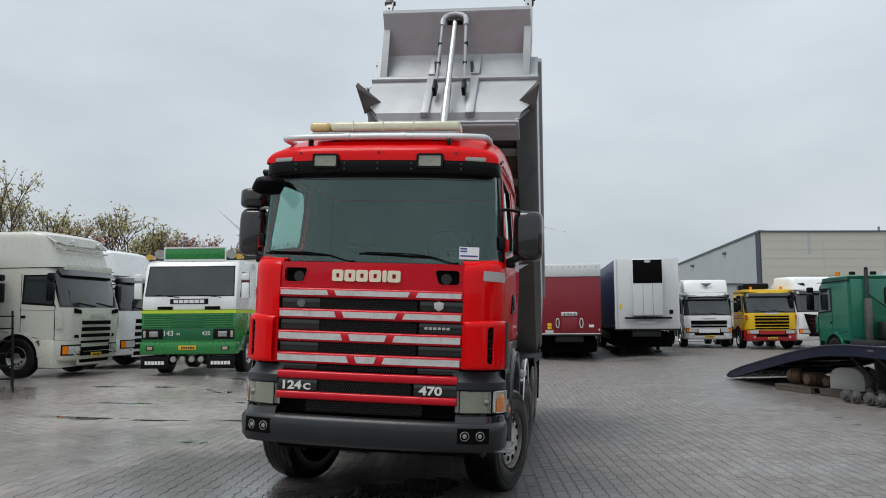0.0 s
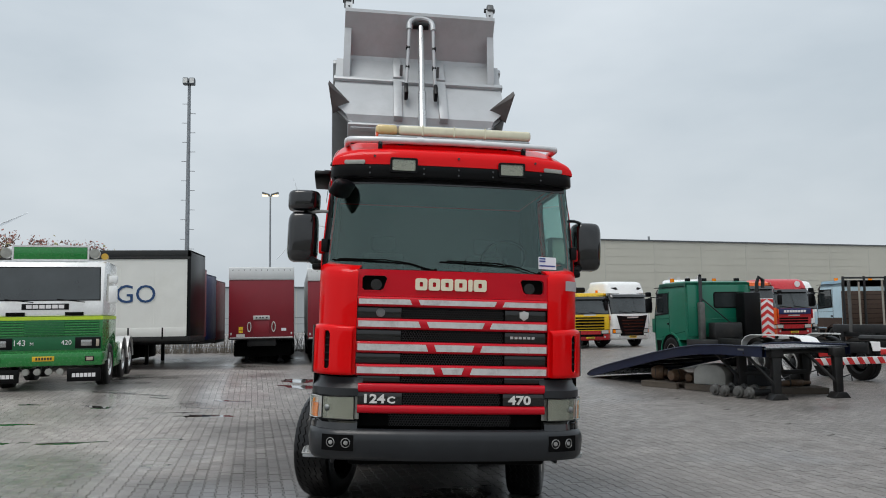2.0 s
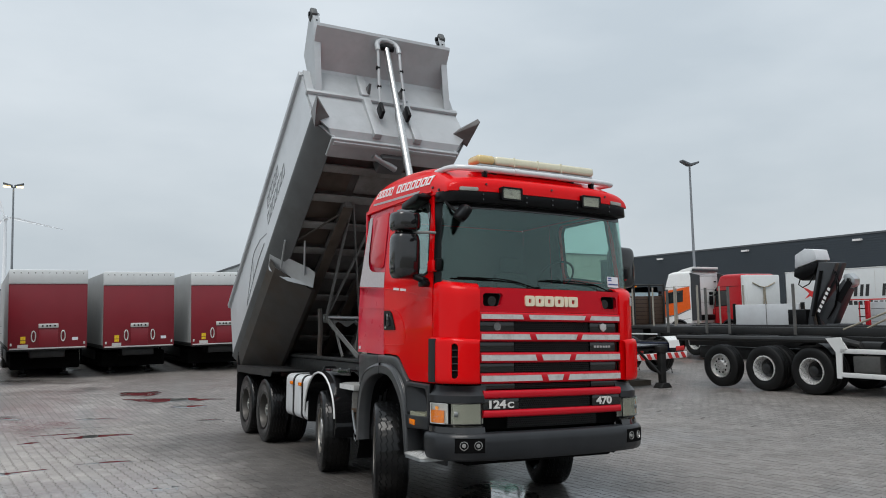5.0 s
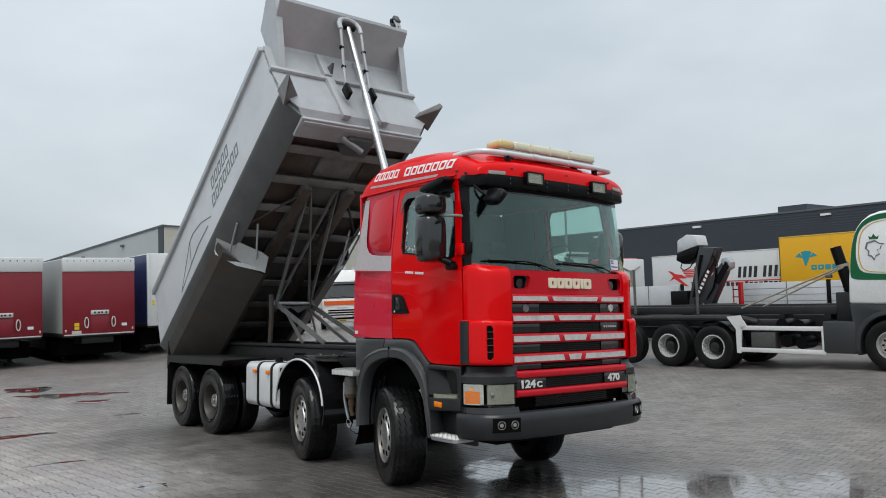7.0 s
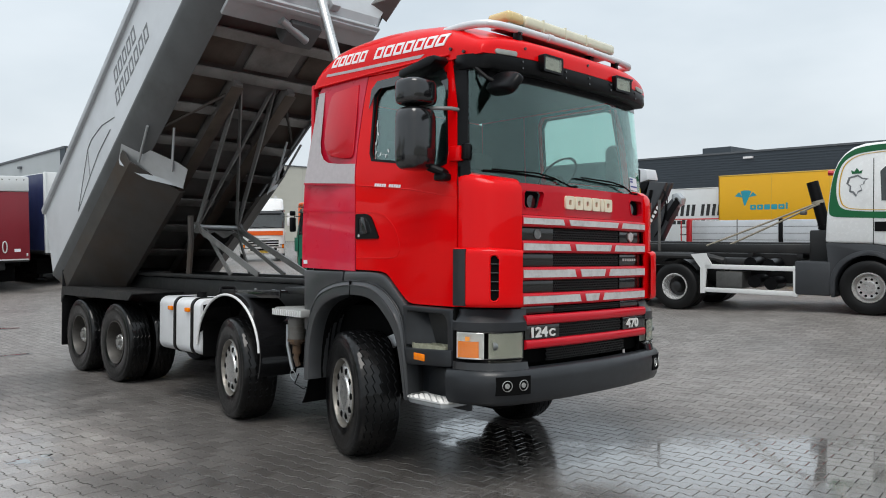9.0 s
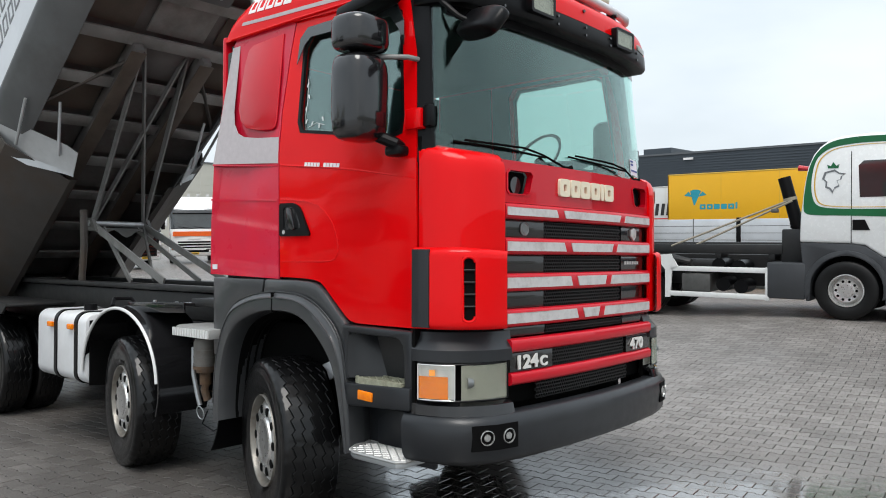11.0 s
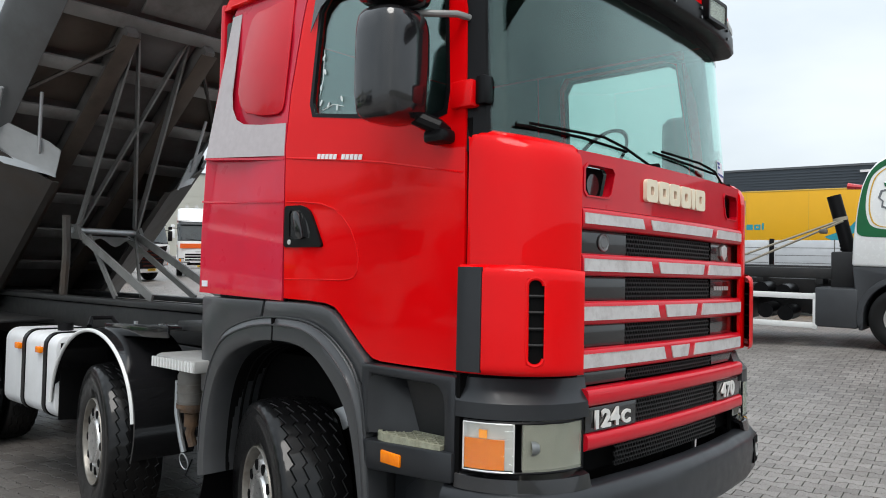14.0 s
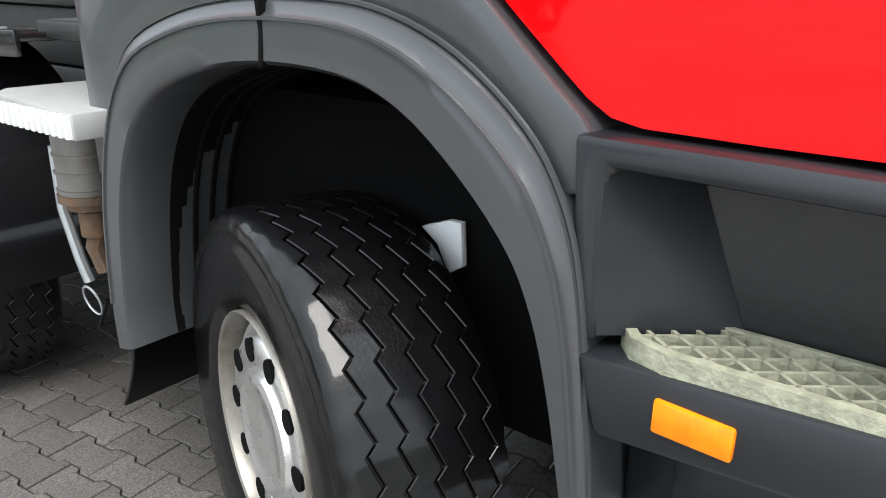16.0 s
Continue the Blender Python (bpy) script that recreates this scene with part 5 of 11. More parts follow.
for s in (-1, 1):
    mm = shell(s * 1.40, 0.74, 2.635, 0.148, 0.15, 0.240, "black_gloss", "main_mirror", "large black door mirror")
    P("mirror_glass", prism(rounded(s * 1.395 - 0.115, s * 1.395 + 0.115, 2.42, 2.84, 0.03), XZ, 0.814, 0.82), "dark_pane", "", mm)
    if s < 0:
        wm = shell(-1.40, 0.74, 2.985, 0.155, 0.16, 0.100, "black_gloss", "wide_mirror", "black wide-angle mirror", mm, 0.6)
        P("mirror_neck", rod((-1.36, 0.76, 2.82), (-1.36, 0.76, 2.92), 0.05, seg=12), "black_plastic", "", mm)
        fm = shell(0, 0, 0, 0.06, 0.25, 0.08, "black_plastic", "kerb_mirror", "black kerb mirror before the windscreen", None, 0.7)
        fm.matrix_basis = pose(-1.02, 0.19, 3.03, 10, 35, -14)
        P("mirror_bracket", tube([(-1.12, 0.40, 3.20), (-1.12, 0.33, 3.14), (-1.08, 0.28, 3.08), (-1.03, 0.22, 3.04)], 0.016, seg=8), "black_plastic")
        dm = P("ramp_mirror", prism([(0.60, 0.0), (0.66, -0.03), (0.98, -0.045), (1.04, -0.02), (1.03, 0.03), (0.70, 0.05), (0.62, 0.04)], lambda a, b, d: (-(1.16 + d), a, 3.225 + b + 0.10 * (0.75 - a)), 0.0, 0.15, bev=0.015), "black_plastic", "black kerb mirror over the door")
        P("mirror_bracket", rod((-1.12, 0.72, 3.27), (-1.22, 0.70, 3.27), 0.03, seg=10), "black_plastic", "", dm)
    P("mirror_arm", tube([(s * 1.15, 0.50, 2.86), (s * 1.22, 0.52, 2.865), (s * 1.30, 0.62, 2.868), (s * 1.36, 0.72, 2.87)], 0.015, seg=10), "bar_pale" if s < 0 else "black_plastic", "", mm)
    P("mirror_knuckle", tube([(s * 1.20, 0.58, 2.36), (s * 1.26, 0.58, 2.385), (s * 1.33, 0.66, 2.43)], 0.035, seg=10), "black_plastic", "", mm)
    P("knuckle_cap", box(s * 1.25 - 0.045, s * 1.25 + 0.045, 0.52, 0.64, 2.315, 2.375, 0.02), "black_plastic", "", mm)
    P("door_hinge", box(s * 1.20 - 0.035, s * 1.20 + 0.035, 0.42, 0.54, 2.46, 2.575, 0.012), "red", "red pressed hinge")
    P("hinge_bracket", box(s * 1.18 - 0.03, s * 1.18 + 0.03, 0.37, 0.425, 2.47, 2.59, 0.01), "black_plastic")
# wind deflector over the door glass and an etched flower sprig in its corner
fn = side_fn(-1)
P("wind_deflector", prism([(1.56, 3.00), (1.55, 3.17), (1.48, 3.235), (0.68, 3.235), (0.60, 3.10), (0.585, 2.95), (0.64, 3.06), (0.72, 3.15), (1.44, 3.165), (1.50, 3.12)], fn, -0.022, -0.018), "dark_pane", "smoked wind deflector")
for k, (y, z) in enumerate(((1.46, 2.62), (1.47, 2.70), (1.45, 2.78), (1.40, 2.60), (1.33, 2.58), (1.30, 2.62), (1.47, 2.86))):
    P("etched_leaf", prism([(y + 0.007 * math.cos(radians(a)) + 0.006 * (k % 3 - 1) * math.sin(radians(a)), z + 0.016 * math.sin(radians(a))) for a in range(0, 360, 45)], fn, 0.013, 0.016), "etched", "white etched leaf on the door glass")
P("etched_stem", tube([fn(y, z, 0.014) for y, z in ((1.46, 2.56), (1.475, 2.66), (1.46, 2.74), (1.47, 2.90))], 0.0018, seg=5), "etched", "white etched stem")
P("etched_stem", tube([fn(y, z, 0.014) for y, z in ((1.44, 2.58), (1.36, 2.60), (1.28, 2.58))], 0.0018, seg=5), "etched", "white etched stem")

# ---- arches, steps ----
ARCH_OUT = [(2.42, 0.58), (2.425, 0.72), (2.40, 1.0), (2.33, 1.24), (2.22, 1.40), (2.04, 1.478), (1.814, 1.518), (1.568, 1.522), (1.417, 1.503), (1.272, 1.445), (1.14, 1.345), (1.07, 1.245), (1.03, 1.12), (1.0, 0.90), (0.97, 0.6)]
ARCH_IN = [(2.33, 0.60), (2.335, 0.72), (2.305, 0.97), (2.24, 1.16), (2.13, 1.285), (1.95, 1.362), (1.745, 1.398), (1.52, 1.393), (1.375, 1.345), (1.25, 1.25), (1.15, 1.14), (1.10, 1.04), (1.065, 0.92), (1.035, 0.78), (1.0, 0.6)]


def smooth_line(pts, n=4):
    """A curve through the points."""
    out = []
    for i in range(len(pts) - 1):
        p0, p1, p2, p3 = (Vector(pts[max(0, min(len(pts) - 1, i + k))]) for k in (-1, 0, 1, 2))
        for k in range(n):
            t = k / n
            q = 0.5 * (2 * p1 + (p2 - p0) * t + (2 * p0 - 5 * p1 + 4 * p2 - p3) * t * t + (3 * p1 - p0 - 3 * p2 + p3) * t ** 3)
            out.append(tuple(q))
    return out + [tuple(pts[-1])]


ARCH_OUT, ARCH_IN = smooth_line(ARCH_OUT), smooth_line(ARCH_IN)
for s in (-1, 1):
    rows = []
    for (yo, zo), (yi, zi) in zip(ARCH_OUT, ARCH_IN):
        ym, zm = (yo + yi) / 2, (zo + zi) / 2
        f = lambda t: (yo + (yi - yo) * t, zo + (zi - zo) * t)
        rows.append([(s * 1.12, *f(-0.12)), (s * 1.20, *f(-0.06)), (s * 1.228, *f(0.0)), (s * 1.246, *f(0.06)), (s * 1.250, *f(0.20)), (s * 1.262, *f(0.26)), (s * 1.264, *f(0.5)), (s * 1.262, *f(0.93)), (s * 1.25, *f(1.0)), (s * 1.10, *f(1.0)), (s * 0.86, *f(1.02))])
    for t_ in (-0.02, 0.30):
        P("arch_bead", tube([(s * (1.236 if t_ < 0 else 1.264), yo + (yi - yo) * t_, zo + (zi - zo) * t_) for (yo, zo), (yi, zi) in zip(ARCH_OUT[4:], ARCH_IN[4:])], 0.005, seg=5), "arch_plastic")
    P("wheel_arch", thick(grid(rows), 0.012), "arch_plastic", "grey plastic wheel arch, colour lightened for its sheen", angle=50)
    # pieces above the arch
    up = [(2.50, 1.605), (1.884, 1.605), (1.912, 1.505), (2.04, 1.47), (2.22, 1.39), (2.33, 1.23), (2.39, 1.05), (2.49, 1.05)]
    P("arch_top", prism(up, YZ, s * 1.10, s * 1.205, bev=0.01), "arch_plastic", "grey plastic panel above the arch, colour lightened for its sheen")
    up2 = [(1.842, 1.606), (1.50, 1.606), (1.37, 1.598), (1.30, 1.580), (1.245, 1.545), (1.18, 1.485), (1.10, 1.412), (1.055, 1.374), (1.03, 1.345), (1.025, 1.29), (1.045, 1.252), (1.08, 1.25), (1.14, 1.335), (1.272, 1.435), (1.417, 1.49), (1.568, 1.51), (1.864, 1.50)]
    P("arch_top", prism(up2, YZ, s * 1.10, s * 1.225, bev=0.012), "arch_plastic", "grey plastic panel above the arch, colour lightened for its sheen")
    P("seam_gap", prism([(1.712, 1.522), (1.722, 1.522), (1.715, 1.46), (1.722, 1.396), (1.712, 1.396), (1.705, 1.46)], YZ, s * 1.10, s * 1.2655), "black_matt")
    P("seam_gap", prism([(1.836, 1.60), (1.89, 1.60), (1.918, 1.50), (1.858, 1.50)], YZ, s * 1.10, s * 1.19), "black_matt")
    # side fascia with recessed upper step
    # recess plate darker than its plastic: the shade inside is in the colour
    P("step_recess", prism([(1.05, 1.375), (0.47, 1.34), (0.47, 0.985), (1.05, 0.985)], YZ, s * 1.045, s * 1.075), "chassis", "plastic step recess, near-black for the shade inside")
    P("recess_cheek", sheet(lambda k, z, d: (s * (1.232 - 0.155 * k), 1.005 - 0.07 * k - 0.40 * (1.33 - z) * k + d, z), steps(0, 1, 6), steps(1.04, 1.34, 5), 0.01), "grey_plastic", "sloping cheek of the step recess")
    P("recess_frame", prism([(1.06, 1.352), (0.475, 1.345), (0.475, 1.0), (0.535, 1.0), (0.54, 1.22), (0.55, 1.26), (0.575, 1.29), (0.61, 1.300), (0.80, 1.302), (0.995, 1.305), (1.01, 1.24), (1.005, 1.12), (0.995, 1.03), (1.04, 1.03)], YZ, s * 1.08, s * 1.235, bev=0.014), "grey_plastic", "dark plastic step surround")
    P("step_fascia", prism([(1.02, 1.012), (0.475, 1.036), (0.475, 0.910), (0.98, 0.880)], YZ, s * 1.02, s * 1.252, bev=0.012), "grey_plastic", "dark plastic step fascia")
    P("side_marker", prism([(0.885, 0.985), (0.765, 0.978), (0.765, 0.925), (0.885, 0.93)], YZ, s * 1.245, s * 1.262, bev=0.005), "amber", "small amber side marker")
    y0, y1, x0, x1 = 0.545, 0.985, 1.085, 1.242
    rim_out = [(y0, x0), (y0, x1), (y1 - 0.10, x1), (y1 - 0.04, x1 - 0.02), (y1 - 0.008, x1 - 0.06), (y1, x1 - 0.10), (y1 - 0.015, x0 + 0.02), (y1 - 0.04, x0)]
    rim_in = [(y0 + 0.012, x0 + 0.010), (y0 + 0.012, x1 - 0.018), (y1 - 0.105, x1 - 0.018), (y1 - 0.052, x1 - 0.035), (y1 - 0.026, x1 - 0.066), (y1 - 0.018, x1 - 0.10), (y1 - 0.03, x0 + 0.026), (y1 - 0.046, x0 + 0.010)]
    flat = lambda a, b, d: (s * b, a, d)
    step = P("upper_step", prism(rim_out, flat, 0.995, 1.013), "under_dark", "weathered grating step")
    P("step_rim", prism(rim_out, flat, 1.005, 1.052, [rim_in]), "fibre", "pale worn rim", step)
    gr = B()
    span_ = x1 - x0 - 0.03
    for k in range(-3, 8):
        for sg in (1, -1):
            ya = y0 + 0.02 + 0.062 * k + (0.0 if sg > 0 else span_ * 1.25)
            yb = ya + sg * span_ * 1.25
            lo_, hi_ = 0.0, 1.0
            for lim, up_ in ((y0 + 0.014, False), (y1 - 0.04, True)):
                q = (lim - ya) / (yb - ya)
                if (yb > ya) == up_:
                    hi_ = min(hi_, q)
                else:
                    lo_ = max(lo_, q)
            if hi_ - lo_ < 0.12:
                continue
            pa = Vector((s * (x0 + 0.012 + span_ * lo_), ya + (yb - ya) * lo_, 0))
            pb = Vector((s * (x0 + 0.012 + span_ * hi_), ya + (yb - ya) * hi_, 0))
            d_ = (pb - pa).normalized()
            nrm = Vector((-d_.y, d_.x, 0)) * 0.0035
            vs = [gr.verts.new(p + o + Vector((0, 0, h))) for h in (1.014, 1.048) for p, o in ((pa, nrm), (pb, nrm), (pb, -nrm), (pa, -nrm))]
            for f in ((0, 1, 2, 3), (7, 6, 5, 4), (0, 4, 5, 1), (1, 5, 6, 2), (2, 6, 7, 3), (3, 7, 4, 0)):
                gr.faces.new([vs[i] for i in f])
    P("grating", gr, "fibre", "pale diamond grating", step)
    # lower step and inner panel
    P("lower_panel", box(min(s * 1.02, s * 1.06), max(s * 1.02, s * 1.06), 0.46, 1.0, 0.55, 0.92, 0.02), "grey_plastic", "dark moulded panel behind the lower step")
    P("panel_moulding", prism([(0.90, 0.64), (0.90, 0.78), (0.80, 0.86), (0.62, 0.87), (0.58, 0.82), (0.58, 0.64)], YZ, s * 1.055, s * 1.085, bev=0.012), "grey_plastic")
    low_step = P("lower_step", prism([(0.985, 1.06), (0.965, 1.20), (0.93, 1.27), (0.86, 1.31), (0.52, 1.31), (0.49, 1.27), (0.49, 1.06)], lambda a, b, d: (s * b, a, d), 0.60, 0.632, bev=0.006), "galv", "aluminium grating step")
    gr = B()
    edge = [(0.985, 1.06), (0.965, 1.20), (0.93, 1.27), (0.86, 1.31), (0.52, 1.31), (0.49, 1.27), (0.49, 1.06)]
    tube([(s * b, a, 0.636) for a, b in edge + edge[:1]], 0.010, gr, 6)
    for k in range(-5, 13):
        for sg in (1, -1):
            ya, yb = 0.50 + 0.07 * k, 0.50 + 0.07 * k + sg * 0.28
            lo_, hi_ = 0.0, 1.0
            for lim, up in ((0.50, False), (0.94, True)):
                f = (lim - ya) / (yb - ya)
                if ((yb > ya) == up):
                    hi_ = min(hi_, f)
                else:
                    lo_ = max(lo_, f)
            if hi_ - lo_ > 0.1:
                rod((s * (1.065 + 0.225 * lo_), ya + (yb - ya) * lo_, 0.637), (s * (1.065 + 0.225 * hi_), ya + (yb - ya) * hi_, 0.637), 0.006, gr, 5)
    P("grating", gr, "checker", "pale metal grating", low_step)
    P("mud_flap", sheet(lambda x, z, d: (s * x, 2.37 + 0.10 * ((0.66 - z) / 0.3) ** 2 + d, z), (0.80, 1.0, 1.23), steps(0.36, 0.66, 5), 0.010), "black_plastic", "black rubber mud flap")
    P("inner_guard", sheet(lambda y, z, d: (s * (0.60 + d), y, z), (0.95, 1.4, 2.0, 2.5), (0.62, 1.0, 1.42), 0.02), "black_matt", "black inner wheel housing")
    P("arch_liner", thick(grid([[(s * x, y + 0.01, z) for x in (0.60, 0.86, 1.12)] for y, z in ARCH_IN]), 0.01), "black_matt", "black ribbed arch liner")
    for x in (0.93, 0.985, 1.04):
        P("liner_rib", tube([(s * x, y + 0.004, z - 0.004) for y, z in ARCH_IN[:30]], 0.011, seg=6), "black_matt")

P("bent_plate", prism([(1.575, 1.033), (1.498, 1.062), (1.462, 1.063), (1.457, 0.962), (1.496, 0.937), (1.529, 1.0)], YZ, -0.955, -0.935, bev=0.004), "white_tank", "pale bent plate inside the wheel arch")

# ---- second axle wing, tank, gear behind the cab ----
for s in (-1, 1):
    rows = []
    for a in range(2, 201, 6):
        y, z = 3.88 + 0.68 * math.cos(radians(a)), 0.72 + 0.62 * math.sin(radians(a))
        rows.append([(s * 0.80, y, z), (s * 1.20, y, z), (s * 1.25, y + 0.01 * math.cos(radians(a)), z - 0.01)])
    wing = P("wing", thick(grid(rows), 0.012), "black_gloss", "shiny black wing over the second axle")
    P("wing_trim", tube([(s * 1.255, 3.88 + 0.665 * math.cos(radians(a)), 0.715 + 0.605 * math.sin(radians(a))) for a in range(2, 178, 6)], 0.014, seg=8), "white", "white wing edging", wing)
    P("wing_deck", prism([(3.05, 0.70), (3.80, 0.62), (3.86, 1.16), (3.10, 1.10)], lambda a, b, d: (s * b, a, d - 0.03 * (a - 3.4)), 1.345, 1.375, bev=0.008), "black_gloss", "glossy black deck plate over the wing")
    P("deck_lip", prism([(3.08, 1.085), (3.87, 1.145), (3.87, 1.165), (3.08, 1.105)], lambda a, b, d: (s * b, a, d - 0.03 * (a - 3.4)), 1.30, 1.385, bev=0.006), "black_gloss")
    for q_ in (3.3, 3.65):
        P("deck_bolt", rod((s * 1.04, q_, 1.37), (s * 1.04, q_, 1.39), 0.016, seg=6), "galv")
    P("deck_strut", box(min(s * 0.5, s * 1.0), max(s * 0.5, s * 1.0), 2.55, 3.15, 1.36, 1.42, 0.01), "chassis")
    P("tread_step", prism([(2.40, 0.80), (2.98, 0.80), (2.98, 1.20), (2.90, 1.27), (2.40, 1.30)], lambda a, b, d: (s * b, a, d), 1.165, 1.235, bev=0.006), "checker", "white tread-plate deck")
    for k in range(14):
        P("step_rib", box(s * 1.305 - 0.006, s * 1.305 + 0.006, 2.41 + k * 0.035, 2.425 + k * 0.035, 1.17, 1.23), "white")
P("fuel_tank", prism(rounded(0.62, 1.24, 0.60, 1.24, 0.10, 5), lambda a, b, d: (-a, d, b), 4.52, 5.60, bev=0.04), "white_tank", "white square fuel tank")
for y in (4.70, 5.14):
    P("tank_strap", prism(rounded(0.61, 1.25, 0.59, 1.25, 0.105, 5), lambda a, b, d: (-a, d, b), y - 0.03, y + 0.03), "black_plastic", "black tank strap")
    P("tank_marker", box(-1.275, -1.24, y + 0.05, y + 0.14, 1.085, 1.135, 0.01), "amber", "small amber marker")
P("wing_flap", prism([(0.62, 1.22), (1.215, 1.18), (1.215, 0.60), (0.62, 0.56)], lambda a, b, d: (-a, d, b), 4.475, 4.49), "black_matt", "black flap behind the second wheel")
P("fuel_cap", rod((-1.0, 4.95, 1.24), (-1.0, 4.95, 1.30), 0.06), "black_plastic")
P("tank_box", box(0.62, 1.2, 4.4, 5.5, 0.62, 1.2, 0.05), "chassis", "black battery box")
P("tank_bracket", tube([(-0.75, 4.5, 1.28), (-0.8, 4.55, 1.36), (-0.95, 4.58, 1.36), (-1.0, 4.5, 1.3)], 0.02), "black_plastic")
P("filter_can", lathe([(0.90, 0.0), (0.90, 0.06), (0.92, 0.085), (1.10, 0.088), (1.13, 0.075), (1.13, 0.03), (1.16, 0.03), (1.16, 0.0)], seg=20), "grimy_can", "dirty grey air drier canister").matrix_basis = pose(-1.08, 2.80, 0, 0, 0, 0) @ pose(0, 0, 0, 0, -90, 0)
for z_ in (0.935, 0.99, 1.045):
    P("can_ridge", rod((-1.08, 2.80, z_), (-1.08, 2.80, z_ + 0.008), 0.091, seg=20), "grimy_can")
for z, r in ((0.875, 0.07), (0.90, 0.092)):
    P("rusty_clamp", rod((-1.08, 2.80, z), (-1.08, 2.80, z + 0.025), r, seg=20), "rust")
P("grey_bracket", tube([(-1.10, 2.84, 0.62), (-1.11, 2.86, 0.70), (-1.12, 2.90, 0.86), (-1.12, 2.90, 1.06)], 0.018, seg=8), "galv")
P("wire_loop", tube([(-1.12 - 0.01 * math.sin(a), 2.80 + 0.05 * math.cos(a), 0.57 + 0.05 * math.sin(a)) for a in (k * math.pi / 8 for k in range(17))], 0.004, seg=5), "galv", "thin bent wire")
P("rusty_pipe", tube([(-1.06, 2.80, 0.66), (-1.08, 2.81, 0.74), (-1.06, 2.80, 0.82), (-1.07, 2.80, 0.90)], 0.03), "rust", "rusty pipework behind the cab")
P("rusty_joint", rod((-1.07, 2.81, 0.78), (-1.07, 2.81, 0.86), 0.045, seg=12), "rust")
P("loose_cable", tube([(-1.12, 2.7, 0.60), (-1.14, 2.74, 0.5), (-1.12, 2.62, 0.46), (-1.1, 2.5, 0.52)], 0.006, seg=6), "black_plastic")
# rear wings: dark plates with flaps
for s in (-1, 1):
    P("rear_wing", box(min(s * 0.55, s * 1.26), max(s * 0.55, s * 1.26), 6.35, 9.0, 1.22, 1.25, 0.01), "chassis", "black flat wing over the rear axles")
    P("wing_side", prism([(6.35, 1.25), (9.05, 1.25), (9.08, 1.0), (8.95, 1.12), (6.5, 1.14)], YZ, s * 1.24, s * 1.262), "chassis")
    P("rear_flap", box(min(s * 0.6, s * 1.26), max(s * 0.6, s * 1.26), 9.02, 9.05, 0.34, 1.5, 0.006), "black_plastic", "black rear mud flap")
    P("body_rest", box(min(s * 0.36, s * 0.52), max(s * 0.36, s * 0.52), 3.0, 8.9, 1.43, 1.48, 0.01), "chassis")
P("hinge_beam", rod((-0.7, 8.85, 1.42), (0.7, 8.85, 1.42), 0.09), "chassis")
P("tow_bar", box(-1.1, 1.1, 8.95, 9.1, 0.62, 0.76, 0.02), "chassis")

# ---- tipping body: u runs back along the floor, v stands on it ----
UV = Matrix(((0.807, 0.59), (-0.59, 0.807)))


def uv(x, u, v):
    return (x, 4.20 + 0.807 * u + 0.59 * v, 4.75 - 0.59 * u + 0.807 * v)


def UVf(a, b, d):
    return uv(d, a, b)


def ubox(x0, x1, u0, u1, v0, v1, bev=0.0, bm=None):
    m = box(x0, x1, u0, u1, v0, v1, bev)
    for v in m.verts:
        v.co = Vector(uv(v.co.x, v.co.y, v.co.z))
    if bm is None:
        return m
    me = bpy.data.meshes.new("tmp")
    m.to_mesh(me)
    m.free()
    bm.from_mesh(me)
    bpy.data.meshes.remove(me)
    return bm


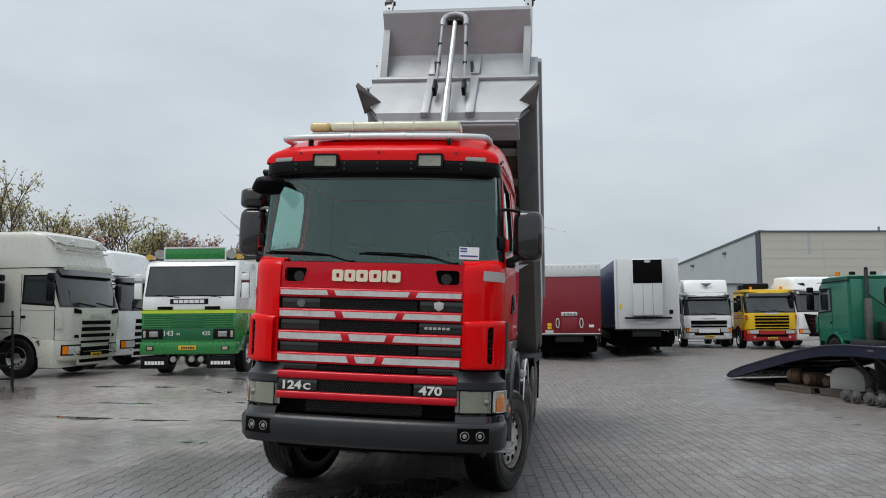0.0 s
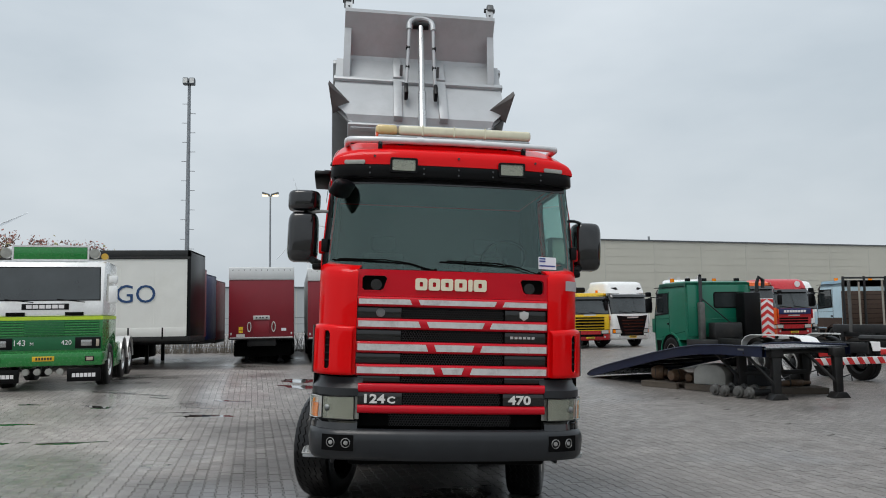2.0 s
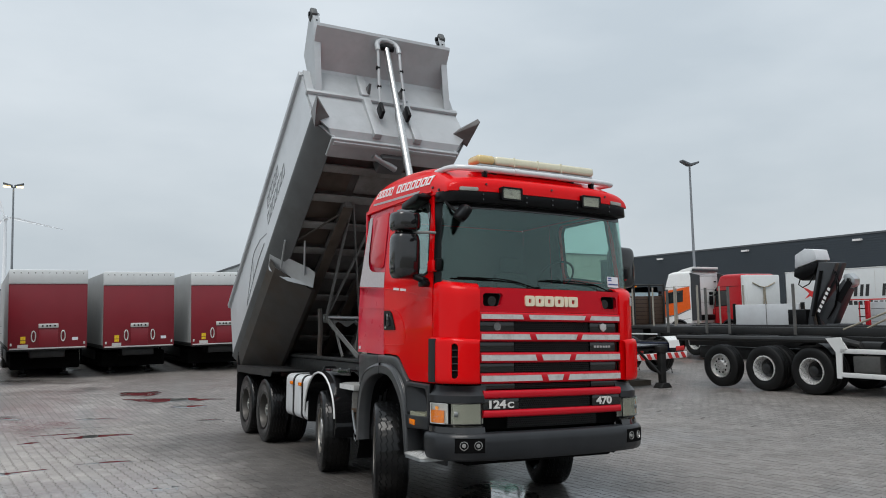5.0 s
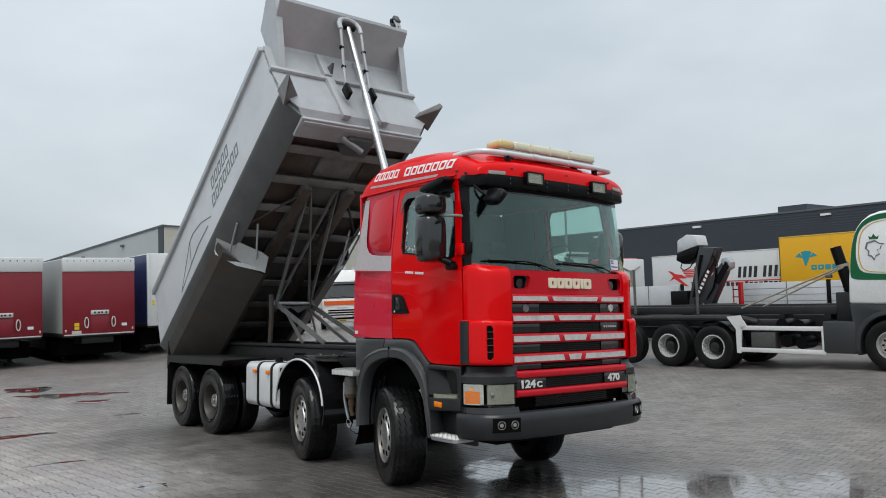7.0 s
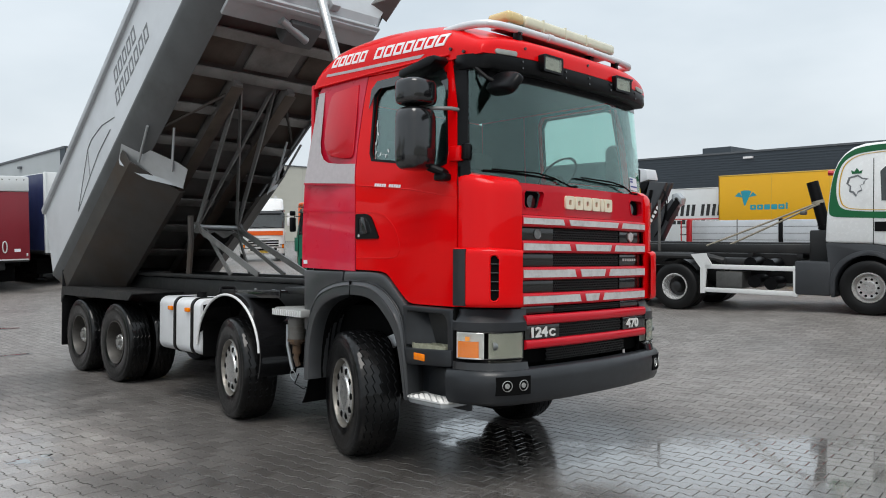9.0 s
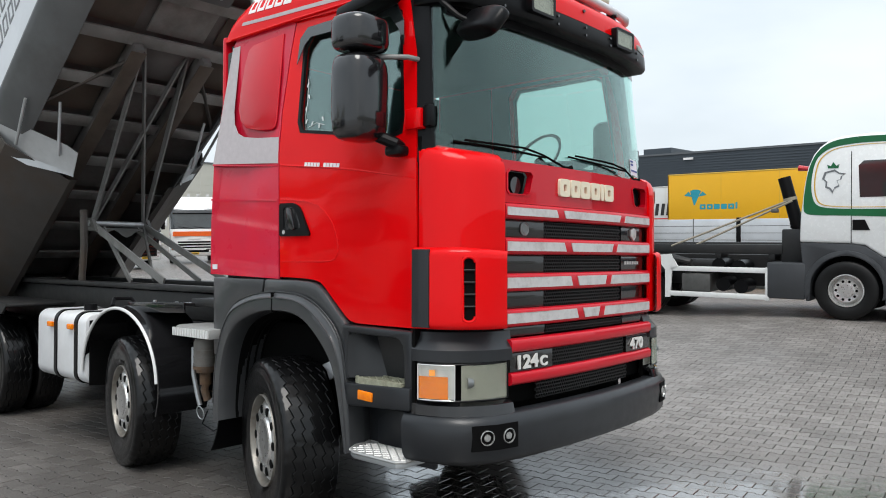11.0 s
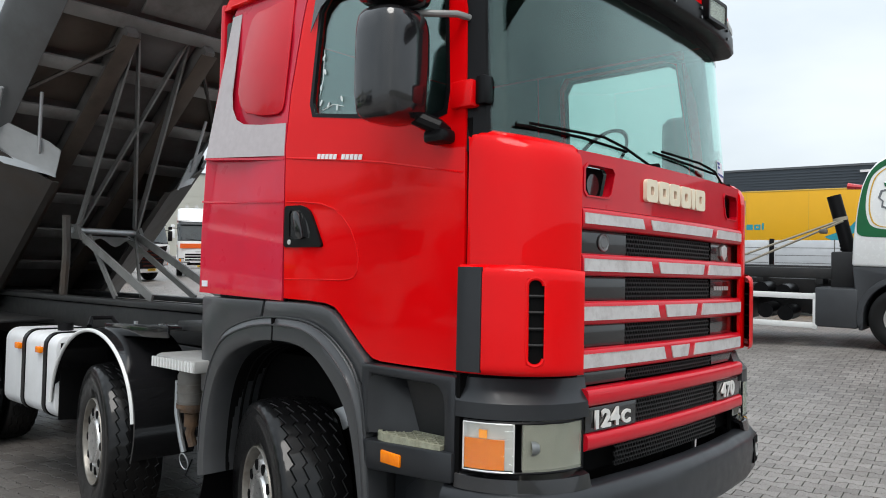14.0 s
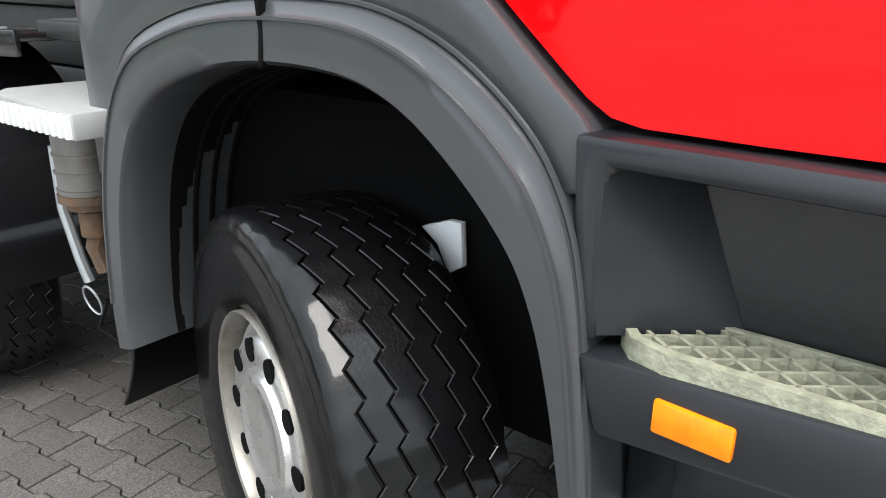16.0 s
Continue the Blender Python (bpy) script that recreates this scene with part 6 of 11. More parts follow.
LEN = 6.05
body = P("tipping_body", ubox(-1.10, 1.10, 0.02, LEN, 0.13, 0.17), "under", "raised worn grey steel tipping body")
TB = lambda name, bm, mat, label="", angle=35: P(name, bm, mat, label, body, angle)
for s in (-1, 1):
    TB("side_wall", prism([(0.0, 0.34), (LEN + 0.12, 0.36), (LEN - 0.15, 1.44), (0.0, 1.44)], UVf, s * 1.235, s * 1.28), "tipper_side", "grey steel side wall, lightened for the daylight on it, with faded marks")
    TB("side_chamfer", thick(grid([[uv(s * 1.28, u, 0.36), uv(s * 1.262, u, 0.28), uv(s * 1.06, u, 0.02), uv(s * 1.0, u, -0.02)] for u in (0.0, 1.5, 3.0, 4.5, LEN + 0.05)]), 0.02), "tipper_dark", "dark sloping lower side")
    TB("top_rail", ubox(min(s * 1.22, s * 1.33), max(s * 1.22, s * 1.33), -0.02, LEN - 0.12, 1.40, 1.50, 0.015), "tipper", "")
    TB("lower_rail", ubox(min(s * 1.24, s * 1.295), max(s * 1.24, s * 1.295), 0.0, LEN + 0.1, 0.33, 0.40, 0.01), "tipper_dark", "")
    # broad canopy side plate with its front flange and pivot block
    TB("canopy_plate", prism([(0.0, 0.90), (-0.05, 0.90), (-0.13, 1.02), (-0.66, 2.04), (-0.66, 2.16), (-0.50, 2.24), (-0.02, 1.95), (0.02, 1.46)], UVf, s * 1.15, s * 1.165), "tipper", "grey steel canopy side plate")
    TB("plate_flange", thick(grid([[uv(s * x, u, v) for x in (1.165, 1.06)] for u, v in ((-0.05, 0.90), (-0.13, 1.02), (-0.66, 2.04), (-0.67, 2.16))]), 0.014), "tipper", "grey folded flange")
    TB("pivot_block", ubox(min(s * 1.08, s * 1.19), max(s * 1.08, s * 1.19), -0.72, -0.54, 2.12, 2.28, 0.025), "tipper_dark", "dark pivot block")
    TB("pivot_pin", rod(uv(s * 1.04, -0.64, 2.20), uv(s * 1.21, -0.64, 2.20), 0.035), "black_plastic")
    for q, v in ((-0.05, 0.97), (-0.62, 2.02)):
        TB("flange_bolt", rod(uv(s * 1.11, q - 0.02, v), uv(s * 1.11, q - 0.05, v), 0.016, seg=8), "black_plastic")
    # pointed corner gusset
    hull = B()
    for p in ((1.02, -0.06, 0.34), (1.28, 0.0, 0.16), (1.28, 0.0, 0.50), (1.20, -0.05, 0.52), (1.35, -0.46, 0.25), (1.34, -0.45, 0.34), (1.31, -0.40, 0.24)):
        hull.verts.new(uv(s * p[0], p[1], p[2]))
    bmesh.ops.convex_hull(hull, input=hull.verts)
    TB("corner_gusset", hull, "under", "pointed grimy corner gusset", 15)
    # bent splash plate on hanger rods
    TB("splash_plate", thick(grid([[uv(s * 1.27, 2.86, 0.30), uv(s * 1.02, 2.72, -0.02), uv(s * 0.74, 2.62, -0.30), uv(s * 0.66, 2.60, -0.42)], [uv(s * 1.25, 3.16, 0.18), uv(s * 1.0, 3.03, -0.14), uv(s * 0.72, 2.90, -0.40), uv(s * 0.64, 2.86, -0.50)], [uv(s * 1.25, 3.18, 0.10), uv(s * 0.99, 3.08, -0.22), uv(s * 0.70, 2.92, -0.45), uv(s * 0.64, 2.88, -0.52)]]), 0.010), "galv", "bent light grey splash plate", 20)
    for p, q in (((0.86, 2.28, 0.0), (0.80, 2.76, -0.34)), ((1.17, 2.36, 0.06), (1.12, 2.94, -0.06))):
        TB("hanger_rod", rod(uv(s * p[0], p[1], p[2]), uv(s * q[0], q[1], q[2]), 0.017, seg=8), "galv", "thin steel hanger")
    TB("wheel_cover", thick(grid([[uv(s * x, u, v) for x, v in ((1.245, 0.20), (1.19, 0.0), (0.62, -0.46), (0.56, -0.46))] for u in (3.0, 4.0, 5.0, LEN)]), 0.012), "under_dark", "dark mottled sloping wheel cover", 20)
# front wall in panels
fw = [(0.06, -0.02), (-0.05, 0.10), (-0.07, 0.30), (-0.04, 0.70), (-0.02, 0.92), (-0.06, 1.45), (-0.10, 1.52), (-0.70, 1.80), (-0.72, 1.84)]
rows = [[uv(x * k, u, v) for x in (-1, -0.5, 0, 0.5, 1)] for (u, v), k in zip(fw[:6], (1.02, 1.09, 1.26, 1.275, 1.275, 1.275))]
TB("front_wall", thick(grid(rows), 0.02), "tipper", "grey steel front wall", 25)
TB("canopy", thick(grid([[uv(x, u, v) for x in (-1.16, -0.5, 0, 0.5, 1.16)] for u, v in fw[5:]]), 0.02), "tipper", "grey overhanging canopy", 25)
TB("front_rib", ubox(-1.30, 1.30, -0.10, 0.0, 0.90, 0.98, 0.012), "tipper")
TB("front_sill", ubox(-1.06, 1.06, -0.02, 0.34, -0.075, -0.02, 0.02), "tipper", "broad grey plate under the front edge")
for s in (-1, 1):
    for v0, v1 in ((0.02, 0.90), (0.98, 1.48)):
        TB("front_stiffener", ubox(min(s * 0.27, s * 0.40), max(s * 0.27, s * 0.40), -0.13, -0.03, v0, v1, 0.012), "tipper")
    TB("stay_foot", ubox(min(s * 0.19, s * 0.25), max(s * 0.19, s * 0.25), -0.30, -0.14, 0.38, 0.62, 0.02), "black_plastic", "black stay clevis")
    TB("hook_plate", prism([(-0.13, 1.0), (-0.27, 1.10), (-0.13, 1.16)], UVf, s * 0.26, s * 0.30), "tipper_dark")
hoop = [(-0.215, -0.20, 0.50), (-0.205, -0.36, 0.90), (-0.19, -0.52, 1.25), (-0.185, -0.64, 1.50), (-0.18, -0.665, 1.62), (-0.15, -0.67, 1.70), (-0.09, -0.675, 1.745), (0.0, -0.68, 1.76)]
hoop = hoop + [(-x, u, v) for x, u, v in hoop[-2::-1]]
TB("ram_hoop", tube([uv(*p) for p in hoop], 0.024, seg=10), "tipper", "arched bracket over the ram head")
TB("hoop_head", tube([uv(*p) for p in hoop[3:-3]], 0.042, seg=10), "tipper", "thick head of the bracket")
for s in (-1, 1):
    for u, v in ((-0.50, 1.22), (-0.36, 0.92)):
        TB("hoop_clamp", ubox(min(s * 0.17, s * 0.23), max(s * 0.17, s * 0.23), u - 0.03, u + 0.03, v - 0.03, v + 0.03, 0.01), "black_plastic")
# floor beams, panels and rails underneath
for k in range(9):
    u = 0.56 + k * 0.63
    TB("floor_beam", ubox(-1.04, 1.04, u, u + 0.15, 0.00, 0.03, 0.006), "beam", "grey floor cross beam")
    TB("beam_web", ubox(-1.04, 1.04, u + 0.13, u + 0.155, 0.02, 0.13, 0.004), "beam")
    if k < 8:
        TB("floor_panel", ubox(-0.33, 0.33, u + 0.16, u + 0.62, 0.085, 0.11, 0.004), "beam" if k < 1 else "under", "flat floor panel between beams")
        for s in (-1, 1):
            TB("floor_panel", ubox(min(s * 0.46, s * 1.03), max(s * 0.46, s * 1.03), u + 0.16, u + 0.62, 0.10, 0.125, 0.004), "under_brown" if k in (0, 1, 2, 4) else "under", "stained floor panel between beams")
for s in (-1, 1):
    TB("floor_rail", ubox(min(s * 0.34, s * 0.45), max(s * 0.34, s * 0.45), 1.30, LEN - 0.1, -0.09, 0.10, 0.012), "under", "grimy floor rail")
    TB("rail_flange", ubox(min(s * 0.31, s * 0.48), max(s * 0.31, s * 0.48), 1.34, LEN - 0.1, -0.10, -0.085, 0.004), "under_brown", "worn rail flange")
    TB("chamfer_end", prism([(1.0, -0.02), (1.062, 0.02), (1.264, 0.28), (1.282, 0.36), (1.28, 0.50), (0.98, 0.50)], lambda a, b, d: uv(s * a, d, b), -0.005, 0.02), "tipper", "front end of the sloping side")
    TB("cross_stay", rod(uv(s * 0.40, 1.5, -0.02), uv(s * 1.0, 2.35, 0.04), 0.022, seg=6), "under_dark")
TB("floor_sill", ubox(-1.02, 1.02, 0.02, 0.10, -0.10, 0.02, 0.012), "tipper", "pale lower front edge")
TB("ram_saddle", ubox(-0.22, 0.22, 0.16, 0.5, -0.16, 0.09, 0.03), "tipper_dark", "ram saddle under the floor")
TB("saddle_arm", rod(uv(-0.34, 0.2, -0.10), uv(0.05, 0.34, -0.2), 0.05), "galv")
TB("tailgate", ubox(-1.2, 1.2, LEN - 0.02, LEN + 0.05, 0.02, 1.42, 0.01), "tipper", "grey tailgate")
# faded dark marks on the side: slanted bars in place of the name, and a thin drawn curve
for v, u0, u1, n in ((1.04, 1.75, 2.62, 5), (0.76, 1.45, 2.75, 7)):
    step_ = (u1 - u0) / n
    for i in range(n):
        a, b = u1 - step_ * i, u1 - step_ * (i + 0.74)
        frame_ = [[(p - 0.28 * (q - v), q) for p, q in ((a + e, v + e2), (b - e, v + e2), (b - e, v + 0.2 - e2), (a + e, v + 0.2 - e2))] for e, e2 in ((0, 0), (-0.028, 0.028))]
        TB("side_mark", prism(frame_[0], UVf, -1.2845, -1.27, [frame_[1]]), "dark_mark", "faded dark side marking")
TB("side_line", tube([uv(-1.283, u, v) for u, v in ((2.9, 0.70), (3.3, 0.92), (3.7, 1.02), (3.9, 1.0), (4.05, 0.62), (3.6, 0.68), (3.1, 0.66))], 0.007, seg=5), "dark_mark", "thin dark drawn line")
TB("side_line", tube([uv(-1.283, u, v) for u, v in ((3.9, 1.0), (4.3, 0.75), (4.7, 0.50), (4.05, 0.62))], 0.006, seg=5), "dark_mark")
# hydraulic ram and stabiliser
P("ram_stage", rod((0, 4.14, 5.2), (0, 4.66, 6.42), 0.045, seg=20), "chrome", "slim polished ram stage")
P("ram_stage", rod((0, 3.62, 3.95), (0, 4.15, 5.22), 0.058, seg=20), "chrome", "polished ram stage")
P("ram_cylinder", rod((0, 2.72, 1.78), (0, 3.63, 3.98), 0.075, seg=20), "galv", "silver ram cylinder")
P("ram_head", rod((-0.12, 4.67, 6.44), (0.12, 4.67, 6.44), 0.05), "black_plastic")
P("ram_cradle", box(-0.42, 0.42, 2.6, 2.9, 1.2, 1.8, 0.03), "chassis")
def strut(p, q, w=0.055, t=0.02, mat="steel_bar"):
    """A flat steel bar, its broad face towards the cab side."""
    p, q = Vector(p), Vector(q)
    d = (q - p).normalized()
    a = d.cross(Vector((1, 0, 0))).normalized() * w / 2
    b = d.cross(a).normalized() * t / 2
    bm = B()
    vs = [bm.verts.new(c + i + j) for c in (p, q) for i, j in ((a, b), (a, -b), (-a, -b), (-a, b))]
    for f in ((0, 1, 2, 3), (7, 6, 5, 4), (0, 4, 5, 1), (1, 5, 6, 2), (2, 6, 7, 3), (3, 7, 4, 0)):
        bm.faces.new([vs[i] for i in f])
    return P("stabiliser_bar", bm, mat)


LUG, FOOT = (5.38, 4.06), (6.48, 2.14)
for s in (-1, 1):
    strut((s * 0.26, *LUG), (s * 0.31, *FOOT), 0.085, mat="bar_pale")
    strut((s * 0.31, FOOT[0] - 0.02, FOOT[1] - 0.02), (s * 0.36, 4.75, 1.50), 0.08, mat="bar_pale")
    strut((s * 0.20, FOOT[0] - 0.05, FOOT[1] - 0.06), (s * 0.40, 5.35, 1.48), 0.06, mat="bar_pale")
    P("stabiliser_lug", prism([(LUG[0] - 0.10, LUG[1] - 0.05), (LUG[0] + 0.06, LUG[1] - 0.07), (LUG[0] + 0.10, LUG[1] + 0.10), (LUG[0] - 0.06, LUG[1] + 0.16)], YZ, s * 0.26 - 0.055, s * 0.26 + 0.055, bev=0.01), "steel_bar")
    P("frame_gusset", prism([(FOOT[0] - 0.18, FOOT[1] - 0.10), (FOOT[0] + 0.06, FOOT[1] - 0.08), (FOOT[0] + 0.06, FOOT[1] + 0.06), (FOOT[0] - 0.06, FOOT[1] + 0.06)], YZ, s * 0.33 - 0.02, s * 0.33 + 0.02), "steel_bar")
strut((0.26, *LUG), (-0.29, FOOT[0] - 0.02, FOOT[1] + 0.05), 0.065, mat="bar_pale")
strut((-0.26, *LUG), (0.29, FOOT[0] - 0.02, FOOT[1] + 0.05), 0.065, mat="bar_pale")
strut((0.28, FOOT[0] - 0.06, FOOT[1] - 0.05), (-0.34, 5.0, 1.52), 0.045)
P("stabiliser_web", sheet(lambda x, k, d: (x, FOOT[0] - 0.04 - 0.16 * k + d, FOOT[1] - 0.05 - 0.07 * k * (1.0 + 0.6 * math.cos(x * 20))), steps(-0.3, 0.3, 12), (0, 0.5, 1), 0.015), "steel_bar", "wavy web plate of the stabiliser")
P("stabiliser_pin", rod((-0.36, *FOOT), (0.36, *FOOT), 0.032), "galv")
P("stabiliser_pin", rod((-0.36, *LUG), (0.36, *LUG), 0.028), "steel_bar")
P("safety_prop", tube([(-0.42, 6.5, 1.42), (-0.43, 6.42, 1.9), (-0.47, 6.35, 2.28)], 0.04, seg=8), "under_dark", "rusty safety prop")
P("air_tank", rod((0.2, 4.8, 1.0), (0.2, 5.7, 1.0), 0.13, seg=16), "chassis")

# ---- parked vehicles: shared builders ----
M.update({
    "cab_grey": material("beige_grey_paint", (0.60, 0.60, 0.53), 0.28, var=0.04, coat=0.5, dirt=0.12, dirt_color=(0.42, 0.41, 0.36)),
    "cab_white": material("white_cab_paint", (0.84, 0.85, 0.84), 0.26, var=0.04, coat=0.5, dirt=0.12, dirt_color=(0.5, 0.49, 0.46)),
    "cab_green": material("green_cab_paint", (0.010, 0.20, 0.035), 0.26, var=0.08, coat=0.5),
    "green_lorry": material("bluish_green_paint", (0.006, 0.145, 0.085), 0.32, var=0.1, coat=0.4, dirt=0.2, dirt_color=(0.02, 0.09, 0.06)),
    "lime": material("lime_stripe", (0.52, 0.70, 0.04), 0.4),
    "yellow": material("yellow_cab_paint", (0.80, 0.52, 0.012), 0.28, var=0.06, coat=0.4),
    "maroon": material("maroon_paint", (0.21, 0.010, 0.020), 0.35, var=0.12, scale=1.5, dirt=0.15, dirt_color=(0.16, 0.03, 0.035)),
    "bright_red": material("bright_red_paint", (0.50, 0.015, 0.022), 0.3, coat=0.4),
    "orange": material("orange_paint", (0.80, 0.12, 0.012), 0.3, coat=0.4),
    "light_blue": material("light_blue_paint", (0.50, 0.66, 0.74), 0.35, coat=0.3),
    "deck": material("worn_wet_deck_steel", (0.16, 0.17, 0.18), 0.28, 0.6, var=0.3, scale=3.0, dirt=0.4, dirt_color=(0.06, 0.055, 0.05)),
    "brown": material("dark_brown_boards", (0.050, 0.028, 0.018), 0.6, var=0.3, scale=3.0),
    "navy": material("navy_steel", (0.010, 0.016, 0.045), 0.35, 0.2, var=0.3, scale=3.0, dirt=0.3, dirt_color=(0.04, 0.04, 0.045)),
    "blue_side": material("dark_blue_tarpaulin", (0.012, 0.020, 0.10), 0.4, var=0.2, scale=1.0),
    "dark_side": material("dark_grey_tarpaulin", (0.045, 0.045, 0.047), 0.5, var=0.25, scale=0.8),
    "tarp": material("weathered_white_tarpaulin", (0.76, 0.76, 0.72), 0.5, var=0.10, scale=0.8, dirt=0.35, dirt_color=(0.50, 0.48, 0.42), bump=0.2, bscale=3.0),
    "trailer_white": material("white_trailer_panel", (0.66, 0.68, 0.68), 0.35, var=0.04, dirt=0.15, dirt_color=(0.45, 0.45, 0.42)),
    "convoy_yellow": material("yellow_tarpaulin", (0.80, 0.42, 0.004), 0.45, var=0.06, scale=0.9, dirt=0.1, dirt_color=(0.5, 0.28, 0.02)),
    "teal": material("teal_print", (0.02, 0.30, 0.38), 0.5),
    "alu_board": material("grey_aluminium_boards", (0.60, 0.62, 0.64), 0.5, 0.15, var=0.12, scale=2.5, dirt=0.3, dirt_color=(0.3, 0.3, 0.3)),
    "hazard_red": material("red_hazard_stripe", (0.62, 0.03, 0.03), 0.4),
    "dark_green": material("dark_green_stripe", (0.005, 0.12, 0.04), 0.35),
    "gold": material("gold_line", (0.62, 0.38, 0.05), 0.4),
    "cab_dark": material("dark_grey_cab_plastic", (0.035, 0.038, 0.042), 0.45, var=0.2),
    "drum_white": material("dull_white_plastic", (0.46, 0.46, 0.43), 0.5, var=0.15, dirt=0.4, dirt_color=(0.3, 0.29, 0.26)),
    "cargo_blue": material("blue_print_letters", (0.012, 0.055, 0.16), 0.6),
    "stake": material("weathered_grey_stake", (0.30, 0.28, 0.24), 0.6, 0.1, var=0.25, scale=6.0),
    "strap": material("tan_webbing", (0.30, 0.27, 0.21), 0.8, var=0.2, scale=12.0),
    "wood": material("weathered_wood", (0.10, 0.082, 0.065), 0.8, var=0.3, scale=4.0, bump=0.2),
})
BG_TYRE = BG_RIM = BG_DISH = BG_HUB = BG_HOLE = None


def bg_wheel(parent, x, y, r=0.515, dish=False, rim_mat="trim_disc"):
    """A tyre and rim, outer face towards the side of x."""
    global BG_TYRE, BG_RIM, BG_DISH, BG_HUB
    base = new("wheel")
    base.parent = parent
    base.matrix_basis = pose(x, y, r, 0, 0, 180 if x < 0 else 0)
    if BG_TYRE is None:
        t = lathe([(-0.11, 0.29), (-0.15, 0.34), (-0.155, 0.43), (-0.14, 0.49), (-0.12, 0.512), (-0.05, 0.515), (-0.045, 0.505), (-0.035, 0.505), (-0.03, 0.515), (0.03, 0.515), (0.035, 0.505), (0.045, 0.505), (0.05, 0.515), (0.12, 0.512), (0.14, 0.49), (0.155, 0.43), (0.15, 0.34), (0.13, 0.30), (0.10, 0.29)], seg=36)
        BG_TYRE = part("tyre", t, "rubber_dry", base)
        BG_RIM = part("rim", lathe([(0.10, 0.29), (0.14, 0.288), (0.142, 0.275), (0.09, 0.262), (0.02, 0.255), (0.05, 0.22), (0.11, 0.20), (0.10, 0.13), (0.15, 0.12), (0.15, 0.0)], seg=30), rim_mat, base)
        hand_holes(base)
        return base
    share(BG_TYRE, "tyre", base)
    if dish:
        if BG_DISH is None:
            BG_DISH = part("rim", lathe([(0.10, 0.295), (0.15, 0.292), (0.152, 0.272), (0.12, 0.262), (0.10, 0.255), (0.02, 0.240), (-0.06, 0.215)], seg=30), "rim_bright", base, "polished rim lip")
            BG_HUB = part("hub", lathe([(-0.06, 0.216), (-0.08, 0.15), (0.0, 0.12), (0.06, 0.11), (0.08, 0.07), (0.09, 0.0)], seg=24), "chassis", base, "dark grimy hub")
        else:
            share(BG_DISH, "rim", base)
            share(BG_HUB, "hub", base)
    else:
        share(BG_RIM, "rim", base)
        hand_holes(base)
    return base


def hand_holes(base):
    """Ten dark hand holes round the rim face."""
    global BG_HOLE
    for i in range(10):
        a = 2 * math.pi * i / 10
        m_ = pose(0.096, 0.165 * math.cos(a), 0.165 * math.sin(a))
        if BG_HOLE is None:
            BG_HOLE = part("hand_hole", rod((0, 0, 0), (0.014, 0, 0), 0.024, seg=10), "black_matt", base)
            BG_HOLE.matrix_basis = m_
        else:
            share(BG_HOLE, "hand_hole", base, m_)


def plate_bars(parent, x, y, z, w=0.46, h=0.11):
    p = part("number_plate", box(x - w / 2, x + w / 2, y - 0.01, y, z, z + h, 0.003), "plate", parent, "yellow number plate")
    bm = B()
    for i in range(6):
        a = x - w / 2 + 0.07 + i * (w - 0.1) / 6
        box(a, a + 0.04, y - 0.0125, y - 0.0105, z + 0.025, z + h - 0.025, 0, bm)
    part("plate_bars", bm, "plate_mark", p)


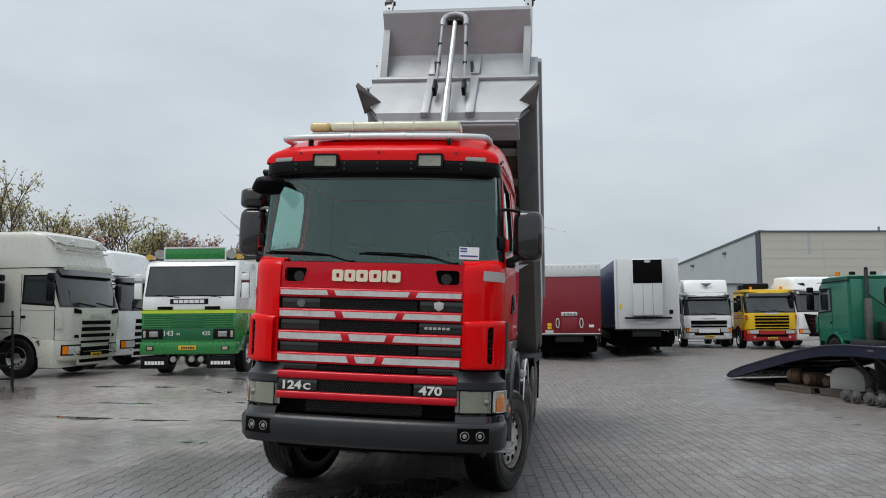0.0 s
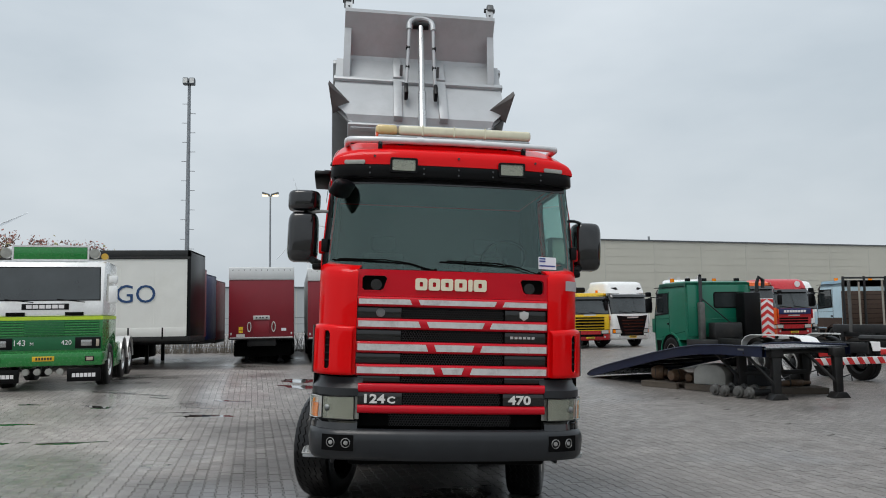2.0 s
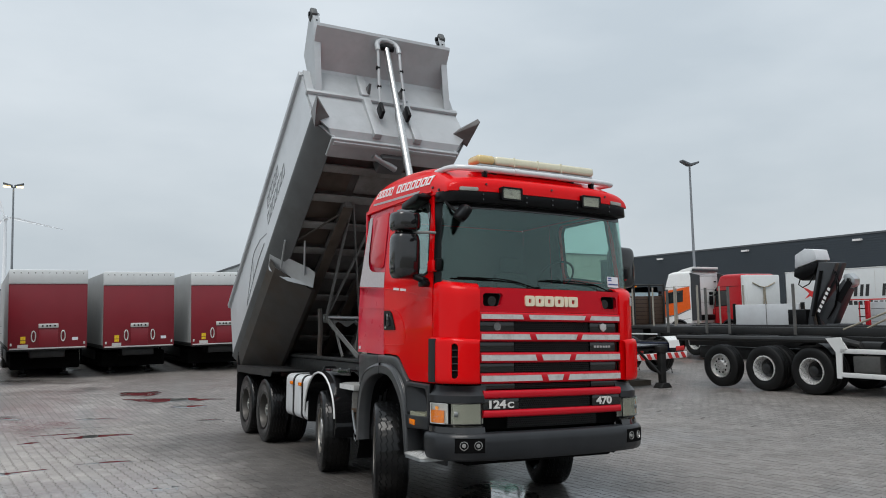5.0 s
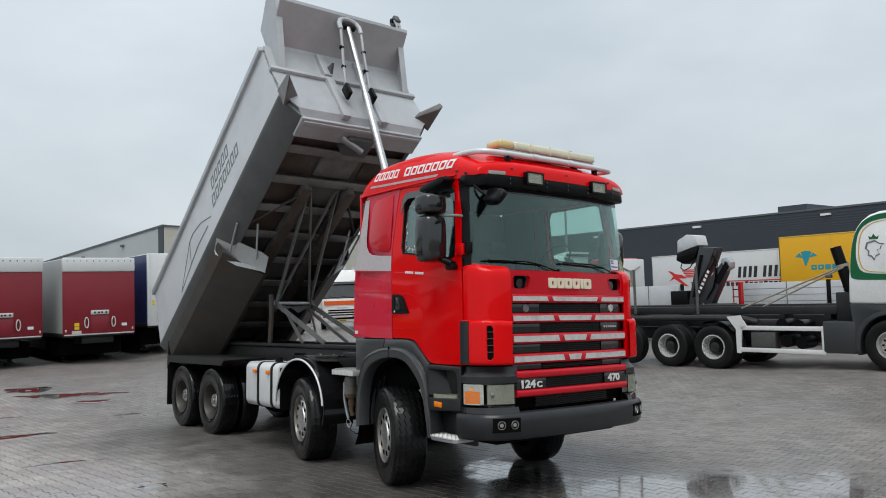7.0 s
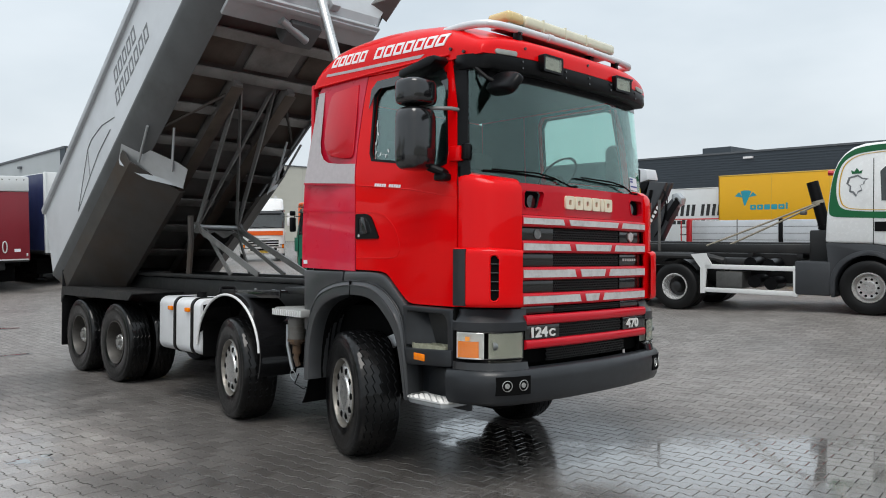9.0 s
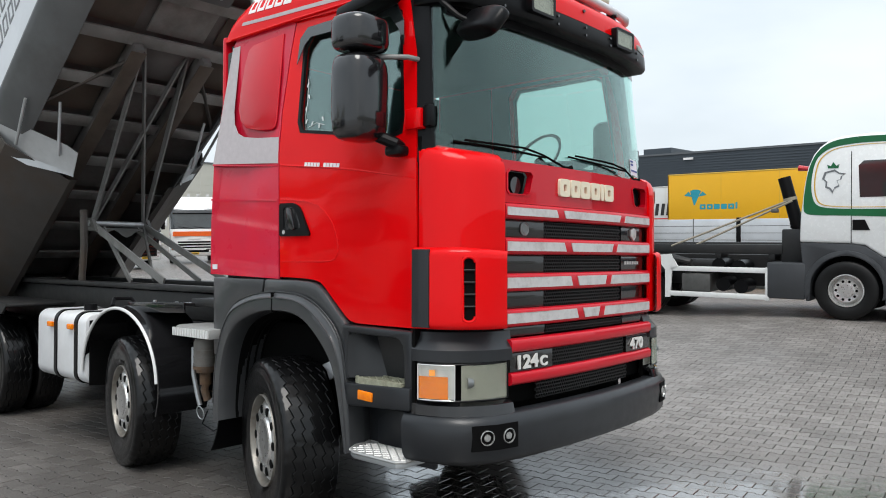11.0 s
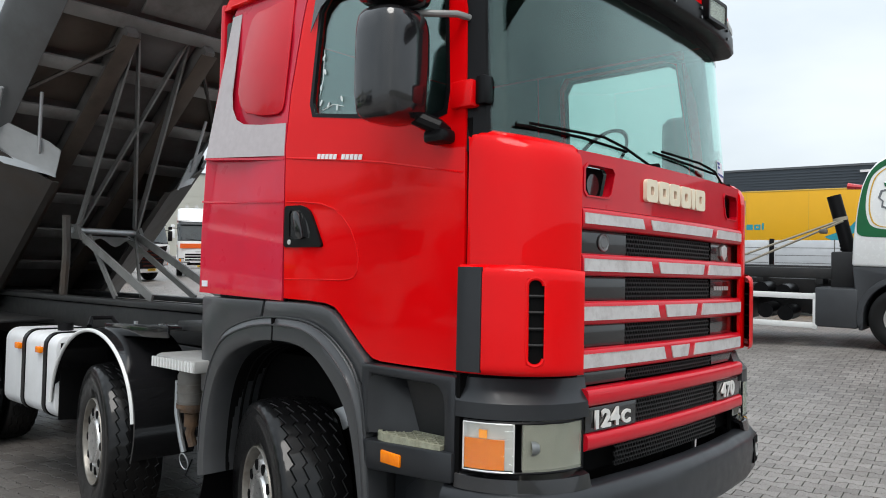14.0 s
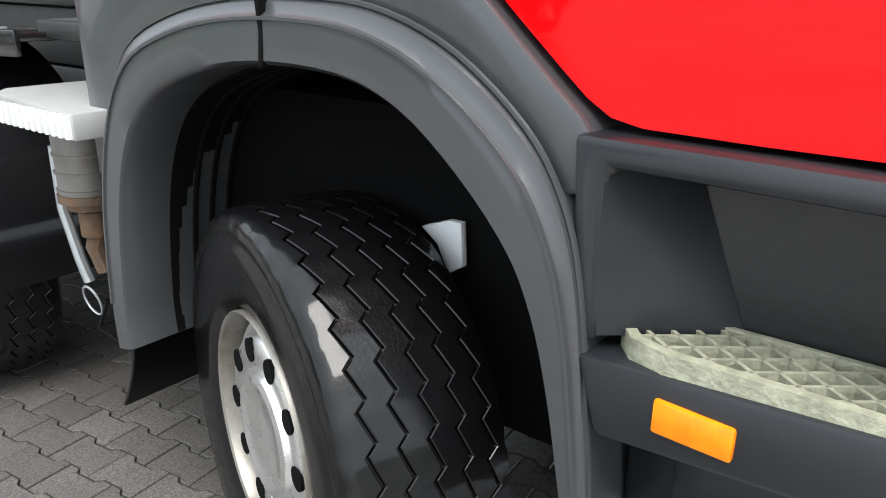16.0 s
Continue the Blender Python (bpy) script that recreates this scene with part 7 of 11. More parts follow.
def cab_lorry(name, m, label, group="", w=2.48, h=3.6, front=0.0, cab_l=2.2, paint="cab_white", low="cab_dark", roof=None, grille=(), grille_mat="black_matt", bumper_mat=None,
              grille_w=1.7, glass_z=(1.85, 2.72), lamp_z=(0.78, 0.95), chassis=6.0, rear=(4.6,), visor=True, mirrors="black_plastic", spots=0, plate=True, beacons=(), rear_dish=True, detail=True):
    """A forward-control lorry; front towards -y, centre x = 0, ground z = 0."""
    t = thing(name, m, label, "lorry", group)
    hw = w / 2
    g0, g1 = glass_z

    def front_line(z):
        """How far back the middle of the front stands at a height."""
        pts = [(0.40, 0.07), (0.55, 0.03), (0.95, 0.03), (1.2, 0.01), (g0 - 0.10, 0.0), (g1 + 0.05, 0.28), (g1 + 0.30, 0.36), (h - 0.12, 0.56 if h > 3.2 else 0.44), (h, 0.78 if h > 3.2 else 0.58)]
        for (za, ya), (zb, yb) in zip(pts, pts[1:]):
            if z <= zb:
                return ya + (yb - ya) * max(0.0, (z - za) / (zb - za))
        return pts[-1][1]

    def half_w(z):
        return hw * (1.0 - 0.03 * max(0.0, (z - g1) / max(0.2, h - g1)))

    def front_y(x, z):
        """The bowed front with its rounded corners."""
        rx, ry = 0.30, 0.36
        flat_ = half_w(z) - rx
        a = abs(x)
        if a <= flat_:
            return front_line(z) + 0.05 * (a / flat_) ** 2
        q = min(1.0, (a - flat_) / rx)
        return front_line(z) + 0.05 + ry * (1 - math.sqrt(max(0.0, 1 - q * q)))

    def onf(a, b, d):
        return (a, front_y(a, b) + d, b)

    def skin(a, b, d):
        return (d, a, b)

    def loop(z, back, inset=0.0):
        w_ = half_w(z)
        k_ = [w_ - 0.30 + 0.30 * math.sin(radians(q)) for q in (90, 75, 60, 45, 30, 15)]
        xs_ = k_ + steps(w_ - 0.30, -w_ + 0.30, 6) + [-q for q in k_[::-1]]
        f_ = 1 - inset / hw
        return [(w_ * f_, back - inset, z)] + [(x * f_, front_y(x, z) + inset, z) for x in xs_] + [(-w_ * f_, back - inset, z)]
    bm = grid([loop(z, cab_l) for z in (0.95, 1.05, 1.2, g0 - 0.10, g0 + 0.2, g1 + 0.05, g1 + 0.30, h - 0.22, h - 0.12)] + [loop(h - 0.12 + dz_, cab_l, q) for dz_, q in ((0.05, 0.015), (0.09, 0.05), (0.115, 0.11), (0.12, 0.2))], close=True)
    bm.verts.ensure_lookup_table()
    n_ = len(loop(1.0, cab_l))
    bm.faces.new(bm.verts[-n_:])
    bm.faces.new(bm.verts[:n_][::-1])
    part("cab_body", bm, paint, t, angle=40)
    bm = grid([loop(z, 0.78, q) for z, q in ((0.42, 0.06), (0.44, 0.02), (0.50, 0.0), (0.90, 0.0), (0.945, 0.004))], close=True)
    bm.verts.ensure_lookup_table()
    bm.faces.new(bm.verts[-n_:])
    bm.faces.new(bm.verts[:n_][::-1])
    part("bumper", bm, bumper_mat or low, t, angle=40)
    # black disc on the uncut cab side stands for the shaded wheel opening
    part("arch_well", prism([(1.40 + 0.62 * math.cos(radians(a)), 0.52 + 0.62 * math.sin(radians(a))) for a in range(0, 181, 12)], YZ, -hw - 0.004, hw + 0.004), "black_matt", t, "black disc in place of the shaded wheel well")
    part("arch_trim", prism([(1.40 + 0.66 * math.cos(radians(a)), 0.52 + 0.66 * math.sin(radians(a))) for a in range(0, 181, 12)] + [(1.40 + 0.60 * math.cos(radians(a)), 0.52 + 0.60 * math.sin(radians(a))) for a in range(180, -1, -12)], YZ, -hw - 0.030, hw + 0.030), low, t)
    part("cab_step", prism([(0.78, 0.45), (0.86, 0.45), (0.80, 0.95), (0.78, 0.95)], YZ, -hw + 0.02, hw - 0.02), "black_matt", t)

    wide = [hw * q for q in (-0.955, -0.93, -0.89, -0.84, -0.77, -0.6, -0.3, 0, 0.3, 0.6, 0.77, 0.84, 0.89, 0.93, 0.955)]
    part("windscreen", sheet(lambda x, z, d: onf(x, z, d - 0.012), wide, steps(g0, g1, 4), 0.012), "dark_pane", t, "dark reflecting windscreen")
    if visor:
        part("sun_visor", sheet(lambda x, z, d: onf(x, z, d - 0.14 + 0.6 * (z - g1)), wide[1:-1], steps(g1 - 0.02, g1 + 0.13, 2), 0.015), "black_gloss", t, "dark sun visor")
    for s in (-1, 1):
        part("side_window", prism([(0.42, g0 + 0.02), (0.52, g1 - 0.05), (1.22, g1 - 0.05), (1.25, g0 + 0.08)], YZ, s * (hw - 0.01), s * (hw + 0.006)), "dark_pane", t, "dark side window")
        part("door_line", box(min(s * (hw - 0.01), s * (hw + 0.003)), max(s * (hw - 0.01), s * (hw + 0.003)), 1.315, 1.33, 1.15, g1 + 0.02), "black_matt", t)
        part("door_handle", box(min(s * hw, s * (hw + 0.02)), max(s * hw, s * (hw + 0.02)), 1.18, 1.3, g0 - 0.32, g0 - 0.26, 0.008), "black_plastic", t)
        mir = part("mirror", box(s * (hw + 0.22) - 0.11, s * (hw + 0.22) + 0.11, 0.28, 0.40, g0 + 0.08, g0 + 0.58, 0.04), mirrors, t)
        part("mirror_arm", tube([(s * (hw - 0.02), 0.42, g0 + 0.6), (s * (hw + 0.15), 0.36, g0 + 0.62), (s * (hw + 0.2), 0.34, g0 + 0.5)], 0.018, seg=6), "black_plastic", mir)
        part("wide_mirror", box(s * (hw + 0.22) - 0.1, s * (hw + 0.22) + 0.1, 0.28, 0.40, g0 + 0.63, g0 + 0.80, 0.04), mirrors, mir)
        lamp = part("headlamp", sheet(lambda x, z, d: onf(x, z, d - 0.014), [s * (hw - q) for q in (0.60, 0.48, 0.36, 0.28, 0.20)], (lamp_z[0], lamp_z[0] + 0.02, lamp_z[1] - 0.02, lamp_z[1]), 0.03), "lens_clear", t)
        part("indicator", sheet(lambda x, z, d: onf(x, z, d - 0.014), [s * (hw - q) for q in (0.19, 0.14, 0.09)], (lamp_z[0], lamp_z[1]), 0.03), "amber", lamp)
        bg_wheel(t, s * (hw - 0.13), 1.40)
        for y in rear:
            bg_wheel(t, s * (hw - 0.16), y, dish=rear_dish)
    for z0, z1 in grille:
        part("grille_slat", sheet(lambda x, z, d: onf(x, z, d - 0.020), steps(-grille_w / 2, grille_w / 2, 8), (z0, z1), 0.03), grille_mat, t)
    # lower intake, black screen surround, wipers, fog lamps, step wells
    part("lower_intake", sheet(lambda x, z, d: onf(x, z, d - 0.008), steps(-hw * 0.60, hw * 0.60, 8), (0.62, 0.74), 0.03), "black_matt", t, "black lower intake")
    part("screen_surround", sheet(lambda x, z, d: onf(x, z, d - 0.006), [x * 1.02 for x in wide], steps(g0 - 0.06, g1 + 0.04, 4), 0.012), "black_gloss", t, "black screen surround")
    for x in (-0.45, 0.35):
        part("wiper", tube([onf(x + 0.35, g0 - 0.03, -0.03), onf(x - 0.35, g0 + 0.06, -0.03)], 0.012, seg=5), "black_matt", t)
    for s in (-1, 1):
        part("fog_lamp", rod(onf(s * (hw - 0.42), 0.60, -0.02), onf(s * (hw - 0.42), 0.60, 0.04), 0.05, seg=12), "lens_clear", t)
        part("lamp_rim", sheet(lambda x, z, d: onf(x, z, d - 0.007), [s * (hw - q) for q in (0.64, 0.48, 0.36, 0.28, 0.20, 0.14, 0.07)], (lamp_z[0] - 0.035, lamp_z[1] + 0.035), 0.03), "black_plastic", t)
        part("corner_vane", prism([(0.16, g0 - 0.6), (0.34, g0 - 0.6), (0.36, g0 - 0.12), (0.16, g0 - 0.12)], skin, s * (hw - 0.01), s * (hw + 0.012), bev=0.005), paint, t)
        part("door_gap", box(min(s * (hw - 0.01), s * (hw + 0.004)), max(s * (hw - 0.01), s * (hw + 0.004)), 0.36, 0.375, 0.95, g0), "black_matt", t)
        part("step_well", prism([(0.45, 0.5), (0.76, 0.5), (0.76, 0.9), (0.45, 0.9)], YZ, s * (hw - 0.02), s * (hw + 0.004)), "black_matt", t)
    if grille:
        lo_, hi_ = min(z for z, _ in grille), max(z for _, z in grille)
        part("grille_frame", sheet(lambda x, z, d: onf(x, z, d - 0.012), steps(-grille_w / 2 - 0.05, grille_w / 2 + 0.05, 8), (lo_ - 0.05, hi_ + 0.05), 0.03), paint, t)
        part("name_strip", sheet(lambda x, z, d: onf(x, z, d - 0.014), steps(-0.34, 0.34, 4), (hi_ + 0.08, hi_ + 0.14), 0.02), "silver_mark", t, "plain silver name strip")
    part("roof_seam", prism([(0.34, g1 + 0.17), (cab_l - 0.02, g1 + 0.17), (cab_l - 0.02, g1 + 0.185), (0.34, g1 + 0.185)], YZ, -hw - 0.003, hw + 0.003), "black_matt", t)
    part("rain_lip", sheet(lambda x, z, d: onf(x, z, d - 0.03), wide[1:-1], (g1 + 0.045, g1 + 0.085), 0.04), "black_gloss" if visor else paint, t)
    for s in (-1, 1):
        part("window_frame", prism([(0.38, g0 - 0.03), (0.49, g1 - 0.01), (1.27, g1 - 0.01), (1.30, g0 + 0.03)], YZ, s * (hw - 0.012), s * (hw + 0.0035)), "black_plastic", t)
        part("sill_seam", prism([(0.36, g0 - 0.14), (1.32, g0 - 0.12), (1.32, g0 - 0.112), (0.36, g0 - 0.132)], YZ, s * (hw - 0.01), s * (hw + 0.003)), "black_matt", t)
        part("arch_gap", prism([(0.80, 1.0), (cab_l - 0.06, 1.22), (cab_l - 0.06, 1.232), (0.80, 1.012)], YZ, s * (hw - 0.01), s * (hw + 0.003)), "black_matt", t)
        if h > 3.4 and chassis:
            part("side_fairing", prism([(cab_l - 0.02, 1.05), (cab_l + 0.42, 1.05), (cab_l + 0.42, h - 0.55), (cab_l - 0.02, h - 0.28)], YZ, s * (hw - 0.05), s * (hw - 0.015), bev=0.01), paint, t)
            part("side_skirt", prism([(2.10, 0.34), (3.75, 0.34), (3.70, 1.0), (2.06, 1.0)], YZ, s * (hw - 0.06), s * (hw - 0.012), bev=0.015), paint, t)
            part("skirt_gap", box(min(s * (hw - 0.03), s * (hw - 0.008)), max(s * (hw - 0.03), s * (hw - 0.008)), 2.88, 2.895, 0.36, 0.98), "black_matt", t)
    if plate:
        plate_bars(t, 0, 0.015, 0.50)
    for k in range(spots):
        x = (-0.75 + 1.5 * k / max(1, spots - 1))
        part("roof_spot", rod((x, 0.45, h + 0.06), (x, 0.55, h + 0.06), 0.09, seg=16), "bowl", t)
    for x in beacons:
        part("beacon", rod((x, 0.9, h - 0.02), (x, 0.9, h + 0.14), 0.07, seg=12), "amber", t)
    if chassis:
        for s in (-1, 1):
            part("chassis_rail", box(s * 0.42 - 0.04, s * 0.42 + 0.04, 1.2, chassis, 0.75, 1.02, 0.01), "chassis", t)
        part("side_box", box(hw - 0.5, hw - 0.02, 2.3, 3.4, 0.5, 0.98, 0.04), "chassis", t)
        part("side_box", box(-hw + 0.02, -hw + 0.5, 2.3, 3.4, 0.5, 0.98, 0.04), "chassis", t)
        for y in rear:
            for s in (-1, 1):
                part("rear_wing", thick(grid([[(s * (hw - 0.35), y + 0.62 * math.cos(radians(a)), 0.53 + 0.6 * math.sin(radians(a))), (s * (hw - 0.01), y + 0.62 * math.cos(radians(a)), 0.53 + 0.6 * math.sin(radians(a)))] for a in range(20, 161, 14)]), 0.01), "black_plastic", t)
    return t


def at(x, y, heading=0.0, dz=0.0):
    """A pose on the ground; heading turns the front from -y towards +x."""
    return pose(x, y, ground_z(x, y) + dz, 0, 0, heading)


def box_trailer(name, m, label, group="", front="maroon", side="dark_side", band="trailer_white", length=13.6, w=2.68, top=4.12, bottom=1.12, reefer=False, side_r=None):
    """A semi-trailer; front wall towards -y at y = 0."""
    t = thing(name, m, label, "trailer", group)
    hw = w / 2
    part("front_wall", box(-hw, hw, 0, 0.08, bottom, top - (0.55 if band else 0), 0.03), front, t)
    if band:
        part("top_band", box(-hw - 0.01, hw + 0.01, -0.03, 0.14, top - 0.55, top, 0.05), band, t, "white top band with rivets")
        for k in range(11):
            x = -hw + 0.16 + k * (w - 0.32) / 10
            part("rivet", rod((x, -0.03, top - 0.13), (x, 0.0, top - 0.13), 0.025, seg=8), "black_plastic", t)
    for s, mt in ((-1, side), (1, side_r or side)):
        part("side_curtain", box(min(s * (hw - 0.04), s * hw), max(s * (hw - 0.04), s * hw), 0.1, length, bottom + 0.05, top - 0.06), mt, t)
        part("side_rail", box(min(s * (hw - 0.06), s * (hw + 0.01)), max(s * (hw - 0.06), s * (hw + 0.01)), 0.05, length, bottom - 0.02, bottom + 0.10, 0.01), "chassis", t)
    part("trailer_roof", box(-hw, hw, 0.1, length, top - 0.08, top - 0.03, 0.02), "trailer_white", t)
    part("trailer_back", box(-hw, hw, length - 0.05, length, bottom, top - 0.05), side, t)
    part("trailer_floor", box(-hw + 0.02, hw - 0.02, 0.08, length, bottom - 0.06, bottom + 0.02), "chassis", t)
    for s in (-1, 1):
        part("trailer_rail", box(s * 0.5 - 0.06, s * 0.5 + 0.06, 0.6, length - 0.2, bottom - 0.36, bottom - 0.05, 0.01), "chassis", t)
        leg = part("landing_leg", box(s * 0.75 - 0.07, s * 0.75 + 0.07, 2.3, 2.44, 0.12, bottom - 0.05, 0.01), "chassis", t)
        part("leg_foot", box(s * 0.75 - 0.15, s * 0.75 + 0.15, 2.22, 2.52, 0.0, 0.1, 0.02), "chassis", leg)
        for y in (8.6, 9.9, 11.2):
            bg_wheel(t, s * (hw - 0.16), y, dish=True)
        part("side_guard", box(min(s * (hw - 0.08), s * (hw - 0.04)), max(s * (hw - 0.08), s * (hw - 0.04)), 3.0, 7.8, 0.55, 0.95, 0.01), "chassis", t)
    # two boxes added to blacken the shade under the trailer
    part("under_shade_box", box(-hw + 0.25, hw - 0.25, 2.6, 7.9, 0.42, bottom - 0.3, 0.05), "chassis", t, "added black box that deepens the shade under the floor")
    part("low_shade_box", box(-hw + 0.12, hw - 0.12, 1.3, 12.2, 0.30, bottom - 0.2, 0.06), "black_matt", t, "added dark block that fills the shade under the trailer")
    part("king_pin_plate", box(-0.6, 0.6, 0.3, 1.9, bottom - 0.34, bottom - 0.06, 0.03), "chassis", t)
    part("mud_guard", box(-hw + 0.02, hw - 0.02, 8.0, 11.9, 1.0, 1.05, 0.01), "black_plastic", t)
    if reefer:
        unit = part("cooling_unit", box(-0.62, 0.62, -0.42, 0.0, bottom + 0.55, top - 0.06, 0.06), "trailer_white", t, "white cooling unit on the front wall")
        part("unit_grille", box(-0.60, 0.60, -0.435, -0.40, top - 1.08, top - 0.09, 0.03), "black_matt", unit, "black cooling grille")
        part("unit_badge", prism([(0.14 * math.cos(radians(a)), top - 0.16 + 0.055 * math.sin(radians(a))) for a in range(0, 360, 20)], XZ, -0.445, -0.43), "silver_mark", unit)
        for x in (-0.2, 0.2):
            part("unit_seam", box(x - 0.005, x + 0.005, -0.424, -0.41, bottom + 0.58, top - 1.1), "black_matt", unit)
        part("unit_step", box(-0.95, 0.98, -0.3, -0.05, bottom + 0.42, bottom + 0.5, 0.02), "black_plastic", t)
        part("connector_panel", box(-0.45, 0.4, -0.06, 0.0, bottom + 0.17, bottom + 0.33, 0.02), "silver_mark", t)
        part("corner_label", box(-1.15, -1.05, -0.01, 0.0, bottom + 0.85, bottom + 1.05), "yellow", t)
        part("dark_label", box(0.92, 1.08, -0.01, 0.0, bottom + 0.62, bottom + 0.8), "black_plastic", t)
        for s in (-1, 1):
            part("corner_post", box(min(s * (hw - 0.1), s * hw), max(s * (hw - 0.1), s * hw), -0.05, 0.02, bottom, top, 0.02), "trailer_white", t)
    else:
        pan = part("connector_panel", box(-0.34, 0.34, -0.05, 0.0, 1.90, 2.07, 0.02), "silver_mark", t, "grey connector panel")
        for x in (-0.2, -0.05, 0.06, 0.22):
            part("socket", rod((x, -0.08, 1.985), (x, -0.04, 1.985), 0.035, seg=10), "black_plastic", pan)
        part("hatch", box(-0.33, 0.33, -0.025, 0.0, bottom + 0.06, 1.86, 0.02), front, t)
        for s in (-1, 1):
            part("hose_loop", tube([(s * (0.5 + 0.07 * math.cos(a)), -0.05, 1.6 + 0.2 * math.sin(a)) for a in (k * math.pi / 8 for k in range(17))], 0.022, seg=6), "silver_mark", t, "coiled grey hose")
        part("yellow_label", box(-0.93, -0.76, -0.008, 0.0, 1.47, 1.60), "yellow", t)
        part("yellow_label", box(-0.93, -0.76, -0.008, 0.0, 1.35, 1.45), "yellow", t)
        part("grey_label", box(-1.02, -0.68, -0.008, 0.0, 1.18, 1.30), "silver_mark", t)
        part("white_label", box(0.82, 1.02, -0.008, 0.0, 1.42, 1.53), "paper", t)
        part("sill_strip", box(-hw + 0.05, hw - 0.05, -0.012, 0.0, bottom, bottom + 0.05, 0.005), "silver_mark", t)
        for s in (-1, 1):
            part("marker_light", box(s * (hw - 0.1) - 0.03, s * (hw - 0.1) + 0.03, -0.02, 0, bottom + 0.14, bottom + 0.24, 0.01), "lens_clear", t)
    return t

# ---- red trailers and the cooling trailer in a row ----
M["grey_side"] = material("pale_grey_tarpaulin", (0.40, 0.41, 0.41), 0.5, var=0.12, scale=0.8, dirt=0.3, dirt_color=(0.26, 0.26, 0.25))
TR = "parked red curtain trailers"
first = box_trailer("curtain_trailer", at(-4.58, 26.5, 4), "dark red trailer front with white top band, unhitched", TR, side="grey_side")
for x, y, hd in ((-1.33, 26.75, 4), (1.98, 26.6, 2)):
    copy_thing(first, at(x, y, hd))
box_trailer("cooling_trailer", at(5.25, 27.0, 2, 0.05), "white refrigerated trailer with black cooling grille, unhitched", side="blue_side", band=None, front="trailer_white", reefer=True)

# white curtain trailer, long side to the yard, and the ones parked behind it
def side_trailer(x1, y0, label, curtain, end, dz=0.0, length=13.6, word=False, z_top=4.0):
    t = thing("curtain_trailer", pose(x1, y0, ground_z(x1 - 4, y0) + dz, 0, 0, 0), label, "trailer", "trailers parked side by side")
    part("curtain", box(-length, -0.12, 0.0, 0.04, 1.12, z_top - 0.25), curtain, t)
    part("back_curtain", box(-length, -0.12, 2.5, 2.54, 1.12, z_top - 0.25), curtain, t)
    part("roof_edge", box(-length, 0.0, -0.02, 0.06, z_top - 0.26, z_top, 0.02), "chassis", t)
    part("trailer_roof", box(-length, 0, 0.05, 2.5, z_top - 0.06, z_top - 0.02), "trailer_white", t)
    part("end_frame", box(-0.12, 0.0, -0.02, 2.56, 1.1, z_top, 0.02), end, t)
    part("floor_frame", box(-length, -0.02, 0.0, 2.54, 0.95, 1.13, 0.01), "chassis", t)
    for k in range(12):
        x = -0.9 - k * 1.1
        part("curtain_strap", box(x - 0.025, x + 0.025, -0.015, 0.0, 1.02, 1.40), "black_plastic", t)
        part("curtain_fold", box(x - 0.30, x - 0.285, -0.006, 0.0, 1.14, z_top - 0.27), curtain, t)
    part("curtain_hem", box(-length, -0.13, -0.008, 0.0, 1.10, 1.40, 0.003), curtain, t)
    part("roof_flap", box(-length, -0.02, -0.03, 0.0, z_top - 0.30, z_top - 0.22, 0.01), "chassis", t)
    part("landing_leg", box(-2.55, -2.41, 0.5, 0.64, 0.0, 1.0), "chassis", t)
    # added box, stands in for the black shade below the floor
    part("under_shade_box", box(-length + 0.4, -3.2, 1.2, 2.3, 0.32, 0.94, 0.05), "black_matt", t, "added black box in place of the shade under the floor")
    if word:
        part("landing_leg", box(-2.55, -2.41, 1.9, 2.04, 0.0, 1.0), "chassis", t)
    if word:
        lettering("CARGO", 0.86, "cargo_blue", t, pose(-4.15, -0.012, 2.24, 90, 0, 0), "cargo_word", 0.004)
    return t


side_trailer(-6.2, 20.05, "weathered white curtain trailer with blue lettering", "tarp", "black_plastic", 0.0, word=True)
side_trailer(-6.75, 23.4, "dark red trailer parked behind the white one", "maroon", "maroon", -0.1, z_top=3.85)
side_trailer(-6.9, 26.6, "dark blue trailer parked in the row", "blue_side", "blue_side", -0.15, z_top=3.9)
side_trailer(-7.0, 29.8, "dark red trailer parked at the far end", "maroon", "maroon", -0.2, z_top=3.85)

# ---- left: grey and white high-roof tractors, green and white tractor ----
BARS_R = [(0.98, 1.06), (1.10, 1.19), (1.24, 1.33), (1.38, 1.47), (1.52, 1.60)]
grey = cab_lorry("tractor_unit", at(-10.5, 12.15, 90), "beige-grey high-roof tractor unit with roof light bar", h=3.75, paint="cab_grey", low="cab_grey", grille=[(0.36, 0.45), (0.54, 0.62), (0.68, 0.76), (0.86, 0.92), (1.01, 1.10), (1.17, 1.27), (1.34, 1.44)], grille_w=1.25, glass_z=(1.84, 2.62), lamp_z=(0.60, 0.80), chassis=5.8, rear=(4.4,), mirrors="black_plastic")
part("chin_spoiler", prism([(-1.20, 0.26), (1.20, 0.26), (1.22, 0.50), (-1.22, 0.50)], lambda a, b, d: (a, 0.05 + 0.30 * max(0.0, (abs(a) - 0.85) / 0.37) ** 2 + d, b), -0.03, 0.06, bev=0.01), "cab_grey", grey, "deep beige bumper chin")
for s in (-1, 1):
    part("lower_flank", prism([(0.35, 0.27), (0.78, 0.27), (0.80, 0.62), (0.72, 0.95), (0.35, 0.95)], YZ, s * 1.20, s * 1.252, bev=0.01), "cab_grey", grey, "beige panel below the door")
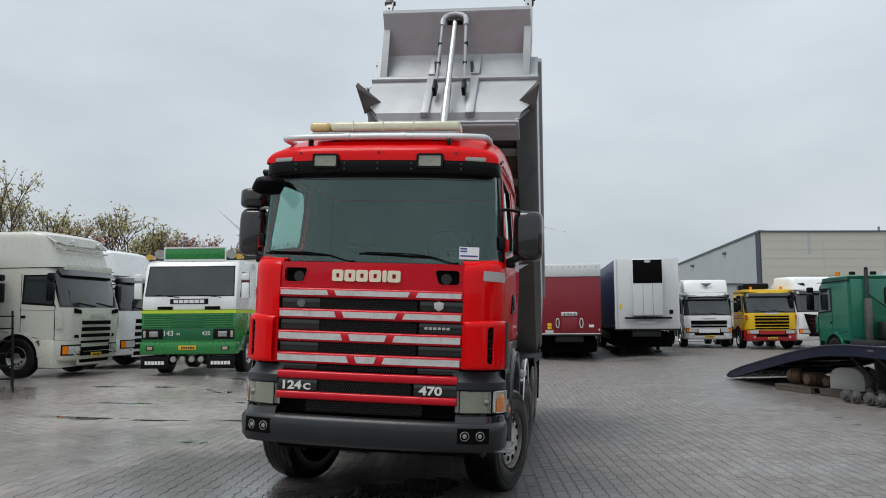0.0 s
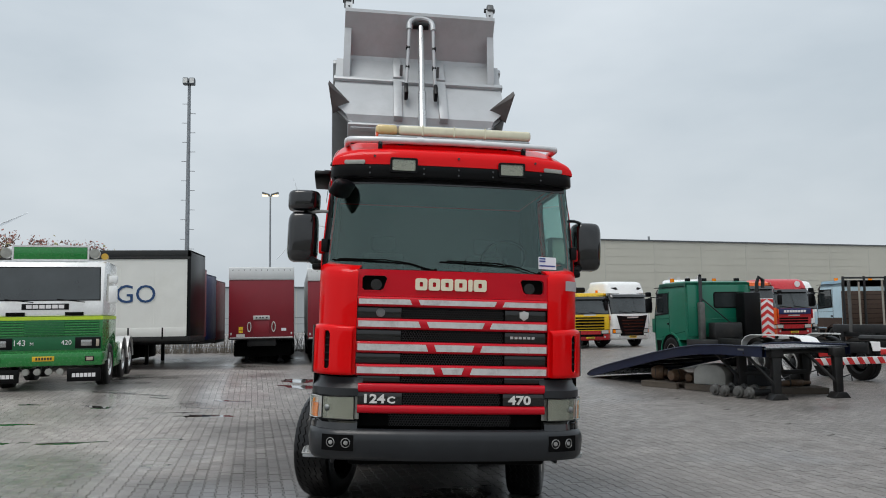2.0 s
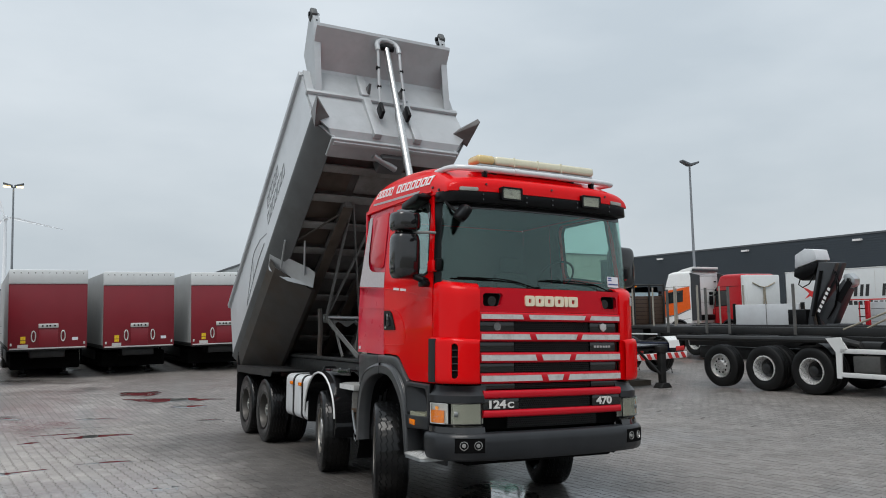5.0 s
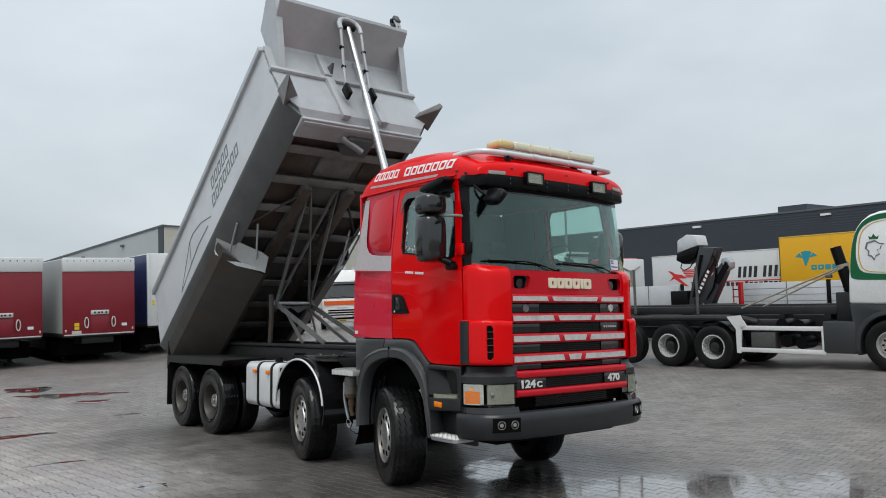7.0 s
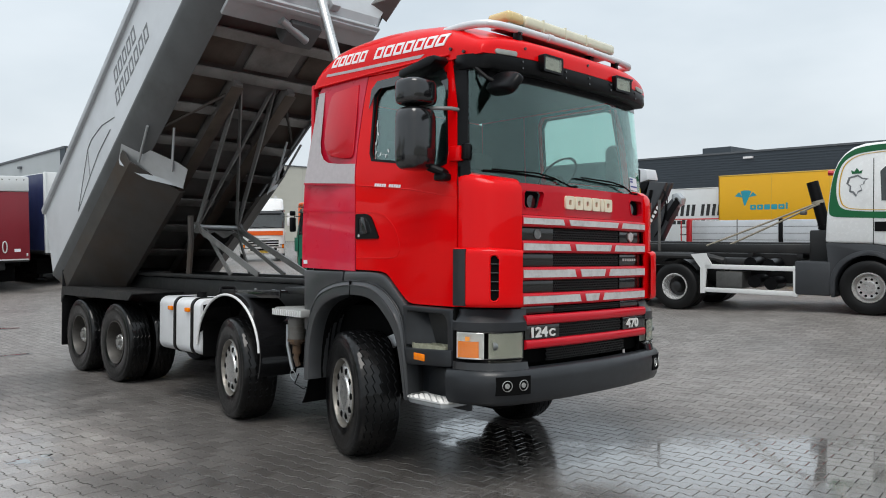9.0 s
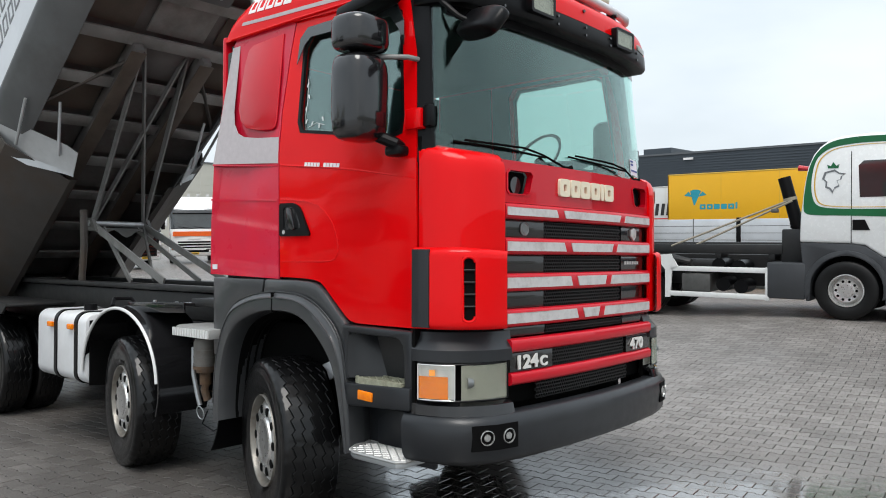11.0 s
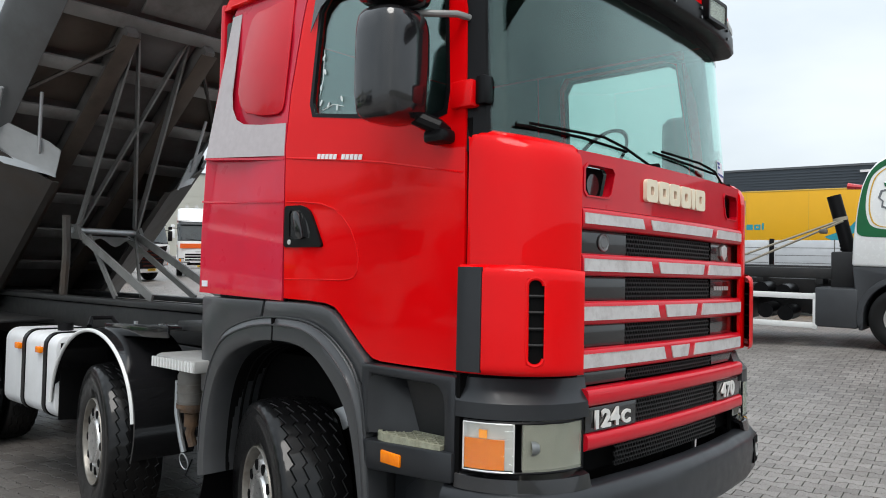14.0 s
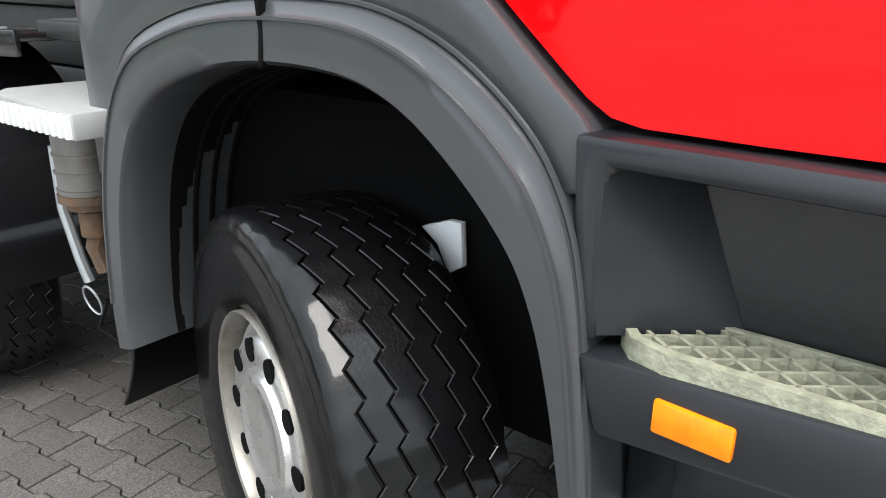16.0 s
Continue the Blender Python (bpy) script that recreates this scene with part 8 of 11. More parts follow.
part("roof_bar", tube([(-1.0, 1.30, 3.68), (-1.10, 1.05, 3.70), (-1.12, 0.75, 3.60), (-1.08, 0.50, 3.44), (-0.90, 0.40, 3.40), (0.90, 0.40, 3.40), (1.08, 0.50, 3.44), (1.12, 0.75, 3.60), (1.10, 1.05, 3.70), (1.0, 1.30, 3.68)], 0.034, seg=8), "chrome", grey, "bent chrome roof light bar")
part("roof_bar", tube([(-1.08, 0.50, 3.30), (-0.9, 0.36, 3.26), (0.9, 0.36, 3.26), (1.08, 0.50, 3.30)], 0.022, seg=8), "chrome", grey)
for x in (-0.55, 0.55):
    part("roof_spot", lathe([(0.0, 0.0), (-0.10, 0.03), (-0.09, 0.08), (0.0, 0.105), (0.02, 0.105), (0.022, 0.09)], seg=18), "chrome", grey, "round roof spotlight").matrix_basis = pose(x, 0.34, 3.47, 0, 0, -90)
    part("spot_glass", rod((x, 0.318, 3.47), (x, 0.336, 3.47), 0.092, seg=18), "lens_clear", grey)
part("roof_visor", prism([(-1.02, 2.74), (1.02, 2.74), (1.0, 2.90), (-1.0, 2.90)], lambda a, b, d: (a, 0.20 + 0.12 * (abs(a) / 1.0) ** 3 + d, b), -0.06, -0.02, bev=0.01), "cab_grey", grey, "beige visor over the screen")
for s in (-1, 1):
    part("lamp_unit", prism([(s * 0.66, 0.62), (s * 1.12, 0.66), (s * 1.14, 0.84), (s * 0.70, 0.80)], lambda a, b, d: (a, d + 0.04 + 0.26 * max(0, (abs(a) - 0.80) / 0.36) ** 2, b), -0.012, 0.05), "black_gloss", grey, "dark headlamp unit")
    part("lamp_bowl", rod((s * 0.80, -0.02, 0.72), (s * 0.80, 0.03, 0.72), 0.07, seg=14), "lens_clear", grey)
    part("lamp_bowl", rod((s * 0.95, 0.05, 0.735), (s * 0.95, 0.12, 0.735), 0.06, seg=14), "lens_clear", grey)
    part("corner_slot", prism([(s * 0.74, 1.0), (s * 1.06, 1.02), (s * 1.08, 1.10), (s * 0.76, 1.08)], lambda a, b, d: (a, d + 0.03 + 0.22 * max(0, (abs(a) - 0.80) / 0.36) ** 2, b), -0.012, 0.05), "black_matt", grey, "dark corner slot")
    part("corner_slot", prism([(s * 0.68, 1.62), (s * 0.92, 1.64), (s * 0.94, 1.76), (s * 0.70, 1.72)], XZ, -0.012, 0.06, bev=0.008), "black_matt", grey, "dark slot beside the name strip")
for z in (0.65, 0.965, 1.135, 1.305):
    part("grille_trim", box(-0.60, 0.60, -0.026, -0.012, z - 0.008, z + 0.008, 0.003), "chrome", grey, "bright grille trim")
bars(6, 0.62, 0.07, 0.02, "silver_mark", grey, pose(-0.31, -0.012, 1.53), "name_block")
cab_lorry("tractor_unit", at(-11.4, 16.2, 90), "white high-roof tractor unit parked beside the grey one", h=3.7, paint="cab_white", low="cab_white", grille=[(0.40, 0.52), (0.60, 0.72), (0.80, 0.92), (1.0, 1.12), (1.20, 1.32), (1.40, 1.52)], grille_w=1.3, glass_z=(1.84, 2.68), lamp_z=(0.66, 0.86), chassis=5.8, rear=(4.4,), mirrors="cab_white")
far_left = cab_lorry("tractor_unit", at(-11.9, 9.3, 92), "dark tractor unit at the yard edge", h=3.2, paint="cab_dark", grille=BARS_R, glass_z=(1.85, 2.6), chassis=0, rear=())
# step ladder beside it
lad = thing("step_ladder", at(-10.15, 8.25, 40), "black folding step ladder standing on the paving", "ladder")
for s in (-1, 1):
    part("stile", rod((s * 0.22, 0, 0), (s * 0.17, 0.45, 1.75), 0.022, seg=8), "black_plastic", lad)
    part("rear_leg", rod((s * 0.22, 0.95, 0), (s * 0.17, 0.5, 1.75), 0.018, seg=8), "black_plastic", lad)
for k in range(6):
    z = 0.28 + k * 0.27
    part("tread", box(-0.21, 0.21, 0.257 * z - 0.04, 0.257 * z + 0.04, z - 0.015, z + 0.015, 0.005), "black_plastic", lad)


def old_tractor(m):
    t = thing("tractor_unit", m, "green and white older tractor unit with lime stripe", "lorry")
    hw = 1.24
    part("cab_lower", prism([(0.05, 0.62), (0.0, 0.9), (0.0, 1.66), (2.0, 1.66), (2.0, 0.98)] + [(1.35 + 0.6 * math.cos(radians(a)), 0.52 + 0.62 * math.sin(radians(a))) for a in range(30, 151, 15)] + [(0.75, 0.62)], YZ, -hw, hw, bev=0.04), "cab_green", t, "green lower cab")
    part("lime_band", box(-hw - 0.004, hw + 0.004, -0.006, 2.0, 1.62, 1.70), "lime", t)
    part("cab_upper", prism([(0.0, 1.70), (0.02, 1.98), (0.22, 2.82), (0.34, 2.98), (0.6, 3.04), (1.9, 3.02), (2.0, 2.9), (2.0, 1.70)], YZ, -hw, hw, bev=0.06), "cab_white", t, "white upper cab")
    part("windscreen", prism([(-1.15, 2.09), (1.15, 2.09), (1.11, 2.84), (-1.11, 2.84)], lambda a, b, d: (a, 0.02 + 0.2 * (b - 1.98) / 0.84 - 0.012 + d, b), 0, 0.02), "dark_pane", t, "dark windscreen")
    part("screen_seal", prism([(-1.175, 2.065), (1.175, 2.065), (1.135, 2.865), (-1.135, 2.865)], lambda a, b, d: (a, 0.02 + 0.2 * (b - 1.98) / 0.84 - 0.006 + d, b), 0, 0.02), "black_plastic", t)
    part("roof_board", box(-0.8, 0.8, 0.40, 0.55, 3.04, 3.36, 0.02), "cab_green", t, "green roof sign board")
    for s in (-1, 1):
        part("roof_lamp", rod((s * 0.96, 0.38, 3.2), (s * 0.96, 0.5, 3.2), 0.12, seg=18), "bowl", t)
        part("horn", rod((s * 1.2, 0.3, 3.12), (s * 1.2, 0.7, 3.12), 0.08, seg=12, r2=0.04), "gold", t)
        part("mirror", box(s * 1.42 - 0.1, s * 1.42 + 0.1, 0.15, 0.24, 2.0, 2.42, 0.03), "cab_white", t)
        part("wide_mirror", box(s * 1.42 - 0.1, s * 1.42 + 0.1, 0.15, 0.24, 2.48, 2.66, 0.03), "cab_white", t)
        part("side_window", prism([(0.35, 2.05), (0.5, 2.72), (1.25, 2.72), (1.25, 2.05)], YZ, s * 1.23, s * 1.246), "dark_pane", t)
        part("lamp_panel", box(s * 0.93 - 0.28, s * 0.93 + 0.28, -0.02, 0.05, 0.95, 1.22, 0.02), "black_plastic", t)
        part("headlamp", box(s * 0.90 - 0.12, s * 0.90 + 0.12, -0.04, 0.0, 1.01, 1.16, 0.02), "fog", t)
        part("indicator", box(s * 1.14 - 0.035, s * 1.14 + 0.035, -0.03, 0.05, 1.0, 1.17, 0.01), "lens_side", t)
        part("bumper_lamp", box(s * 0.98 - 0.1, s * 0.98 + 0.1, -0.058, -0.02, 0.66, 0.78, 0.01), "black_plastic", t)
        part("lamp_lens", box(s * 0.98 - 0.07, s * 0.98 + 0.07, -0.064, -0.05, 0.68, 0.76, 0.01), "lens_side", t)
        flap = part("mud_flap", box(s * 0.86 - 0.36, s * 0.86 + 0.36, -0.03, 0.0, 0.20, 0.50, 0.01), "black_plastic", t)
        bars(6, 0.5, 0.09, 0.015, "white_mark", flap, pose(s * 0.86 - 0.25, -0.032, 0.30), "name_block")
        bg_wheel(t, s * 1.07, 1.35)
        for y in (3.6, 4.9):
            bg_wheel(t, s * 1.07, y)
            part("rear_wing", thick(grid([[(s * 0.85, y + 0.62 * math.cos(radians(a)), 0.53 + 0.6 * math.sin(radians(a))), (s * 1.24, y + 0.62 * math.cos(radians(a)), 0.53 + 0.6 * math.sin(radians(a)))] for a in range(0, 181, 15)]), 0.02), "silver_mark", t)
        part("side_skirt", box(min(s * 0.7, s * 1.22), max(s * 0.7, s * 1.22), 2.0, 2.95, 0.4, 1.02, 0.04), "cab_green", t)
        part("chassis_rail", box(s * 0.42 - 0.04, s * 0.42 + 0.04, 1.4, 5.7, 0.75, 1.02, 0.01), "chassis", t)
    part("rib_back", box(-1.16, 1.16, -0.004, 0.0, 1.26, 1.62), "dark_green", t)
    for k in range(6):
        part("front_rib", box(-1.17, 1.17, -0.024, 0.0, 1.262 + k * 0.059, 1.300 + k * 0.059, 0.010), "cab_green", t)
    part("grille_mesh", box(-0.42, 0.42, -0.027, -0.01, 1.27, 1.61, 0.006), "dark_green", t, "fine dark grille mesh")
    for k in range(9):
        part("grille_slat", box(-0.42, 0.42, -0.033, -0.02, 1.278 + k * 0.037, 1.292 + k * 0.037, 0.003), "cab_green", t)
    part("lamp_band", box(-1.22, 1.22, -0.012, 0.0, 0.93, 1.24, 0.01), "dark_green", t, "dark band between the headlamps")
    for x in (-0.62, 0.62):
        part("vent_slot", box(x - 0.2, x + 0.2, -0.012, 0.0, 1.72, 1.80, 0.01), "black_matt", t)
    part("roof_frame", prism(rounded(-0.84, 0.84, 3.02, 3.39, 0.02), XZ, 0.395, 0.41, [rounded(-0.80, 0.80, 3.06, 3.35, 0.01)]), "white", t, "white sign border")
    part("badge_panel", box(-0.50, 0.50, -0.0, 0.03, 1.86, 2.00, 0.01), "black_plastic", t)
    bars(6, 0.80, 0.085, 0.02, "white_mark", t, pose(-0.40, -0.005, 1.888), "name_block")
    lettering("143", 0.19, "white_mark", t, pose(-0.66, -0.022, 1.04, 90, 0, 0))
    lettering("M", 0.11, "white_mark", t, pose(-0.30, -0.022, 1.04, 90, 0, 0))
    lettering("420", 0.15, "white_mark", t, pose(0.36, -0.022, 1.05, 90, 0, 0))
    part("bumper", box(-1.26, 1.26, -0.05, 0.35, 0.56, 0.88, 0.05), "cab_green", t, "green bumper")
    for k in range(4):
        part("spot_lamp", rod((-0.36 + 0.24 * k, -0.08, 0.44), (-0.36 + 0.24 * k, 0.0, 0.44), 0.075, seg=14), "bowl", t)
    plate_bars(t, 0.0, -0.052, 0.68)
    for x in (-0.55, 0.55):
        part("wiper", tube([(x + 0.3, -0.02, 2.03), (x - 0.3, -0.01, 2.10)], 0.012, seg=6), "black_matt", t)
    return t


old_tractor(at(-7.85, 12.05, 8))

# ---- far row: white box lorry, yellow, white, green, red, blue, orange ----
daf = cab_lorry("box_lorry", at(8.75, 32.6, 2), "white box lorry with roof deflector", h=2.75, w=2.3, paint="cab_white", low="cab_white", grille=[(1.0, 1.10), (1.14, 1.34)], grille_w=1.7, glass_z=(1.65, 2.4), chassis=7.5, rear=(5.2,))
part("roof_deflector", prism([(0.45, 2.7), (0.75, 3.35), (1.7, 3.4), (1.8, 2.7)], YZ, -1.05, 1.05, bev=0.08), "cab_white", daf, "white roof deflector")
part("screen_banner", prism([(-0.95, 2.36), (0.95, 2.36), (0.95, 2.5), (-0.95, 2.5)], lambda a, b, d: (a, 0.2 + d, b), -0.02, 0.02), "black_plastic", daf)
part("body", box(-1.2, 1.2, 2.2, 7.8, 0.95, 3.3, 0.05), "trailer_white", daf)
part("deflector_mark", prism([(-0.25, 3.18), (0.3, 3.18), (0.0, 2.98)], lambda a, b, d: (a, 0.52 + d, b), -0.03, 0.02), "dark_mark", daf)
yel = cab_lorry("crane_lorry", at(11.75, 32.9, 3), "yellow day-cab lorry with red lower trim", h=2.95, paint="yellow", low="bright_red", bumper_mat="bright_red", grille=[(0.98, 1.05), (1.10, 1.20), (1.25, 1.36), (1.41, 1.52), (1.57, 1.65)], grille_w=1.6, glass_z=(1.85, 2.62), chassis=7.5, rear=(4.0, 6.4), beacons=(-0.7, 0.75))
for z in (1.07, 1.22, 1.38, 1.54):
    part("grille_strip", box(-0.8, 0.8, -0.03, 0.0, z, z + 0.025), "yellow", yel)
part("crane_fold", box(-0.9, 0.2, 2.3, 2.8, 1.2, 3.25, 0.08), "black_plastic", yel, "folded black loading crane")
part("crane_top", box(-0.8, 0.5, 1.9, 2.6, 3.0, 3.3, 0.08), "black_plastic", yel)
for z, dy in ((1.5, 0), (1.62, 0)):
    part("side_stripe", box(-1.245, 1.245, 0.1, 2.2, z, z + 0.05), "bright_red", yel)
mod = cab_lorry("tractor_unit", at(14.2, 33.2, 16), "white modern tractor unit with black front", h=3.55, paint="cab_white", low="cab_white", grille=[], glass_z=(1.85, 2.7), chassis=5.8, rear=(4.2,))

def bowed(a, b, d):
    return (a, 0.03 + 0.05 * (a / 0.94) ** 2 + d, b)


part("shield_grille", prism([(-0.62, 0.62), (0.62, 0.62), (0.80, 1.10), (0.98, 1.70), (0.45, 1.66), (-0.45, 1.66), (-0.98, 1.70), (-0.80, 1.10)], bowed, -0.055, 0.03), "black_plastic", mod, "black shield-shaped grille")
for k in range(5):
    z = 0.72 + 0.17 * k
    part("grille_slat", prism([(-0.55 - 0.04 * k, z), (0.55 + 0.04 * k, z), (0.58 + 0.04 * k, z + 0.07), (-0.58 - 0.04 * k, z + 0.07)], bowed, -0.075, -0.05), "black_gloss", mod)
part("name_strip", prism([(-0.36, 1.55), (0.36, 1.55), (0.36, 1.63), (-0.36, 1.63)], bowed, -0.07, -0.05), "silver_mark", mod, "plain silver name strip")
for s in (-1, 1):
    part("roof_slot", prism([(s * 0.62, 3.10), (s * 0.95, 3.06), (s * 0.98, 3.20), (s * 0.70, 3.22)], lambda a, b, d: (a, 0.42 + 0.08 * (a / 0.9) ** 4 + d, b), -0.04, 0.05), "black_gloss", mod, "dark roof lamp slot")

# green lorry parked with its rear to the yard: cab rear wall, exhaust stack, bare frame
gl = cab_lorry("green_lorry", at(10.8, 19.45, 186), "green day-cab lorry seen from behind, upright exhaust pipe", h=2.85, w=2.4, cab_l=2.35, paint="green_lorry", low="green_lorry", grille=[(1.0, 1.4)], glass_z=(1.75, 2.5), chassis=8.2, rear=(6.0, 7.3), beacons=(-0.8, 0.8))
part("rear_panel", box(-1.12, 1.12, 2.34, 2.38, 1.05, 2.72, 0.03), "green_lorry", gl, "green cab rear wall")
part("rear_window", prism(rounded(-0.95, 0.15, 2.0, 2.45, 0.06), XZ, 2.375, 2.392), "dark_pane", gl, "dark rear window")
part("window_seal", prism(rounded(-0.99, 0.19, 1.96, 2.49, 0.08), XZ, 2.374, 2.388, [rounded(-0.94, 0.14, 2.01, 2.44, 0.06)]), "black_plastic", gl)
for z in (1.35, 1.6):
    part("pressed_rib", box(-0.9, 0.3, 2.375, 2.39, z, z + 0.04, 0.008), "green_lorry", gl)
part("exhaust_stack", rod((0.72, 2.50, 0.9), (0.72, 2.50, 2.98), 0.055, seg=14), "cab_dark", gl, "upright dark exhaust pipe")
part("stack_guard", box(0.63, 0.81, 2.42, 2.60, 0.95, 2.15, 0.03), "steel_bar", gl)
part("stack_strut", rod((0.68, 2.45, 2.3), (-0.55, 2.6, 1.25), 0.02, seg=6), "chassis", gl)
part("cab_cap", lathe([(0.0, 0.0), (0.0, 0.05), (0.06, 0.05), (0.08, 0.0)], seg=12), "black_plastic", gl).matrix_basis = pose(0.72, 2.50, 2.98, 0, -90, 0)
for x in (-0.9, 0.3, 0.9):
    part("work_lamp", box(x - 0.08, x + 0.08, 2.0, 2.1, 2.82, 2.95, 0.02), "black_plastic", gl)
part("hydraulic_tank", box(-1.15, -0.55, 2.45, 2.95, 1.0, 2.45, 0.05), "black_plastic", gl, "black tank behind the cab")
part("stowage", box(-0.5, 0.5, 2.5, 2.9, 1.0, 1.5, 0.05), "chassis", gl)
hz = part("hazard_board", box(-1.68, -1.22, 2.80, 2.84, 0.95, 2.25, 0.01), "white_mark", gl, "white hazard board with red chevrons")
for k in range(6):
    z = 0.9 + k * 0.24
    for q0, q1 in ((-1.68, -1.45), (-1.22, -1.45)):
        pts = [(q0, z), (q1, z + 0.16), (q1, z + 0.28), (q0, z + 0.12)]
        part("chevron", prism([(a_, min(max(b_, 0.96), 2.24)) for a_, b_ in pts], XZ, 2.835, 2.85), "hazard_red", hz)
part("crane_hook", tube([(-1.2, 2.7, 2.3), (-1.2, 2.7, 2.75), (-1.25, 2.75, 2.95), (-1.4, 2.75, 2.85), (-1.38, 2.75, 2.6)], 0.06, seg=8), "chassis", gl)
for s in (-1, 1):
    line = [(5.28, 0.80), (5.34, 1.02), (5.5, 1.15), (5.75, 1.21), (7.55, 1.21), (7.8, 1.15), (7.96, 1.02), (8.02, 0.80)]
    part("white_wing", thick(grid([[(s * 0.74, a_, b_), (s * 1.22, a_, b_)] for a_, b_ in line]), 0.02), "white", gl, "long white wing over both rear wheels")
    part("tail_lamp", box(s * 0.9 - 0.18, s * 0.9 + 0.18, 8.26, 8.30, 0.72, 0.86, 0.02), "hazard_red", gl)
part("rear_bar", box(-1.2, 1.2, 8.22, 8.28, 0.50, 0.68, 0.01), "white_mark", gl, "red and white rear bar")
for k in range(8):
    part("bar_stripe", prism([(-1.15 + 0.3 * k, 0.505), (-1.0 + 0.3 * k, 0.505), (-0.9 + 0.3 * k, 0.675), (-1.05 + 0.3 * k, 0.675)], XZ, 8.275, 8.29), "hazard_red", gl)

red2 = cab_lorry("tractor_unit", at(22.0, 30.8, 6), "red high-roof tractor unit with blue front band", h=3.35, paint="bright_red", low="bright_red", grille=[(0.95, 1.03), (1.08, 1.17), (1.22, 1.31)], grille_w=1.7, glass_z=(1.85, 2.65), chassis=5.8, rear=(4.2,))
part("name_band", box(-1.0, 1.0, -0.03, 0.0, 1.48, 1.78, 0.01), "blue_side", red2)
bars(8, 1.3, 0.12, 0.03, "white_mark", red2, pose(-0.62, -0.035, 1.57), "name_bar")
part("round_sign", rod((0.55, 0.38, 3.05), (0.55, 0.34, 3.05), 0.16, seg=18), "white_mark", red2)
org = cab_lorry("tractor_unit", at(18.6, 28.3, 4), "orange tractor unit half hidden in the row", h=3.1, paint="orange", low="orange", grille=[(0.8, 1.5)], chassis=0, rear=())

# light blue lorry, rear to the yard: brown headboard with stakes behind the cab
blue = cab_lorry("stake_lorry", at(18.2, 21.4, 180), "light blue day-cab lorry seen from behind, brown headboard", h=2.7, w=2.35, cab_l=1.85, paint="light_blue", low="brown", grille=[(1.0, 1.4)], glass_z=(1.7, 2.42), chassis=7.0, rear=(5.0, 6.2), beacons=(-0.7, 0.7))
part("headboard", box(-1.28, 1.28, 2.0, 2.06, 1.0, 2.32, 0.01), "brown", blue, "dark brown board behind the cab")
for k in range(7):
    part("board_line", box(-1.27, 1.27, 2.058, 2.064, 1.15 + 0.17 * k, 1.16 + 0.17 * k), "black_matt", blue)
for x in (-1.25, -0.42, 0.42, 1.25):
    part("rack_post", rod((x, 2.1, 1.0), (x, 2.1, 2.85), 0.045, seg=8), "chassis", blue)
part("rack_top", rod((-1.25, 2.1, 2.8), (1.25, 2.1, 2.8), 0.035, seg=8), "chassis", blue)
part("lower_side", box(-1.185, 1.185, 0.3, 1.83, 1.0, 1.35), "brown", blue)
part("flat_deck", box(-1.25, 1.25, 2.1, 7.2, 0.98, 1.1, 0.02), "chassis", blue, "black flat deck")
for s in (-1, 1):
    for k in range(4):
        part("stake", rod((s * 1.2, 2.9 + 1.2 * k, 1.0), (s * 1.2, 2.9 + 1.2 * k, 2.62), 0.034, seg=8), "stake", blue, "upright weathered stake")
part("rear_bar", box(-1.25, 1.25, 7.2, 7.28, 0.55, 0.95, 0.01), "white_mark", blue, "red and white rear board")
for k in range(8):
    part("bar_stripe", prism([(-1.22 + 0.3 * k, 0.555), (-1.07 + 0.3 * k, 0.555), (-0.85 + 0.3 * k, 0.945), (-1.0 + 0.3 * k, 0.945)], XZ, 7.275, 7.29), "hazard_red", blue)

ow = cab_lorry("tractor_unit", at(26.9, 26.6, 188), "white and orange high-roof tractor unit, rear side showing", h=3.75, paint="cab_white", low="cab_dark", grille=[(0.8, 1.5)], glass_z=(1.95, 2.75), chassis=0, rear=())
for s in (-1, 1):
    part("orange_flank", prism([(0.30, 1.30), (0.34, 2.70), (1.0, 2.78), (2.12, 2.92), (2.16, 1.75), (1.3, 1.45)], YZ, s * 1.235, s * 1.252), "orange", ow, "orange flank")
    part("orange_edge", prism([(0.30, 1.24), (1.3, 1.39), (2.16, 1.69), (2.16, 1.74), (1.3, 1.44), (0.30, 1.29)], YZ, s * 1.235, s * 1.252), "dark_mark", ow)
    part("side_pane", prism([(0.50, 2.0), (0.60, 2.62), (1.72, 2.74), (1.68, 2.12)], YZ, s * 1.252, s * 1.262), "dark_pane", ow, "dark side window")
    part("air_deflector", prism([(2.15, 1.1), (2.75, 1.1), (2.75, 3.5), (2.15, 3.66)], YZ, s * 1.14, s * 1.21), "cab_dark", ow, "dark side deflector")
part("cab_rear", box(-1.1, 1.1, 2.2, 2.24, 1.1, 3.55, 0.02), "trailer_white", ow, "white cab rear wall")
part("roof_spoiler", prism([(0.9, 3.60), (1.6, 3.86), (2.3, 3.98), (2.3, 3.90), (2.1, 3.60)], YZ, -1.12, 1.12, bev=0.02), "cab_white", ow, "white roof spoiler")
part("spoiler_strut", box(-1.1, 1.1, 2.24, 2.34, 3.72, 3.86, 0.02), "cab_dark", ow)
for z in (1.75, 2.45, 3.15):
    part("wall_vent", box(-0.95, -0.75, 2.235, 2.26, z, z + 0.07, 0.01), "black_plastic", ow)
    part("wall_line", box(-1.08, 1.08, 2.236, 2.246, z + 0.30, z + 0.31), "dark_mark", ow)
part("hose_block", box(-0.4, 0.5, 2.24, 2.5, 1.1, 1.4, 0.04), "black_plastic", ow)
